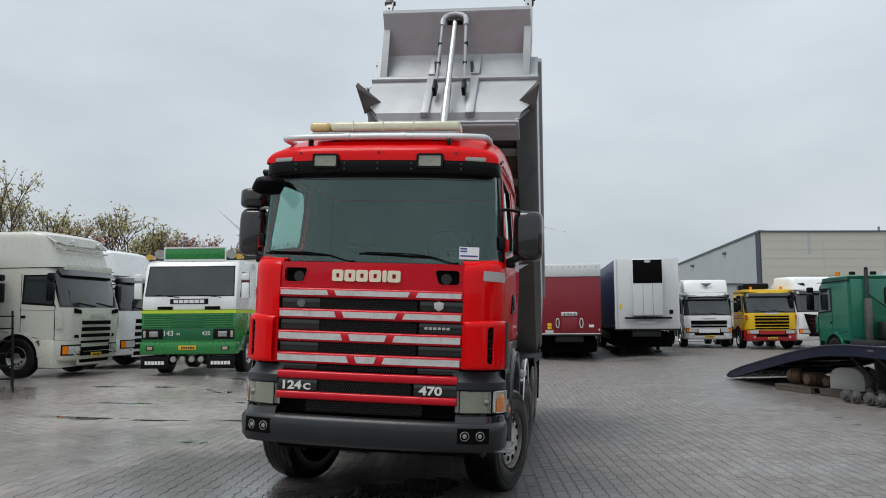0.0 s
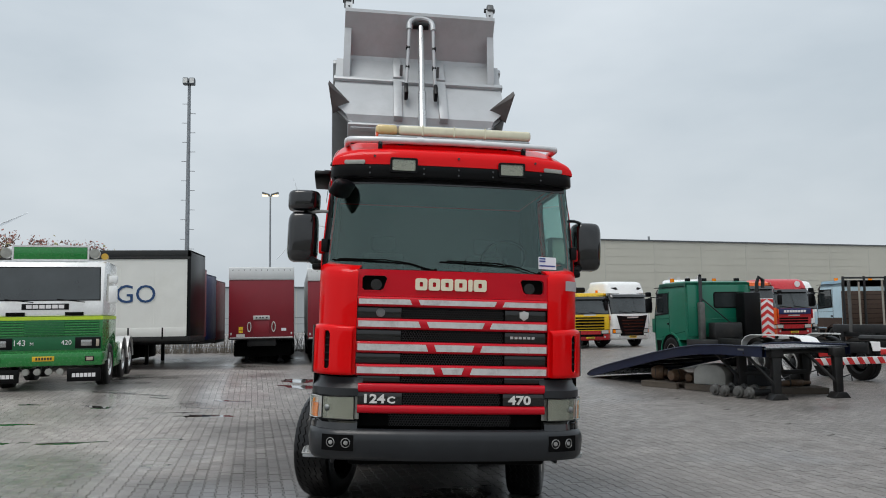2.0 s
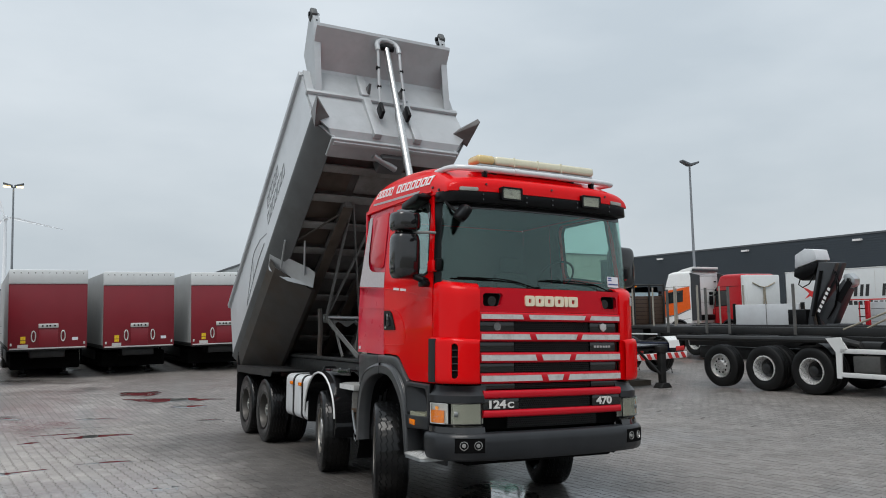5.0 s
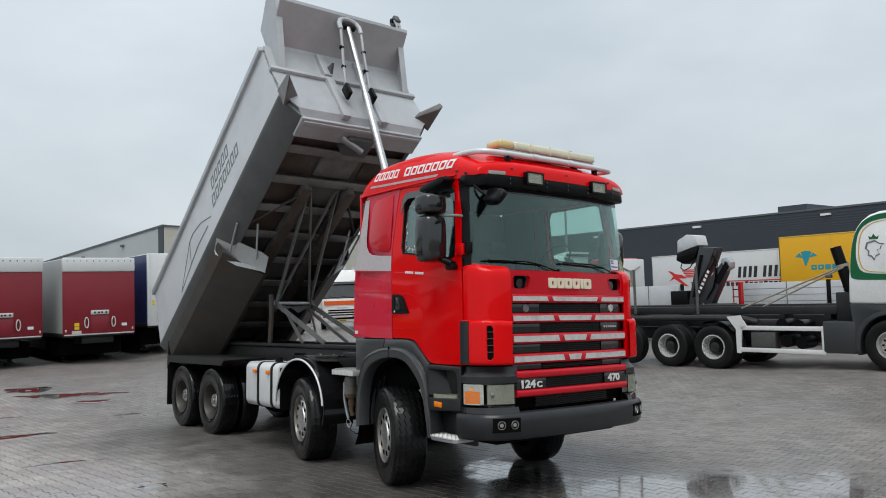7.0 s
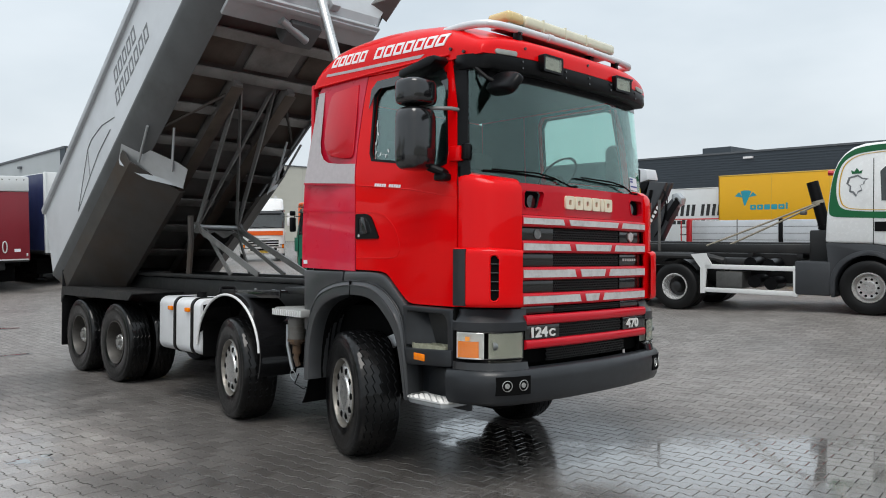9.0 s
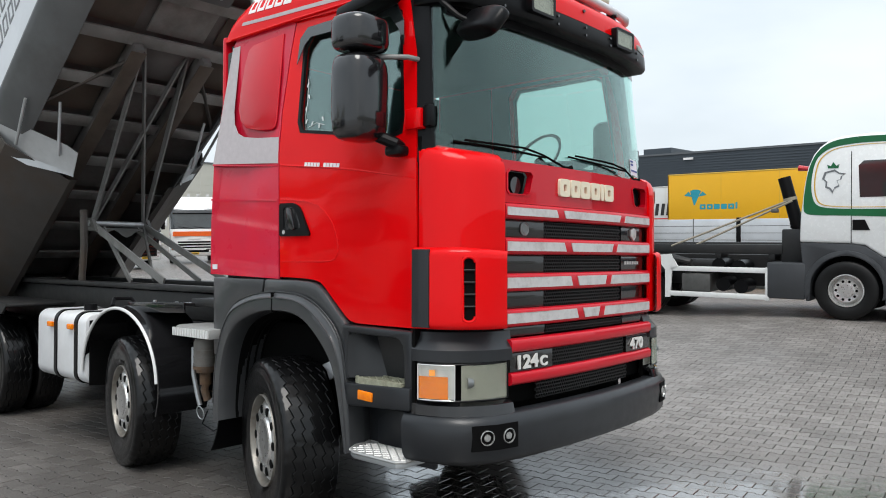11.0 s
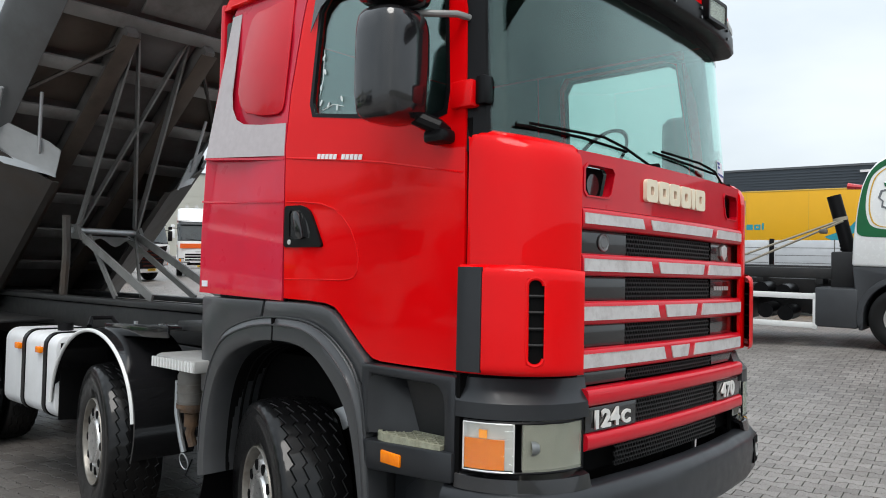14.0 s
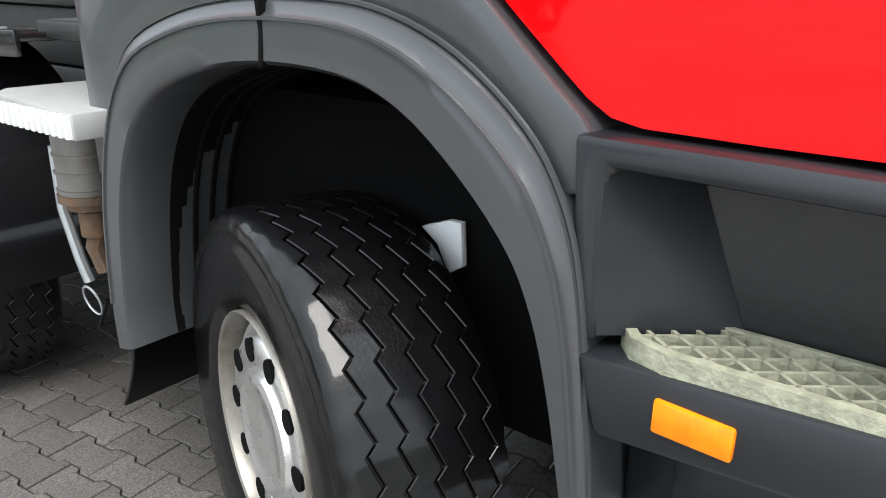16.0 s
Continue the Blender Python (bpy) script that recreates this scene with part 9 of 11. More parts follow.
rw = cab_lorry("tractor_unit", at(29.0, 24.6, 178), "red tractor unit with white rear wall", h=3.55, paint="bright_red", low="cab_dark", chassis=0, rear=())
part("cab_rear", box(-1.2, 1.2, 2.2, 2.6, 0.95, 3.46, 0.05), "trailer_white", rw, "white rear wall panel")
for s in (-1, 1):
    part("hanging_strap", tube([(s * 0.8, 2.62, 3.05), (s * 0.3, 2.64, 2.85), (0.04 * s, 2.65, 2.82), (0.05 * s, 2.66, 2.2), (0.09 * s, 2.66, 1.9)], 0.035, seg=6), "strap", rw, "tan webbing hung on the white wall")
part("wall_sticker", box(-0.95, -0.80, 2.60, 2.608, 1.55, 1.65), "yellow", rw)
cab_lorry("tractor_unit", at(25.5, 35.5, 10), "white tractor unit behind the red one", h=3.5, paint="cab_white", chassis=5.8, rear=(4.3,))

# lorries seen behind the raised body
dw = cab_lorry("tractor_unit", at(18.0, 35.2, -28), "white high-roof tractor unit with orange bands", h=3.65, paint="cab_white", low="cab_white", grille=[(0.85, 0.93), (0.98, 1.08), (1.13, 1.22)], glass_z=(1.95, 2.78), chassis=5.8, rear=(4.3,), mirrors="cab_white")
part("orange_front", box(-1.1, 1.1, -0.012, 0.0, 1.5, 1.75), "orange", dw)
for s in (-1, 1):
    part("orange_line", prism([(0.1, 1.55), (2.1, 1.65), (2.1, 1.72), (0.1, 1.66)], YZ, s * 1.235, s * 1.246), "orange", dw)
    part("orange_line", prism([(0.4, 2.85), (2.1, 3.15), (2.1, 3.22), (0.4, 2.92)], YZ, s * 1.235, s * 1.246), "orange", dw)
for x in (-0.75, -0.25, 0.25, 0.75):
    part("roof_spot", rod((x, 0.55, 3.72), (x, 0.65, 3.72), 0.09, seg=14), "lens_clear", dw)

# ---- dark ramp deck on legs with stored parts beneath ----
ramp = thing("ramp_deck", pose(0, 0, 0), "dark blue steel vehicle ramp deck propped on legs", "ramp")
TIP, END = Vector((6.35, 16.2, 0.0)), Vector((7.80, 8.68, 0.0))
ax = (END - TIP).normalized()
across = Vector((-ax.y, ax.x, 0))
DECK_LINE = ((0.0, 0.03), (0.25, 0.15), (1.0, 0.33), (2.2, 0.56), (3.6, 0.82), (4.6, 0.98), (5.4, 1.07), (6.2, 1.11), (7.66, 1.11))


def deck_pt(s, h, c):
    """A point s metres along the deck, c across, h above its top line."""
    for (sa, za), (sb, zb) in zip(DECK_LINE, DECK_LINE[1:]):
        if s <= sb:
            break
    p = TIP + ax * s + across * c
    return (p.x, p.y, za + (zb - za) * (s - sa) / (sb - sa) + h)


DECK_AT = [s for s, _ in DECK_LINE]
part("deck_plate", thick(grid([[deck_pt(s, 0, c) for c in (0, 0.75, 1.5, 2.25)] for s in DECK_AT]), 0.03), "deck", ramp)
for c in (0.0, 2.25):
    beam = part("deck_beam", grid([[deck_pt(s, 0.035, c - 0.05), deck_pt(s, -min(0.19, 0.02 + 0.5 * s), c - 0.05), deck_pt(s, -min(0.19, 0.02 + 0.5 * s), c + 0.05), deck_pt(s, 0.035, c + 0.05)] for s in DECK_AT], close=True), "navy", ramp, "dark blue side beam")
    part("beam_lip", tube([deck_pt(s, 0.03, c - 0.055) for s in DECK_AT], 0.018, seg=6), "navy", beam)
    part("beam_plate", grid([[deck_pt(s, -0.03, c - 0.056), deck_pt(s, -0.07, c - 0.056)] for s in (6.9, 7.1)]), "silver_dull", beam, "small grey maker's plate")
for s in steps(1.6, 7.5, 6):
    part("cross_member", rod(deck_pt(s, -0.10, 0.0), deck_pt(s, -0.10, 2.25), 0.05, seg=6), "chassis", ramp)
for x, y in ((8.20, 8.95), (9.62, 8.95), (8.15, 10.3), (9.7, 10.3)):
    g = ground_z(x, y)
    leg = part("deck_leg", prism([(-0.10, 0.95), (0.10, 0.95), (0.075, 0.08), (-0.075, 0.08)], lambda a, b, d: (x + a, y + d, g + b), -0.07, 0.07, bev=0.01), "chassis", ramp, "dark box-section leg")
    part("leg_head", box(x - 0.14, x + 0.14, y - 0.10, y + 0.10, g + 0.90, 1.08, 0.01), "chassis", leg)
    part("leg_foot", prism([(-0.20, 0.0), (0.20, 0.0), (0.09, 0.13), (-0.09, 0.13)], lambda a, b, d: (x + a, y + d, g + b), -0.15, 0.15, bev=0.01), "chassis", leg, "splayed steel foot")
    part("leg_brace", rod((x - 0.05, y, g + 0.35), (x - 0.55, y + 0.3, 1.0), 0.035, seg=8), "chassis", leg)
    part("leg_crank", tube([(x + 0.1, y - 0.05, g + 0.45), (x + 0.28, y - 0.05, g + 0.5), (x + 0.3, y - 0.05, g + 0.36)], 0.014, seg=6), "chassis", leg)
part("lower_rail", box(8.15, 9.70, 10.22, 10.32, 0.42, 0.52, 0.01), "chassis", ramp)
drum = thing("plastic_drum", pose(8.05, 11.45, ground_z(8.05, 11.45) + 0.142, 0, 0, -55), "dull white plastic tank standing on a pallet", "tank")
part("tank_body", prism([(-0.42, 0.0), (0.42, 0.0), (0.43, 0.20), (0.40, 0.34), (0.31, 0.44), (0.18, 0.49), (-0.12, 0.495), (-0.28, 0.46), (-0.38, 0.38), (-0.42, 0.26)], XZ, -0.28, 0.28, bev=0.03), "drum_white", drum)
part("tank_cap", rod((0.30, 0, 0.44), (0.33, 0, 0.50), 0.05, seg=12), "black_plastic", drum)
drum2 = thing("plastic_drum", pose(8.72, 10.85, ground_z(8.72, 10.85) + 0.142, 0, 0, -50), "dark grey plastic tank standing on a pallet", "tank")
part("tank_body", prism([(-0.40, 0.0), (0.42, 0.0), (0.40, 0.28), (0.26, 0.40), (0.05, 0.46), (-0.20, 0.45), (-0.36, 0.36)], XZ, -0.26, 0.26, bev=0.03), "cab_dark", drum2)


def pallet(x, y, rot):
    t = thing("pallet", at(x, y, rot), "weathered wooden pallet on the paving", "pallet", "pallets under the ramp")
    for k in range(5):
        part("top_board", box(-0.6, 0.6, -0.4 + k * 0.18, -0.28 + k * 0.18, 0.12, 0.142), "wood", t)
    for yy in (-0.34, 0.02, 0.38):
        part("bearer", box(-0.6, 0.6, yy - 0.05, yy + 0.05, 0.0, 0.119), "wood", t)
    return t


pl0 = pallet(8.05, 11.45, -58)
for x, y, r in ((7.42, 12.75, -66), (8.72, 10.85, -52), (9.35, 10.15, -10)):
    copy_thing(pl0, at(x, y, r))


def spare_axle(x, y, turn):
    g = thing("spare_axle_part", at(x, y, turn), "grimy steel lorry part lying under the ramp", "lorry part", "spare parts under the ramp")
    part("axle_stub", rod((-0.26, 0, 0.13), (0.26, 0, 0.13), 0.07, seg=12), "chassis", g)
    for s in (-1, 1):
        hubp = part("stub_flange", lathe([(-0.04, 0.0), (-0.04, 0.13), (0.02, 0.13), (0.03, 0.09), (0.09, 0.08), (0.10, 0.0)], seg=14), "steel_bar", g)
        hubp.matrix_basis = pose(s * 0.26, 0, 0.13, 0, 0, 0 if s > 0 else 180)
    return g


sp0 = spare_axle(7.72, 10.35, 15)
for x, y, r in ((7.80, 10.0, 8), (7.90, 9.65, 20), (8.02, 9.30, 5)):
    copy_thing(sp0, at(x, y, r))
for x, y, r, w, hh in ((7.55, 12.45, 20, 0.26, 0.34), (7.30, 13.05, -30, 0.20, 0.40), (7.75, 12.15, 50, 0.22, 0.26), (9.35, 10.15, 5, 0.40, 0.16)):
    gb = thing("gearbox_part", at(x, y, r, 0.144), "dark oily gearbox part stored on a pallet", "lorry part", "gearbox parts under the ramp")
    part("casing", lathe([(-w, 0.0), (-w, hh * 0.35), (-w * 0.4, hh * 0.5), (w * 0.5, hh * 0.45), (w * 0.6, hh * 0.3), (w, hh * 0.25), (w, 0.0)], seg=14), "rust", gb).matrix_basis = pose(0, 0, hh * 0.5)
    part("flange", rod((-w * 0.45, 0, hh * 0.5), (-w * 0.35, 0, hh * 0.5), hh * 0.499, seg=14), "chassis", gb)

# ---- long flat chassis lorry with green-striped white cab, front away down the yard ----
cl = thing("chassis_lorry", pose(11.85, 0, 0.10, 0, 0, 3.0), "white cab lorry with green stripes and bare black skeletal frame", "lorry")
HX = 1.25
for y in (7.64, 6.38, 5.17):
    for s in (-1, 1):
        bg_wheel(cl, s * (HX - 0.16), y, dish=(y < 7))
        if y < 7:
            bg_wheel(cl, s * (HX - 0.50), y, dish=True)
for s in (-1, 1):
    bg_wheel(cl, s * (HX - 0.13), 1.27).matrix_basis = pose(s * (HX - 0.13), 1.27, 0.665, 0, 0, 180 if s < 0 else 0)
    part("frame_rail", box(s * 0.5 - 0.06, s * 0.5 + 0.06, 2.1, 9.2, 0.95, 1.25, 0.01), "chassis", cl)
    part("top_rail", box(s * 0.9 - 0.06, s * 0.9 + 0.06, 2.4, 10.2, 1.28, 1.46, 0.01), "chassis", cl, "black skeletal top rail")
    part("side_pipe", tube([(s * 1.18, 9.0, 1.18), (s * 1.2, 5.2, 1.20), (s * 1.18, 4.4, 1.19), (s * 1.12, 4.12, 1.12), (s * 1.0, 4.05, 0.9)], 0.07, seg=8), "chassis", cl)
    part("rear_wing", thick(grid([[(s * 0.6, 5.17 + 0.62 * math.cos(radians(a)), 0.53 + 0.62 * math.sin(radians(a))), (s * 1.20, 5.17 + 0.62 * math.cos(radians(a)), 0.53 + 0.62 * math.sin(radians(a)))] for a in range(60, 150, 12)]), 0.015), "black_plastic", cl)
    # white side guard
    part("guard_end", prism([(4.78, 1.24), (4.44, 1.27), (4.30, 1.02), (4.42, 0.92), (4.46, 0.40), (4.56, 0.40), (4.56, 0.95)], YZ, s * 1.22, s * 1.26), "white", cl, "white side guard")
    part("guard_rail", box(min(s * 1.22, s * 1.26), max(s * 1.22, s * 1.26), 2.58, 4.46, 0.93, 1.03, 0.01), "white", cl)
    part("guard_rail", box(min(s * 1.22, s * 1.26), max(s * 1.22, s * 1.26), 2.58, 4.46, 0.43, 0.53, 0.01), "white", cl)
    part("guard_post", box(min(s * 1.22, s * 1.26), max(s * 1.22, s * 1.26), 2.55, 2.63, 0.42, 1.04, 0.01), "white", cl)
    for y, z in ((3.10, 0.66), (3.44, 0.69), (3.14, 1.03), (3.52, 1.06)):
        part("air_tank", rod((s * 0.62, y, z), (s * 1.15, y, z), 0.135, seg=14), "black_plastic", cl)
    part("side_box", box(min(s * 0.6, s * 1.12), max(s * 0.6, s * 1.12), 3.70, 4.28, 0.52, 0.88, 0.03), "steel_bar", cl, "worn chequered tool box")
    part("hose_box", box(min(s * 0.55, s * 1.1), max(s * 0.55, s * 1.1), 3.60, 4.35, 1.0, 1.16, 0.04), "chassis", cl)
    part("grey_box", box(min(s * 0.62, s * 1.27), max(s * 0.62, s * 1.27), 1.93, 2.60, 0.47, 1.14, 0.04), "cab_dark", cl, "grey battery box")
for y in (9.9, 8.9, 7.5, 6.1, 4.8, 3.6, 2.6):
    part("cross_bar", box(-0.95, 0.95, y - 0.06, y + 0.06, 1.18, 1.34, 0.01), "chassis", cl)
for y in (9.4, 8.1, 7.4, 5.6):
    part("stanchion", rod((-1.1, y, 1.3), (-1.1, y, 2.45), 0.035, seg=8), "steel_bar", cl, "upright grey stanchion")
cabp = [(-0.85, 1.10), (-0.90, 1.6), (-0.86, 1.9), (-0.55, 2.8), (-0.3, 3.24), (0.0, 3.36), (0.9, 3.40), (1.35, 3.38), (1.55, 3.32), (1.70, 3.21), (1.81, 3.07), (1.90, 2.85), (1.965, 2.5), (2.02, 2.0), (2.04, 1.51), (1.19, 1.49), (0.98, 1.46), (0.70, 1.26), (0.45, 1.25)]
part("cab_body", prism(cabp, YZ, -HX, HX, bev=0.05), "cab_white", cl, "white high-roof cab", 50)
part("cab_skirt", prism([(-0.9, 0.4), (-0.9, 1.20), (0.47, 1.245), (0.69, 1.255), (0.98, 1.455), (1.19, 1.485), (2.02, 1.505), (1.98, 1.1), (1.95, 0.8), (1.92, 0.45), (1.86, 0.45)] + [(1.27 + 0.585 * math.cos(radians(a)), 0.68 + 0.60 * math.sin(radians(a))) for a in range(0, 181, 12)] + [(0.66, 0.42)], YZ, -HX - 0.004, HX + 0.004, bev=0.012), "cab_dark", cl, "dark grey lower cab skirt")
part("arch_trim", prism([(1.27 + 0.68 * math.cos(radians(a)), 0.68 + 0.69 * math.sin(radians(a))) for a in range(-16, 197, 12)] + [(1.27 + 0.585 * math.cos(radians(a)), 0.68 + 0.60 * math.sin(radians(a))) for a in range(196, -17, -12)], YZ, -HX - 0.03, HX + 0.03, bev=0.008), "cab_dark", cl, "dark grey wheel arch")
part("wheel_well", box(-HX + 0.34, HX - 0.34, 0.6, 1.95, 0.5, 1.45, 0.03), "black_matt", cl)
for s in (-1, 1):
    o = lambda d: s * (HX + d)
    outer_ = smooth_line([(-0.85, 1.94), (0.4, 1.95), (1.19, 1.98), (1.75, 2.0), (1.92, 2.03), (1.965, 2.12), (1.95, 2.4), (1.895, 2.75), (1.81, 3.0), (1.69, 3.17), (1.52, 3.28), (1.3, 3.33), (0.9, 3.35), (-0.1, 3.32)])
    inner_ = smooth_line([(-0.85, 2.08), (0.4, 2.09), (1.19, 2.10), (1.6, 2.13), (1.74, 2.18), (1.80, 2.27), (1.835, 2.45), (1.825, 2.7), (1.765, 2.95), (1.66, 3.09), (1.5, 3.18), (1.28, 3.22), (0.9, 3.24), (-0.1, 3.22)])
    st = outer_ + inner_[::-1]
    part("green_stripe", prism(st, YZ, o(-0.01), o(0.005)), "dark_green", cl, "dark green curved stripe")
    ring_ = [(0.30 + (y_ - 0.30) * 0.972, 2.69 + (z_ - 2.69) * 0.955) for y_, z_ in inner_[4:]]
    gl_ = ring_ + [(0.30 + (y_ - 0.30) * 0.985, 2.69 + (z_ - 2.69) * 0.98) for y_, z_ in ring_[::-1]]
    part("gold_line", prism(gl_, YZ, o(-0.01), o(0.005)), "gold", cl)
    part("side_window", prism([(-0.62, 2.30), (-0.42, 2.92), (1.0, 2.93), (1.08, 2.85), (1.06, 2.30)], YZ, o(-0.01), o(0.006)), "dark_pane", cl, "dark side window")
    part("door_line", box(min(o(-0.01), o(0.003)), max(o(-0.01), o(0.003)), 1.185, 1.198, 1.49, 3.1), "black_matt", cl)
    part("door_handle", prism([(1.17, 1.91), (1.17, 1.73), (0.90, 1.73), (0.98, 1.91)], YZ, o(-0.01), o(0.015)), "black_plastic", cl)
    part("mirror", box(s * (HX + 0.22) - 0.1, s * (HX + 0.22) + 0.1, 0.28, 0.42, 2.2, 2.72, 0.04), "black_plastic", cl)
    part("wide_mirror", box(s * (HX + 0.22) - 0.1, s * (HX + 0.22) + 0.1, 0.28, 0.42, 2.76, 2.92, 0.04), "black_plastic", cl)
    head = [(y_ + 0.36, z_ - 0.10) for y_, z_ in ((1.26, 2.86), (1.10, 2.90), (1.02, 2.84), (0.92, 2.82), (0.98, 2.78), (0.99, 2.72), (1.06, 2.70), (1.02, 2.60), (1.10, 2.56), (1.13, 2.48), (1.19, 2.56), (1.25, 2.58), (1.24, 2.68), (1.30, 2.74))]
    part("cab_emblem", prism(head, YZ, o(-0.01), o(0.006), [[(1.46 + (y_ - 1.46) * 0.82, 2.62 + (z_ - 2.62) * 0.82) for y_, z_ in head]]), "dark_mark", cl, "line-drawn emblem")
    part("emblem_top", prism([(1.40, 2.82), (1.38, 2.89), (1.43, 2.86), (1.48, 2.93), (1.52, 2.86), (1.58, 2.89), (1.56, 2.82)], YZ, o(-0.01), o(0.006)), "dark_green", cl)
    part("wing_step", box(min(o(-0.1), o(0.02)), max(o(-0.1), o(0.02)), -0.5, 0.5, 0.58, 0.66, 0.01), "alu_board", cl)
part("inner_frame", box(-0.40, 0.40, 2.2, 9.0, 0.62, 0.94, 0.03), "chassis", cl)
part("exhaust_post", rod((-0.75, 2.17, 1.75), (-0.78, 2.42, 2.72), 0.115, seg=16), "black_plastic", cl, "leaning black upright post")
for z_, r_ in ((1.74, 0.14), (1.80, 0.13), (1.86, 0.125)):
    part("post_ring", rod((-0.75, 2.17 + 0.25 * (z_ - 1.75), z_), (-0.752, 2.18 + 0.25 * (z_ - 1.75), z_ + 0.035), r_, seg=16), "black_plastic", cl)
part("post_strap", rod((-0.767, 2.305, 2.28), (-0.769, 2.32, 2.34), 0.121, seg=16), "strap", cl, "tan strap round the post")
part("strap_ratchet", box(-0.93, -0.80, 2.50, 2.62, 2.06, 2.14, 0.02), "steel_bar", cl)
part("post_base", box(-0.95, -0.55, 2.02, 2.42, 1.1, 1.75, 0.03), "chassis", cl)
part("red_hook", tube([(0.2, 1.95, 1.9), (0.2, 2.0, 2.9), (0.2, 2.4, 2.95)], 0.06, seg=8), "bright_red", cl)
part("roof_beacon", prism([(0.3, 3.36), (0.9, 3.36), (0.75, 3.56), (0.6, 3.60)], YZ, -0.15, 0.15, bev=0.03), "bright_red", cl, "red roof lamp cover")
part("windscreen", prism([(-1.1, 2.0), (1.1, 2.0), (1.05, 2.8), (-1.05, 2.8)], lambda a, b, d: (a, -0.86 + 0.31 * (b - 1.9) / 0.9 - 0.012 + d, b), 0.0, 0.02), "dark_pane", cl)
for k, (a, b) in enumerate((((-0.85, 2.25, 2.31), (-0.95, 4.55, 1.42)), ((-0.87, 2.25, 2.28), (-0.92, 4.15, 1.40)))):
    part("lashing_strap", rod(a, b, 0.022, seg=6), "strap", cl, "taut tan webbing strap")

# ---- flat lorry with grey drop sides and a folded loading crane ----
fb = thing("flatbed_trailer", pose(17.6, 0, 0.1, 0, 0, 0), "red framed flatbed with grey aluminium drop sides", "trailer")
for k in range(3):
    y1 = 8.51 - k * 2.87
    part("drop_side", box(-0.03, 0.03, y1 - 2.74, y1, 1.20, 2.0, 0.01), "alu_board", fb, "grey aluminium drop side")
    part("side_hinge", box(-0.036, 0.0, y1 - 1.505, y1 - 1.475, 1.22, 2.02, 0.004), "steel_bar", fb)
    for z_ in (1.40, 1.60, 1.80):
        part("board_groove", box(-0.033, 0.0, y1 - 2.72, y1 - 0.02, z_ - 0.006, z_ + 0.006), "steel_bar", fb)
    part("side_post", box(-0.05, 0.05, y1 - 2.86, y1 - 2.75, 1.0, 2.04, 0.01), "black_plastic", fb)
    part("drop_side", box(2.42, 2.48, y1 - 2.74, y1, 1.20, 2.0, 0.01), "alu_board", fb)
part("bed", box(-0.02, 2.47, 0.0, 9.3, 1.0, 1.16, 0.02), "bright_red", fb, "red flatbed frame")
part("rear_bed", box(-0.02, 2.47, 10.3, 13.75, 1.0, 1.16, 0.02), "chassis", fb, "dark rear bed behind the crane")
part("drop_side", box(-0.03, 0.03, 10.98, 13.66, 1.20, 2.0, 0.01), "alu_board", fb, "grey aluminium drop side")
part("side_hinge", box(-0.036, 0.0, 12.30, 12.33, 1.22, 2.02, 0.004), "steel_bar", fb)
for y_ in (10.88, 13.72):
    part("side_post", box(-0.05, 0.05, y_ - 0.05, y_ + 0.05, 1.0, 2.04, 0.01), "black_plastic", fb)
for y_ in (11.6, 12.9):
    bg_wheel(fb, 0.2 - 0.0001, y_, dish=True).matrix_basis = pose(0.2, y_, 0.515, 0, 0, 180)
    bg_wheel(fb, 2.25, y_, dish=True)
part("end_post", box(-0.05, 0.06, 8.53, 8.66, 1.0, 2.04, 0.01), "bright_red", fb)
for y_ in (8.75, 8.95):
    part("ladder_bar", rod((0.1, y_, 1.1), (0.1, y_, 2.0), 0.02, seg=6), "bright_red", fb)
for z_ in (1.3, 1.55, 1.8):
    part("ladder_bar", rod((0.1, 8.72, z_), (0.1, 8.98, z_), 0.018, seg=6), "black_plastic", fb)
for y in (1.2, 2.5, 7.0):
    bg_wheel(fb, 0.2 - 0.0001, y, dish=True).matrix_basis = pose(0.2, y, 0.515, 0, 0, 180)
    bg_wheel(fb, 2.25, y, dish=True)
part("frame_rail", box(0.8, 0.92, 0.3, 13.6, 0.7, 1.0, 0.01), "chassis", fb)
part("frame_rail", box(1.5, 1.62, 0.3, 13.6, 0.7, 1.0, 0.01), "chassis", fb)
crane = thing("loading_crane", pose(17.0, 9.4, 0.1), "folded dark grey lorry loading crane", "crane")
part("crane_pedestal", box(-0.4, 0.5, -0.10, 0.75, 0.0, 1.24, 0.05), "chassis", crane)
part("crane_cabinet", box(-0.35, 0.35, 0.63, 1.31, 1.17, 1.81, 0.03), "black_plastic", crane, "black control cabinet")
part("crane_foot_box", box(-0.35, 0.35, -0.78, -0.06, 1.16, 1.36, 0.02), "cab_dark", crane)
for k_, off in enumerate((-0.17, 0.17)):
    part("crane_column", prism([(0.71, 1.21), (0.40, 1.21), (0.50, 1.66), (-0.22, 2.71), (-0.44, 3.21), (0.15, 3.28)], YZ, off - 0.10, off + 0.10, bev=0.025), "cab_dark", crane, "dark crane column arm")
part("column_ram", rod((-0.30, 0.42, 1.6), (-0.30, 0.05, 3.0), 0.055, seg=10), "black_plastic", crane)
part("crane_head", prism([(1.01, 3.09), (1.05, 2.86), (0.75, 2.72), (0.32, 2.92), (0.15, 3.20), (0.15, 3.30)], YZ, -0.3, 0.3, bev=0.03), "black_plastic", crane, "black crane head")
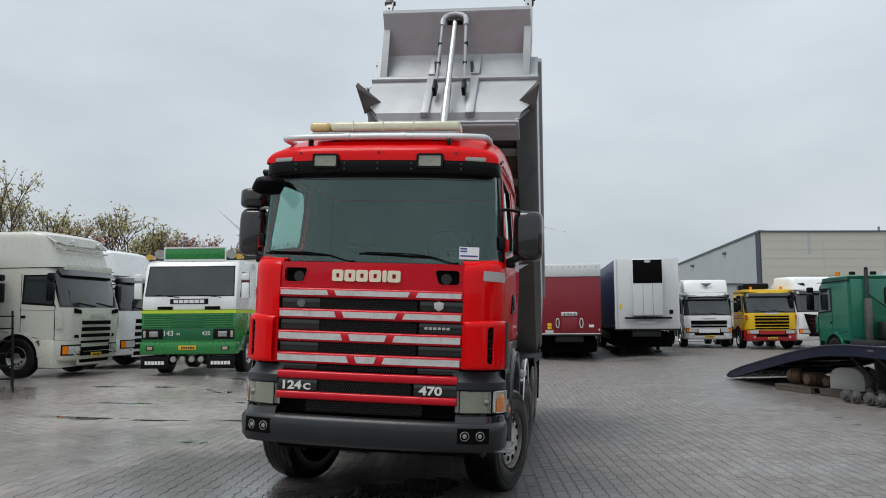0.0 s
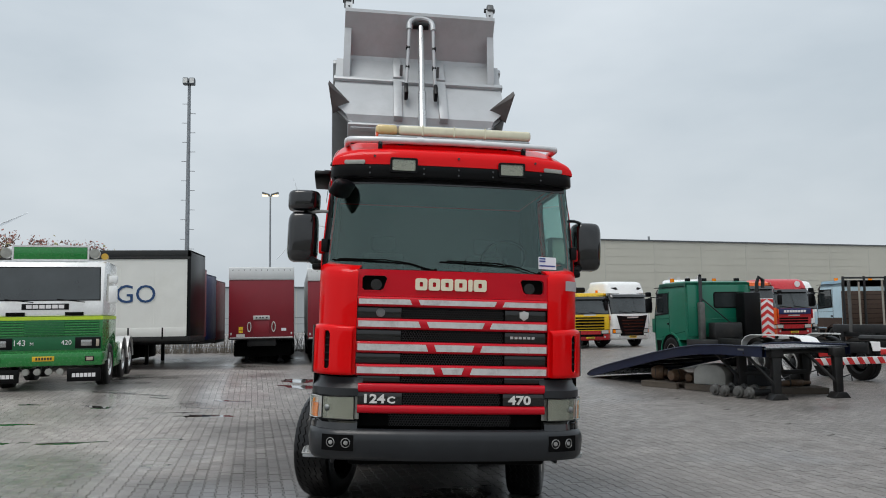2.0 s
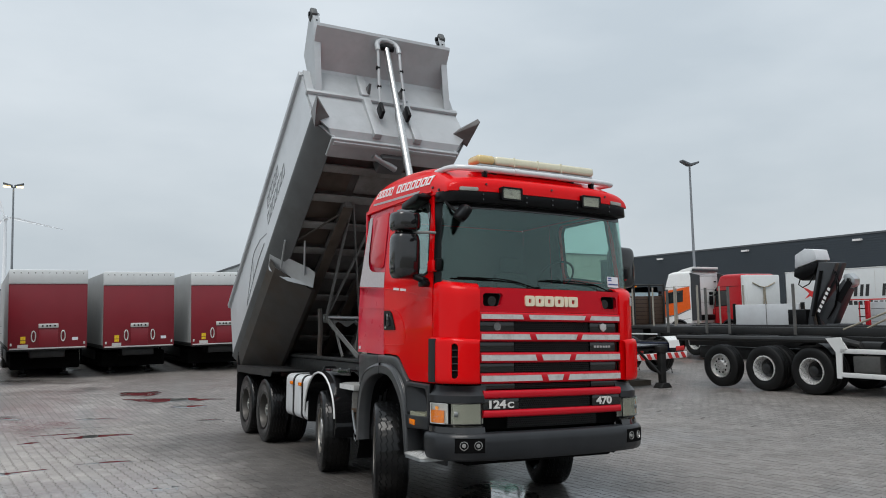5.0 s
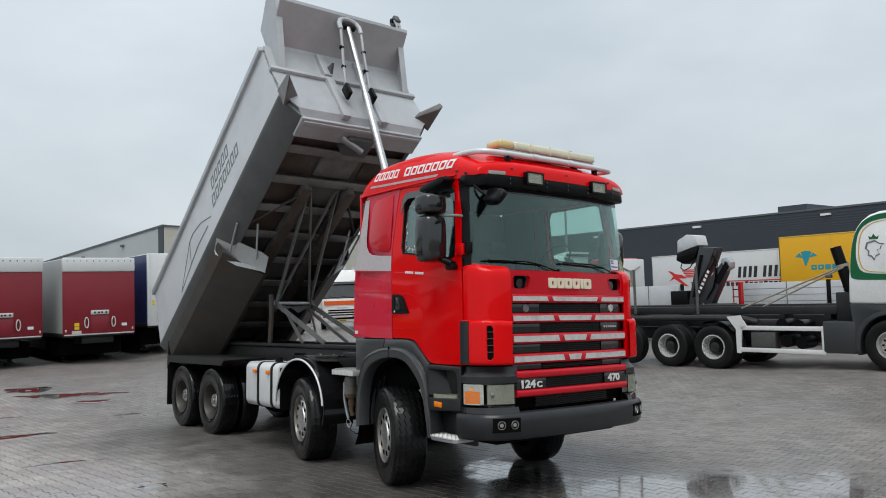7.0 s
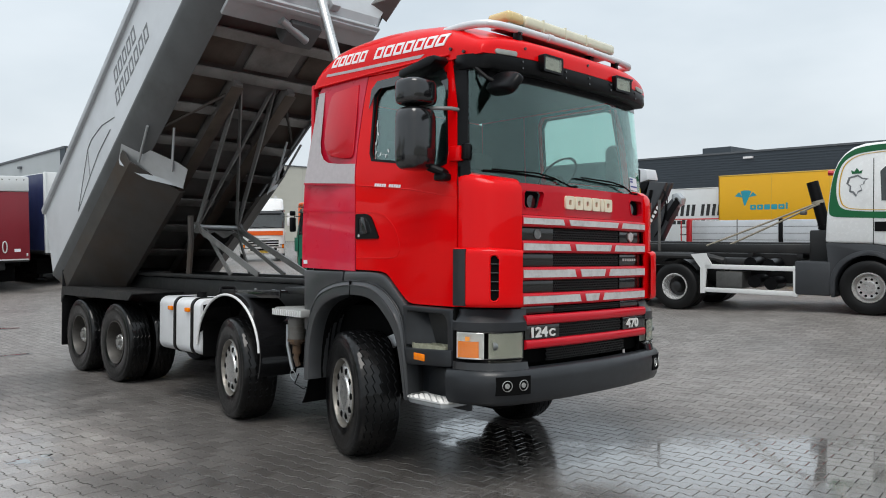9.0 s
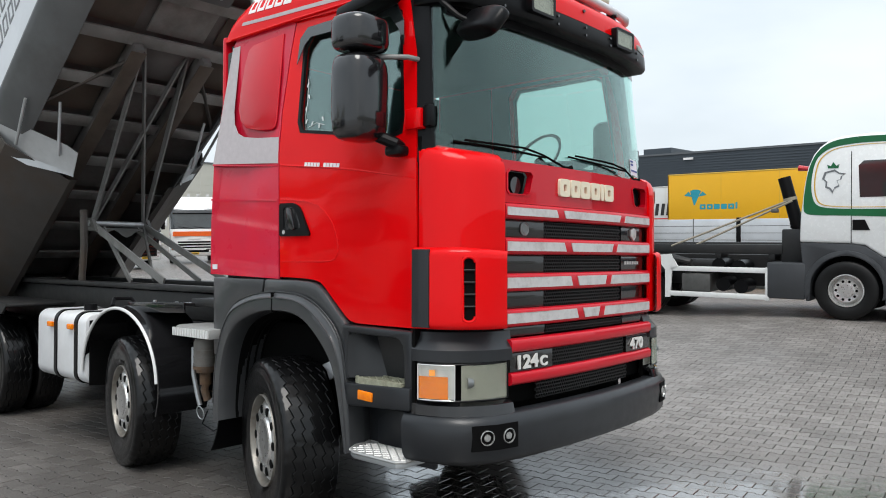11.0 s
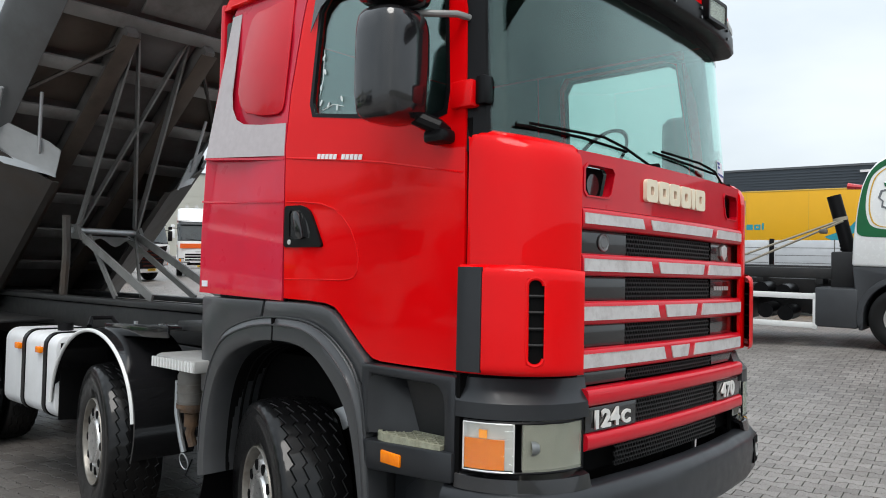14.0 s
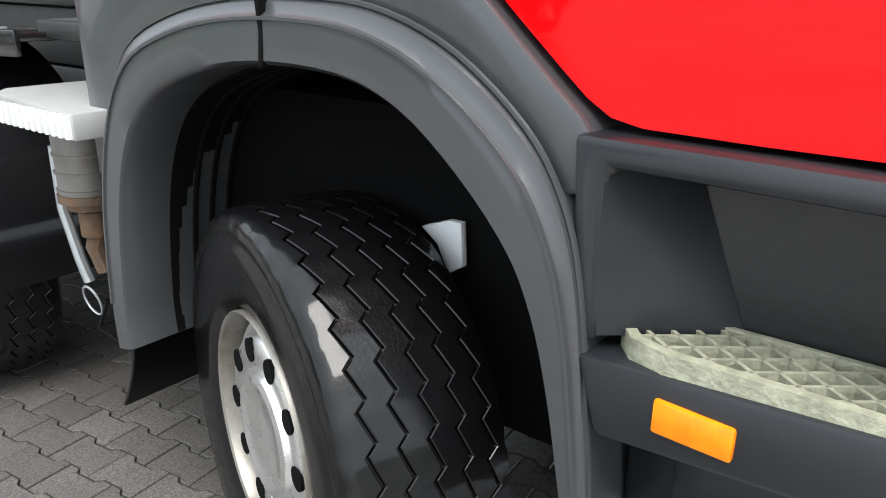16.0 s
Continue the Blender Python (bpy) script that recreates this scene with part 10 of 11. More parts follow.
part("crane_cover", prism([(0.95, 3.54), (0.59, 3.72), (0.24, 3.67), (0.15, 3.33), (0.98, 3.11)], YZ, -0.32, 0.32, bev=0.03), "alu_board", crane, "grey crane head cover")
part("crane_boom", prism([(0.38, 1.66), (0.05, 1.22), (-0.14, 1.32), (-0.72, 2.40), (-0.60, 2.72)], YZ, -0.17, 0.17, bev=0.025), "cab_dark", crane, "folded crane boom")
part("boom_inner", prism([(-0.30, 2.10), (-0.48, 1.98), (-0.88, 2.56), (-0.76, 2.72)], YZ, -0.20, -0.17), "black_plastic", crane)
part("boom_tip", prism([(-0.56, 2.72), (-0.58, 2.84), (-0.76, 2.88), (-0.93, 2.70), (-0.91, 2.52), (-0.72, 2.42)], YZ, -0.13, 0.13, bev=0.02), "galv", crane, "worn grey boom tip")
part("tip_pin", rod((-0.17, -0.75, 2.68), (0.17, -0.75, 2.68), 0.06, seg=12), "steel_bar", crane)
for k_, (ya_, za_) in enumerate(((-0.30, 3.1), (-0.36, 2.95), (-0.22, 3.18))):
    part("crane_hose", tube([(-0.24 + 0.05 * k_, ya_, za_), (-0.27 + 0.05 * k_, ya_ - 0.12, za_ - 0.3), (-0.26 + 0.05 * k_, -0.42, 2.3), (-0.24 + 0.05 * k_, -0.30, 1.9), (-0.2 + 0.05 * k_, 0.0, 1.5)], 0.018, seg=6), "black_plastic", crane)
part("hose_loop", tube([(-0.3, 0.80, 2.78), (-0.32, 0.86, 2.60), (-0.32, 0.72, 2.50), (-0.3, 0.50, 2.60), (-0.3, 0.30, 2.85)], 0.02, seg=6), "black_plastic", crane)
for k_ in range(6):
    part("column_mark", prism([(0.28 - 0.075 * k_, 1.75 + 0.13 * k_), (0.20 - 0.075 * k_, 1.70 + 0.13 * k_), (0.16 - 0.075 * k_, 1.78 + 0.13 * k_), (0.24 - 0.075 * k_, 1.83 + 0.13 * k_)], YZ, -0.276, -0.268), "white_mark", crane, "plain white marking")


def side_box(name, label, x, y0, y1, z0, z1, mat, frame=None, dz=0.0):
    """A box trailer whose long side faces the yard."""
    t = thing(name, pose(x, 0, dz), label, "trailer")
    part("side_panel", box(0.0, 0.05, y1, y0, z0, z1, 0.01), mat, t)
    part("box_end", box(0.0, 2.5, y0 - 0.05, y0, z0, z1, 0.01), mat, t)
    part("box_end", box(0.0, 2.5, y1, y1 + 0.05, z0, z1, 0.01), mat, t)
    part("box_back", box(2.45, 2.5, y1, y0, z0, z1), mat, t)
    part("box_roof", box(-0.01, 2.51, y1, y0, z1 - 0.03, z1 + 0.03, 0.02), frame or mat, t)
    part("frame_rail", box(0.5, 2.0, y1 + 0.3, y0 - 0.3, z0 - 0.35, z0 + 0.01), "chassis", t)
    for y in (y1 + 1.5, y1 + 2.8, y1 + 4.1):
        bg_wheel(t, 0.17, y, dish=True).matrix_basis = pose(0.17, y, 0.515, 0, 0, 180)
    part("landing_leg", box(0.6, 0.75, y0 - 2.6, y0 - 2.45, 0.0, z0), "chassis", t)
    for k in range(1, int((y0 - y1) / 2.3)):
        part("panel_seam", box(-0.004, 0.001, y0 - k * 2.3 - 0.008, y0 - k * 2.3 + 0.008, z0 + 0.05, z1 - 0.05), frame or mat, t)
    return t


wt = side_box("box_trailer", "white box trailer with black and red print", 27.5, 19.5, 6.2, 0.95, 3.6, "trailer_white", "silver_mark")
for k in range(5):
    z_ = 2.86 - 0.085 * k
    part("red_speed_bar", prism([(17.75 - 0.06 * k, z_ + 0.02), (16.80 + 0.03 * k, z_), (16.80 + 0.03 * k, z_ - 0.05), (17.62 - 0.06 * k, z_ - 0.05)], YZ, -0.006, 0.0), "hazard_red", wt)
part("red_emblem", prism([(18.52, 2.86), (18.30, 2.80), (18.05, 2.66), (17.70, 2.62), (17.40, 2.46), (17.55, 2.42), (17.85, 2.44), (17.60, 2.24), (17.30, 2.02), (17.55, 2.05), (17.95, 2.30), (18.15, 2.44), (18.45, 2.30), (18.20, 2.56)], YZ, -0.006, 0.0), "hazard_red", wt, "red running emblem")
for y in (16.75, 16.2, 15.65, 14.62, 14.08, 13.36, 12.82, 12.28):
    part("print_bar", prism([(y, 2.36), (y - 0.15, 2.36), (y - 0.22, 2.88), (y - 0.07, 2.88)], YZ, -0.006, 0.0), "plate_mark", wt, "plain black print block")
    part("print_bar", prism([(y - 0.26, 2.36), (y - 0.42, 2.36), (y - 0.49, 2.88), (y - 0.33, 2.88)], YZ, -0.006, 0.0), "plate_mark", wt, "plain black print block")
part("red_line", box(-0.006, 0.0, 9.5, 17.2, 2.19, 2.24), "hazard_red", wt)
for i in range(22):
    y = 17.15 - i * 0.24
    part("print_bar", box(-0.006, 0.0, y - 0.17, y, 1.98, 2.15 if i % 4 else 2.18), "plate_mark", wt)
ct = side_box("curtain_trailer", "yellow curtain trailer with teal print", 26.8, 12.15, -1.4, 1.25, 4.05, "convoy_yellow", "gold")
for i, pts in enumerate(([(11.16, 3.36), (10.99, 3.40), (10.80, 3.39), (10.69, 3.34), (10.95, 2.76), (11.0, 2.74)], [(11.42, 3.16), (11.22, 3.33), (11.08, 3.10)], [(10.63, 3.32), (10.46, 3.17), (10.80, 3.10)])):
    part("fan_mark", prism(pts, YZ, -0.006, 0.0), "teal", ct, "teal fan mark")
for i in range(6):
    y = 10.74 - i * 0.296
    part("print_block", prism(rounded(y - (0.25 if i < 5 else 0.08), y, 2.57, 2.78 if i < 5 else 2.84, 0.035), YZ, -0.006, 0.0, [rounded(y - 0.17, y - 0.08, 2.64, 2.71, 0.025)] if i in (0, 1, 4) else ()), "teal", ct)
part("side_swirl", prism([(5.6, 4.0), (5.2, 4.0), (5.5, 3.4), (6.2, 2.6), (7.0, 2.3), (6.6, 2.1), (5.9, 2.5), (5.2, 3.3)], YZ, -0.006, 0.0), "teal", ct)
rt = side_box("box_trailer", "red box body behind the white cab", 22.0, 3.4, -6.0, 1.1, 3.5, "bright_red")

# ---- buildings ----
def panel_wall(name, p, q, z0, z1, mat, label, seams=(), bay=None, rib=0.0, thick_=0.4, post=None):
    """A straight building front between plan points p and q."""
    p, q = Vector((*p, 0)), Vector((*q, 0))
    L = (q - p).length
    ang = math.degrees(math.atan2(q.y - p.y, q.x - p.x))
    ob = part(name, box(0, L, 0, thick_, z0, z1), mat, None)
    ob.matrix_basis = pose(p.x, p.y, 0, 0, 0, ang)
    tagged(ob, label, "building", kind="structure")
    if bay:
        n = int(L / bay)
        for k in range(1, n + 1):
            s = part("bay_joint", box(k * bay - 0.04, k * bay + 0.04, -0.03, 0.0, z0, z1 - 0.1), post or "bay", ob)
    if rib:
        k = 0
        while z0 + k * rib < z1 - rib and k < 60:
            part("cladding_rib", box(0, L, -0.06, 0.0, z0 + k * rib, z0 + k * rib + rib * 0.45), mat, ob)
            k += 1
    part("roof_edge", box(-0.1, L + 0.1, -0.15, thick_ + 0.1, z1, z1 + 0.18), "roof_edge", ob)
    return ob


M.update({
    "beige": material("beige_concrete_panels", (0.55, 0.535, 0.465), 0.8, var=0.08, scale=0.12, dirt=0.25, dirt_color=(0.36, 0.35, 0.31)),
    "bay": material("panel_joint", (0.52, 0.51, 0.46), 0.8),
    "grey_gable": material("grey_metal_gable", (0.44, 0.47, 0.48), 0.5, 0.15, var=0.12, scale=0.2, dirt=0.3, dirt_color=(0.27, 0.29, 0.3)),
    "slate": material("dark_slate_cladding", (0.055, 0.068, 0.082), 0.5, 0.2, var=0.12, scale=0.2),
    "roof_edge": material("dark_roof_edge", (0.10, 0.11, 0.12), 0.6),
    "bark": material("bark", (0.09, 0.07, 0.055), 0.9, var=0.3, scale=12.0),
    "leaf": material("olive_autumn_leaves", (0.36, 0.30, 0.14), 0.7, var=0.4, scale=3.0, tint=(0.26, 0.26, 0.13)),
    "leaf_red": material("reddish_autumn_leaves", (0.36, 0.18, 0.15), 0.7, var=0.4, scale=3.0),
    "pole": material("galvanised_pole", (0.25, 0.27, 0.29), 0.6, 0.5, var=0.2),
    # paled towards the sky: the distance haze is put into the paint
    "turbine": material("haze_paled_turbine_paint", (0.84, 0.87, 0.90), 0.6),
    "hedge": material("bare_hedge_twigs", (0.17, 0.15, 0.12), 0.9, var=0.4),
    "lamp_lit": glow("lit_yard_lamp", (1.0, 0.75, 0.35), 3.0),
})
hall = panel_wall("wall_north", (24.6, 87.7), (83, 100.6), -0.5, 11.2, "beige", "long beige concrete warehouse wall", bay=7.5)
part("rain_stain", box(5.6, 6.0, -0.012, 0.0, 8.6, 11.0), "grey_gable", hall, "dark rain stain")
for k in range(9):
    part("panel_line", box(0.2, 58, -0.02, 0.0, 2.0 + k * 1.02, 2.012 + k * 1.02), "bay", hall)
for x in (17,):
    part("roof_vent", rod((x, 4, 11.2), (x, 4, 12.3), 0.14, seg=8), "pole", hall)
gable = part("wall_west", prism([(0, -0.5), (62, -0.5), (62, 4.2), (0, 11.2)], lambda a, b, d: (d, a, b), 0.0, 0.4), "grey_gable", None)
gable.matrix_basis = pose(24.5, 87.8, 0, 0, 0, 17)
tagged(gable, "grey metal gable wall sloping away", "building", kind="structure")
part("gable_post", box(-0.06, 0.5, -0.05, 0.9, -0.5, 11.3), "slate", gable)
part("gable_edge", prism([(0, 11.2), (62, 4.2), (62, 4.45), (0, 11.45)], lambda a, b, d: (d, a, b), -0.12, 0.5), "roof_edge", gable)
for k in range(6):
    part("wall_lamp", box(-0.3, 0.0, 8 + k * 9, 8.5 + k * 9, 9.2 - k * 1.0, 9.5 - k * 1.0), "roof_edge", gable)
dark = panel_wall("wall_east", (67.87, 84), (69.5, -40), -0.5, 8.9, "slate", "long dark slate-grey clad warehouse", rib=0.25)
part("upper_part", box(49.4, 52.4, 0.5, 26, 8.9, 9.7), "slate", dark)
for k in range(8):
    part("wall_lamp", box(12 + 14 * k, 12.9 + 14 * k, -0.35, 0.0, 8.3, 8.5), "white_mark", dark)
low = panel_wall("wall_far_north", (-60, 74), (24, 92), -0.5, 5.2, "grey_gable", "low grey wall behind the trailers", bay=9.0)
# plain closing walls behind the camera's side, out of view
panel_wall("wall_south", (70, -60), (-60, -60), -0.5, 8.0, "beige", "plain pale warehouse wall")

# ---- masts, lamps, wind turbine ----
def mast(x, y, h, kind, label, lean=0.0):
    t = thing("light_mast", pose(x, y, ground_z(x, y)), label, "light mast")
    part("pole", rod((0, 0, 0), (lean, 0, h), 0.16 if kind == "steps" else 0.09, seg=10, r2=0.10 if kind == "steps" else 0.055), "pole", t)
    if kind == "steps":
        for k in range(22):
            z = 2.5 + k * (h - 3.2) / 22
            part("climbing_rung", rod((-0.42 * (k % 2), 0, z), (0.42 * ((k + 1) % 2), 0, z), 0.022, seg=6), "pole", t)
        for s in (-1, 1):
            fl = part("floodlight", box(s * 0.2 - 0.17, s * 0.2 + 0.17, -0.3, 0.1, h - 0.1, h + 0.35, 0.05), "roof_edge", t)
            fl.matrix_basis = pose(0, 0, 0)
            part("lamp_glass", box(s * 0.2 - 0.13, s * 0.2 + 0.13, -0.33, -0.29, h - 0.02, h + 0.28), "lens_clear", fl)
    else:
        for s in (-1, 1):
            hd = part("lamp_head", prism([(s * 0.05, h - 0.06), (s * 0.62, h + 0.16), (s * 0.62, h + 0.28), (s * 0.05, h + 0.12)], XZ, -0.16, 0.16, bev=0.03), "roof_edge", t)
            if kind == "lit":
                part("lamp_glass", box(s * 0.38 - 0.2, s * 0.38 + 0.2, -0.17, 0.17, h - 0.03, h + 0.03), "lamp_lit", hd, "lit warm lamp glass")
            if kind == "single" and s > 0:
                break
    return t


mast(-11.1, 43.2, 16.9, "steps", "tall grey floodlight mast with climbing rungs")
mast(-6.9, 52.5, 11.1, "lit", "twin street lamp, warm lamps lit")
mast(27.9, 25.8, 9.9, "single", "slim grey lamp post with single head")
def turbine(x, y, hub, angles, turn, reach):
    t = thing("wind_turbine", pose(x, y, 0, 0, 0, turn), "pale three-bladed wind turbine far off", "wind turbine", "wind turbines on the skyline")
    part("tower", rod((0, 0, 0), (0, 0, hub), 2.0, seg=16, r2=1.1), "turbine", t)
    part("nacelle", box(-1.6, 1.6, -3, 6, hub - 1.6, hub + 1.8, 0.8), "turbine", t)
    for a in angles:
        d = Vector((math.cos(radians(a)), 0, math.sin(radians(a))))
        n_ = Vector((-d.z, 0, d.x))
        c = Vector((0, -4, hub))
        rows = [[tuple(c + d * reach * r + n_ * w), tuple(c + d * reach * r + Vector((0, 0.4, 0))), tuple(c + d * reach * r - n_ * w * 0.5)] for r, w in ((0.02, 0.6), (0.16, 1.5), (0.5, 1.0), (1.0, 0.25))]
        part("blade", thick(grid(rows), 0.2), "turbine", t)


turbine(-38, 692, 84, (-12, 108, 228), 0, 44)
turbine(-281, 634, 75, (148, 28, 268), 62, 32)

# ---- trees behind the parked tractors ----
def tree(x, y, h, seed, leaf, label, spread=0.36, dens=1.0):
    rnd = random.Random(seed)
    t = thing("tree", pose(x, y, 0), label, "tree", "autumn trees behind the yard")
    bm = rod((0, 0, -0.3), (0, 0, h * 0.35), 0.16, seg=7, r2=0.11)
    tips = []

    def grow(p, d, l, r, depth):
        q = p + d * l
        rod(p, q, r, bm, 5, r * 0.65, cap=False)
        if depth == 0:
            tips.append((p, q))
            return
        for _ in range(3 if depth > 1 else 4):
            nd = (d + Vector((rnd.uniform(-1, 1), rnd.uniform(-1, 1), rnd.uniform(-0.25, 0.8))) * 0.62).normalized()
            grow(q, nd, l * rnd.uniform(0.6, 0.85), r * 0.62, depth - 1)
    for k in range(5):
        a = k * 1.257 + rnd.random()
        grow(Vector((0, 0, h * (0.2 + 0.03 * k))), Vector((math.cos(a) * spread, math.sin(a) * spread, 1)).normalized(), h * 0.24, 0.07, 3)
    part("trunk", bm, "bark", t)
    lf = B()
    for p, q in tips:
        for _ in range(int(8 * dens)):
            c = p.lerp(q, rnd.uniform(0.1, 1.2)) + Vector((rnd.gauss(0, .16), rnd.gauss(0, .16), rnd.gauss(0, .16)))
            a, b = Vector((rnd.gauss(0, 1), rnd.gauss(0, 1), rnd.gauss(0, 1))).normalized(), Vector((rnd.gauss(0, 1), rnd.gauss(0, 1), rnd.gauss(0, 1))).normalized()
            s = rnd.uniform(0.06, 0.13)
            vs = [lf.verts.new(c + o) for o in (a * s, b * s * 0.7, -a * s, -b * s * 0.7)]
            lf.faces.new(vs)
    ob = part("crown", lf, leaf, t)
    return t


TREES = [(-34, 27, 9.6, "leaf"), (-31, 29.5, 8.6, "leaf"), (-28, 31, 9.8, "leaf"), (-26, 32, 8.3, "leaf"), (-23.3, 34.5, 8.4, "leaf"), (-21.6, 35.2, 7.2, "leaf"), (-20, 36, 7.2, "leaf_red"), (-18.4, 36.8, 6.3, "leaf"),
         (-25, 42, 7.7, "leaf"), (-20, 44.6, 7.3, "leaf_red"), (-18.8, 45, 7.2, "leaf_red"), (-16.5, 46, 6.4, "leaf"), (-37, 24, 10.4, "leaf"), (-29.5, 38, 8.4, "leaf_red")]
for i, (x, y, h, lf_) in enumerate(TREES):
    tree(x, y, h, 40 + i, lf_, "bare autumn tree with sparse " + ("reddish" if lf_ == "leaf_red" else "olive") + " leaves", 0.42, 0.95)
# low hedge and fence behind the trailers
fence = thing("fence", pose(0, 0, 0), "thin grey wire fence behind the trailers", "fence")
for k in range(14):
    part("post", rod((-16 + k * 2.2, 36, -0.3), (-16 + k * 2.2, 36, 1.9), 0.03, seg=6), "pole", fence)
for z in (0.3, 0.9, 1.5, 1.85):
    part("wire", rod((-16, 36, z), (12.6, 36, z), 0.012, seg=5), "pole", fence)
rnd = random.Random(7)
hb = B()
for _ in range(2600):
    p = Vector((rnd.uniform(-15, 4), 36.8 + rnd.gauss(0, 0.35), -0.2))
    q = p + Vector((rnd.gauss(0, 0.25), rnd.gauss(0, 0.2), rnd.uniform(0.3, 1.25)))
    rod(p, q, 0.012, hb, 3, 0.004, cap=False)
hedge = part("hedge", hb, "hedge", None)
tagged(hedge, "low bare brownish hedge along the fence", "hedge", kind="stuff")

# ---- puddles: thin irregular films of water ----
def puddle(x, y, rx, ry, seed, turn=0.0):
    rnd = random.Random(seed)
    ph = [(k, rnd.uniform(0, 6.28), rnd.uniform(0.5, 1.0)) for k in (2, 3, 4, 5, 7, 9, 13, 17)]
    n = 64
    ring = []
    for i in range(n):
        a = 2 * math.pi * i / n
        r = 1.0 + sum((0.5 if k < 6 else 0.7) / k * w * math.sin(k * a + p) for k, p, w in ph)
        px, py = rx * r * math.cos(a), ry * r * math.sin(a)
        c, s = math.cos(radians(turn)), math.sin(radians(turn))
        ring.append((px * c - py * s, px * s + py * c))
    bm = B()
    rows = [[(x + a * f, y + b * f, ground_z(x + a * f, y + b * f) + h) for a, b in ring] for f, h in ((1.0, 0.0095), (0.9, 0.0125), (0.6, 0.0133), (0.25, 0.0137), (0.02, 0.0138))]
    grid(rows, bm, close=True)
    bm.verts.ensure_lookup_table()
    bm.faces.new(bm.verts[-n:])
    ob = part("puddle", bm, "water", None, angle=80)
    tagged(ob, "shallow irregular puddle on the wet paving", "puddle", "puddles on the paving", kind="structure")


for i, (x, y, rx, ry, tr) in enumerate(((-6.0, 10.0, 0.36, 0.20, 8), (-5.24, 11.85, 0.18, 0.12, 0), (-4.8, 8.6, 0.18, 0.13, 0), (-3.72, 9.0, 0.52, 0.26, -8), (-4.35, 9.55, 0.42, 0.12, 5), (-3.72, 5.8, 0.32, 0.12, -8),
                                        (-5.1, 5.65, 0.50, 0.16, 4), (-3.25, 3.42, 0.24, 0.14, 0), (-6.0, 12.05, 0.70, 0.07, 6), (-3.65, 11.85, 0.36, 0.10, 0), (-1.75, 14.5, 1.05, 0.34, -6), (-2.3, 16.2, 0.6, 0.5, 10), (-1.5, 13.2, 0.5, 0.16, 0),
                                        (-4.0, 10.45, 0.42, 0.07, -6), (-1.4, 10.95, 0.24, 0.08, 0), (-6.65, 5.8, 0.80, 0.20, 3), (-6.9, 7.7, 0.50, 0.15, 4), (-8.3, 9.6, 0.45, 0.14, 20), (-7.3, 9.9, 0.3, 0.10, 10))):
    puddle(x, y, rx, ry, 300 + i, tr)

# ---- interlocking paving stones round the lorry ----
LONG, PITCH, GAP, TURN = 0.212, 0.140, 0.007, 7.0
ct_, st_ = math.cos(radians(TURN)), math.sin(radians(TURN))


def stone_outline(shrink):
    """A waisted block: straight ends, long sides that step in and nest into the next column."""
    wide, waist, hl = 0.080 - shrink, 0.060 - shrink, LONG / 2 - shrink
    right = [(wide, -hl), (wide, -0.066), (waist, -0.043), (waist, 0.043), (wide, 0.066), (wide, hl)]
    return right + [(-u, v) for u, v in right[::-1]]


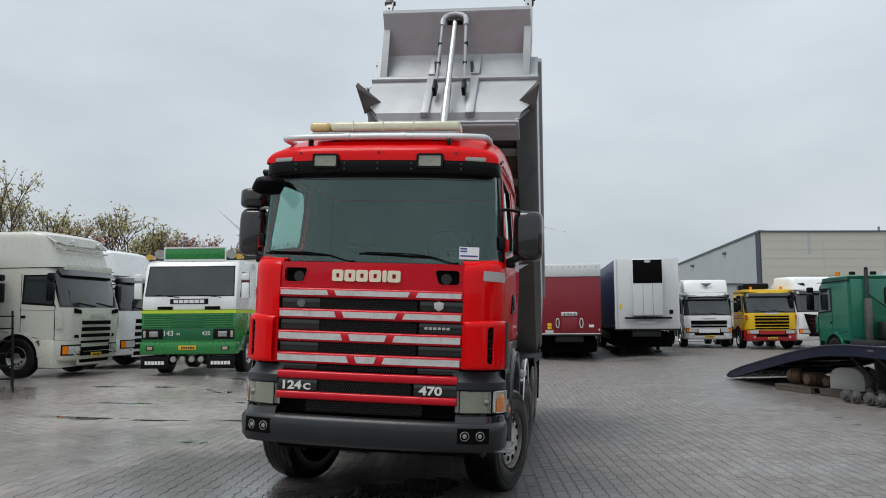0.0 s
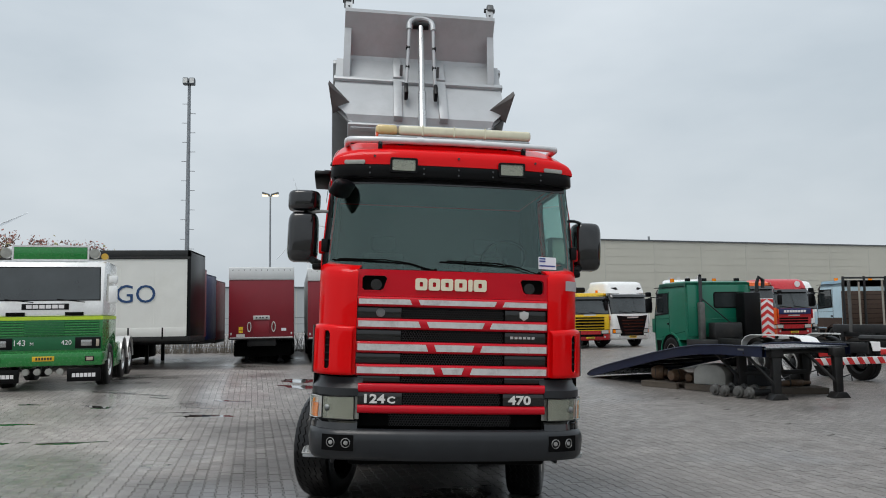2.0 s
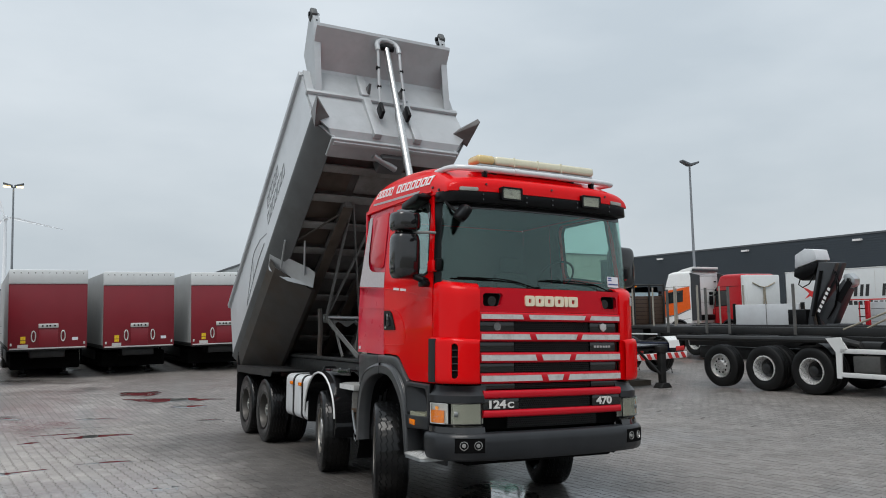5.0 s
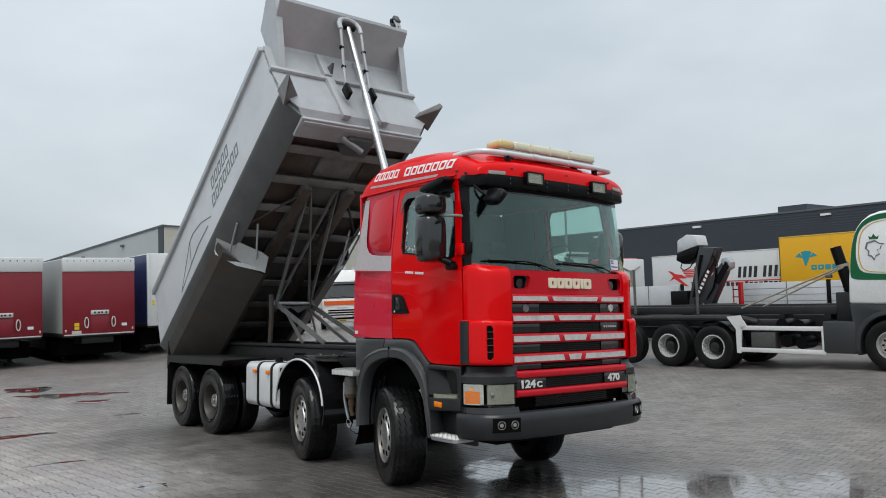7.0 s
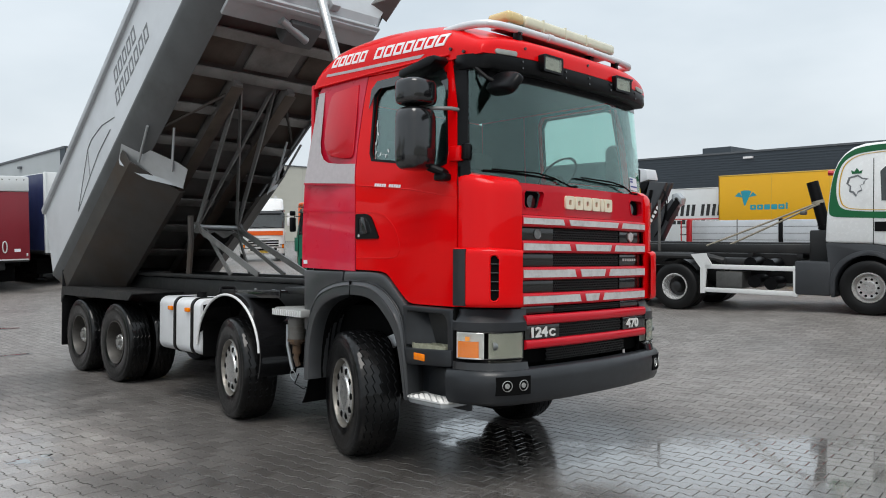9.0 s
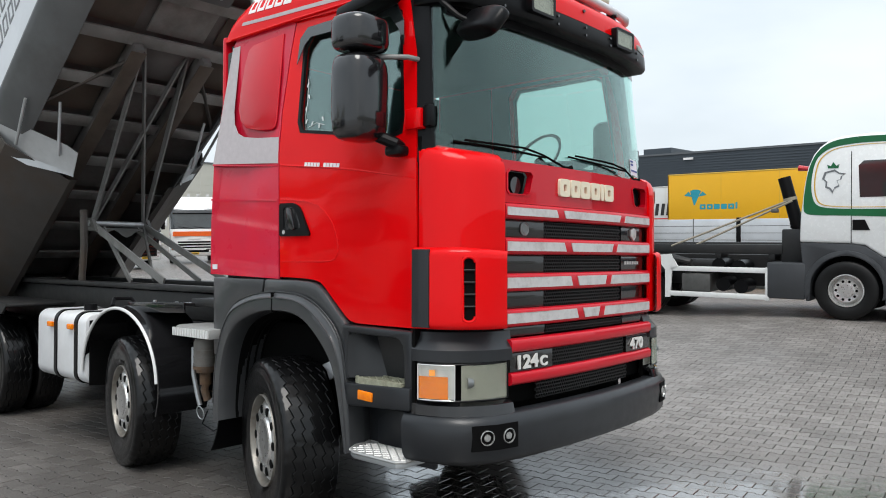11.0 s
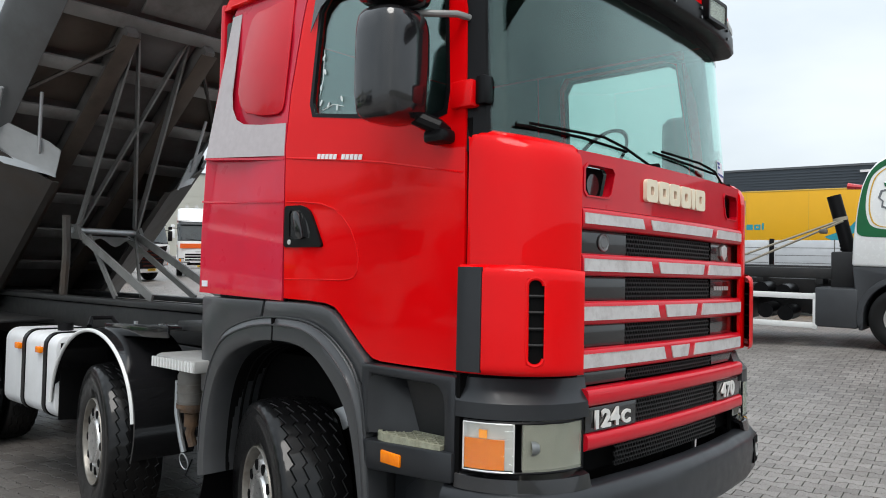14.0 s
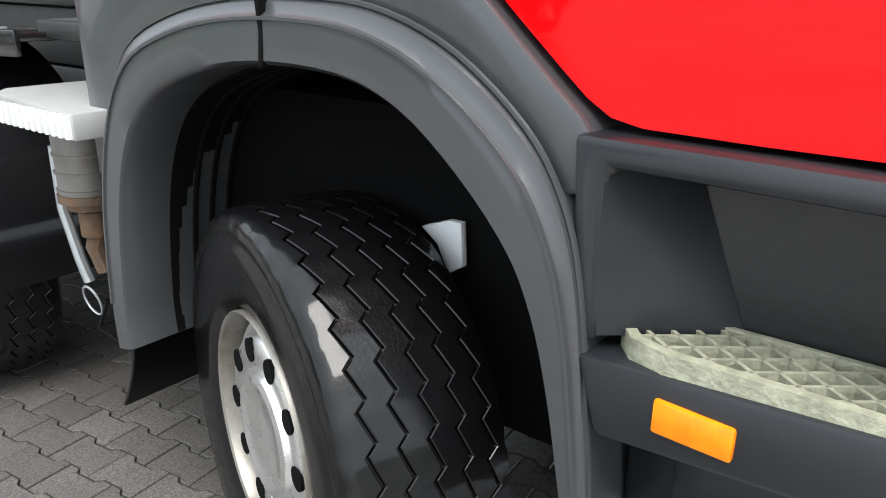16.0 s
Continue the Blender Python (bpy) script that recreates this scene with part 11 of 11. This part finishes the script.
RING = 12
PROFILE = ((stone_outline(GAP / 2 + 0.002), 0.0), (stone_outline(GAP / 2), -0.003), (stone_outline(0.0), -0.008))
stones = []
for i in range(-80, 80):
    for j in range(-50, 70):
        u, v = i * PITCH, (j + 0.5 * (i % 2)) * LONG
        x, y = u * ct_ - v * st_, u * st_ + v * ct_
        if -8.5 < x < 6.5 and -5.5 < y < 10.5:
            stones.append((x, y))
near = sorted((p for p in stones if -3.3 < p[0] < -1.3 and 1.6 < p[1] < 6.0), key=lambda p: math.hypot(p[0] + 1.9, p[1] - 3.3))[:300]
chosen = set(near)
rnd = random.Random(11)
verts, faces = [], []
for x, y in stones:
    if (x, y) in chosen:
        continue
    z = ground_z(x, y) + 0.012 + rnd.gauss(0, 0.0008)
    dzx, dzy = (ground_z(x + 0.1, y) - ground_z(x - 0.1, y)) / 0.2, (ground_z(x, y + 0.1) - ground_z(x, y - 0.1)) / 0.2
    o = len(verts)
    for ring, h in PROFILE:
        for a, b in ring:
            px, py = a * ct_ - b * st_, a * st_ + b * ct_
            verts.append((x + px, y + py, z + h + dzx * px + dzy * py))
    faces.append(tuple(range(o, o + RING)))
    for r in (0, RING):
        for k in range(RING):
            k2 = (k + 1) % RING
            faces.append((o + r + k, o + r + RING + k, o + r + RING + k2, o + r + k2))
me = bpy.data.meshes.new("paving_stones")
me.from_pydata(verts, [], faces)
me.materials.append(M["stone"])
me.materials.append(M["joint"])
me.polygons.foreach_set("material_index", ([0] * (1 + RING) + [1] * RING) * (len(faces) // (1 + 2 * RING)))
rest = new("paving_stones", me)
rest.parent = GROUND
rest["kind"] = "stuff"
rest["label"] = "damp zigzag concrete paving stones"
pm = bpy.data.meshes.new("paving_stone")
pv = [(a * ct_ - b * st_, a * st_ + b * ct_, h) for ring, h in PROFILE for a, b in ring]
pm.from_pydata(pv, [], [tuple(range(RING))] + [(r + k, r + RING + k, r + RING + (k + 1) % RING, r + (k + 1) % RING) for r in (0, RING) for k in range(RING)])
pm.materials.append(M["stone"])
pm.materials.append(M["joint"])
pm.polygons.foreach_set("material_index", [0] * (1 + RING) + [1] * RING)
for x, y in near:
    ob = new("paving_stone", pm)
    ob.parent = GROUND
    gx, gy_ = (ground_z(x + 0.1, y) - ground_z(x - 0.1, y)) / 0.2, (ground_z(x, y + 0.1) - ground_z(x, y - 0.1)) / 0.2
    ob.matrix_basis = Matrix.Translation((x, y, ground_z(x, y) + 0.012 + rnd.gauss(0, 0.0012))) @ Vector((0, 0, 1)).rotation_difference(Vector((-gx, -gy_, 1))).to_matrix().to_4x4()
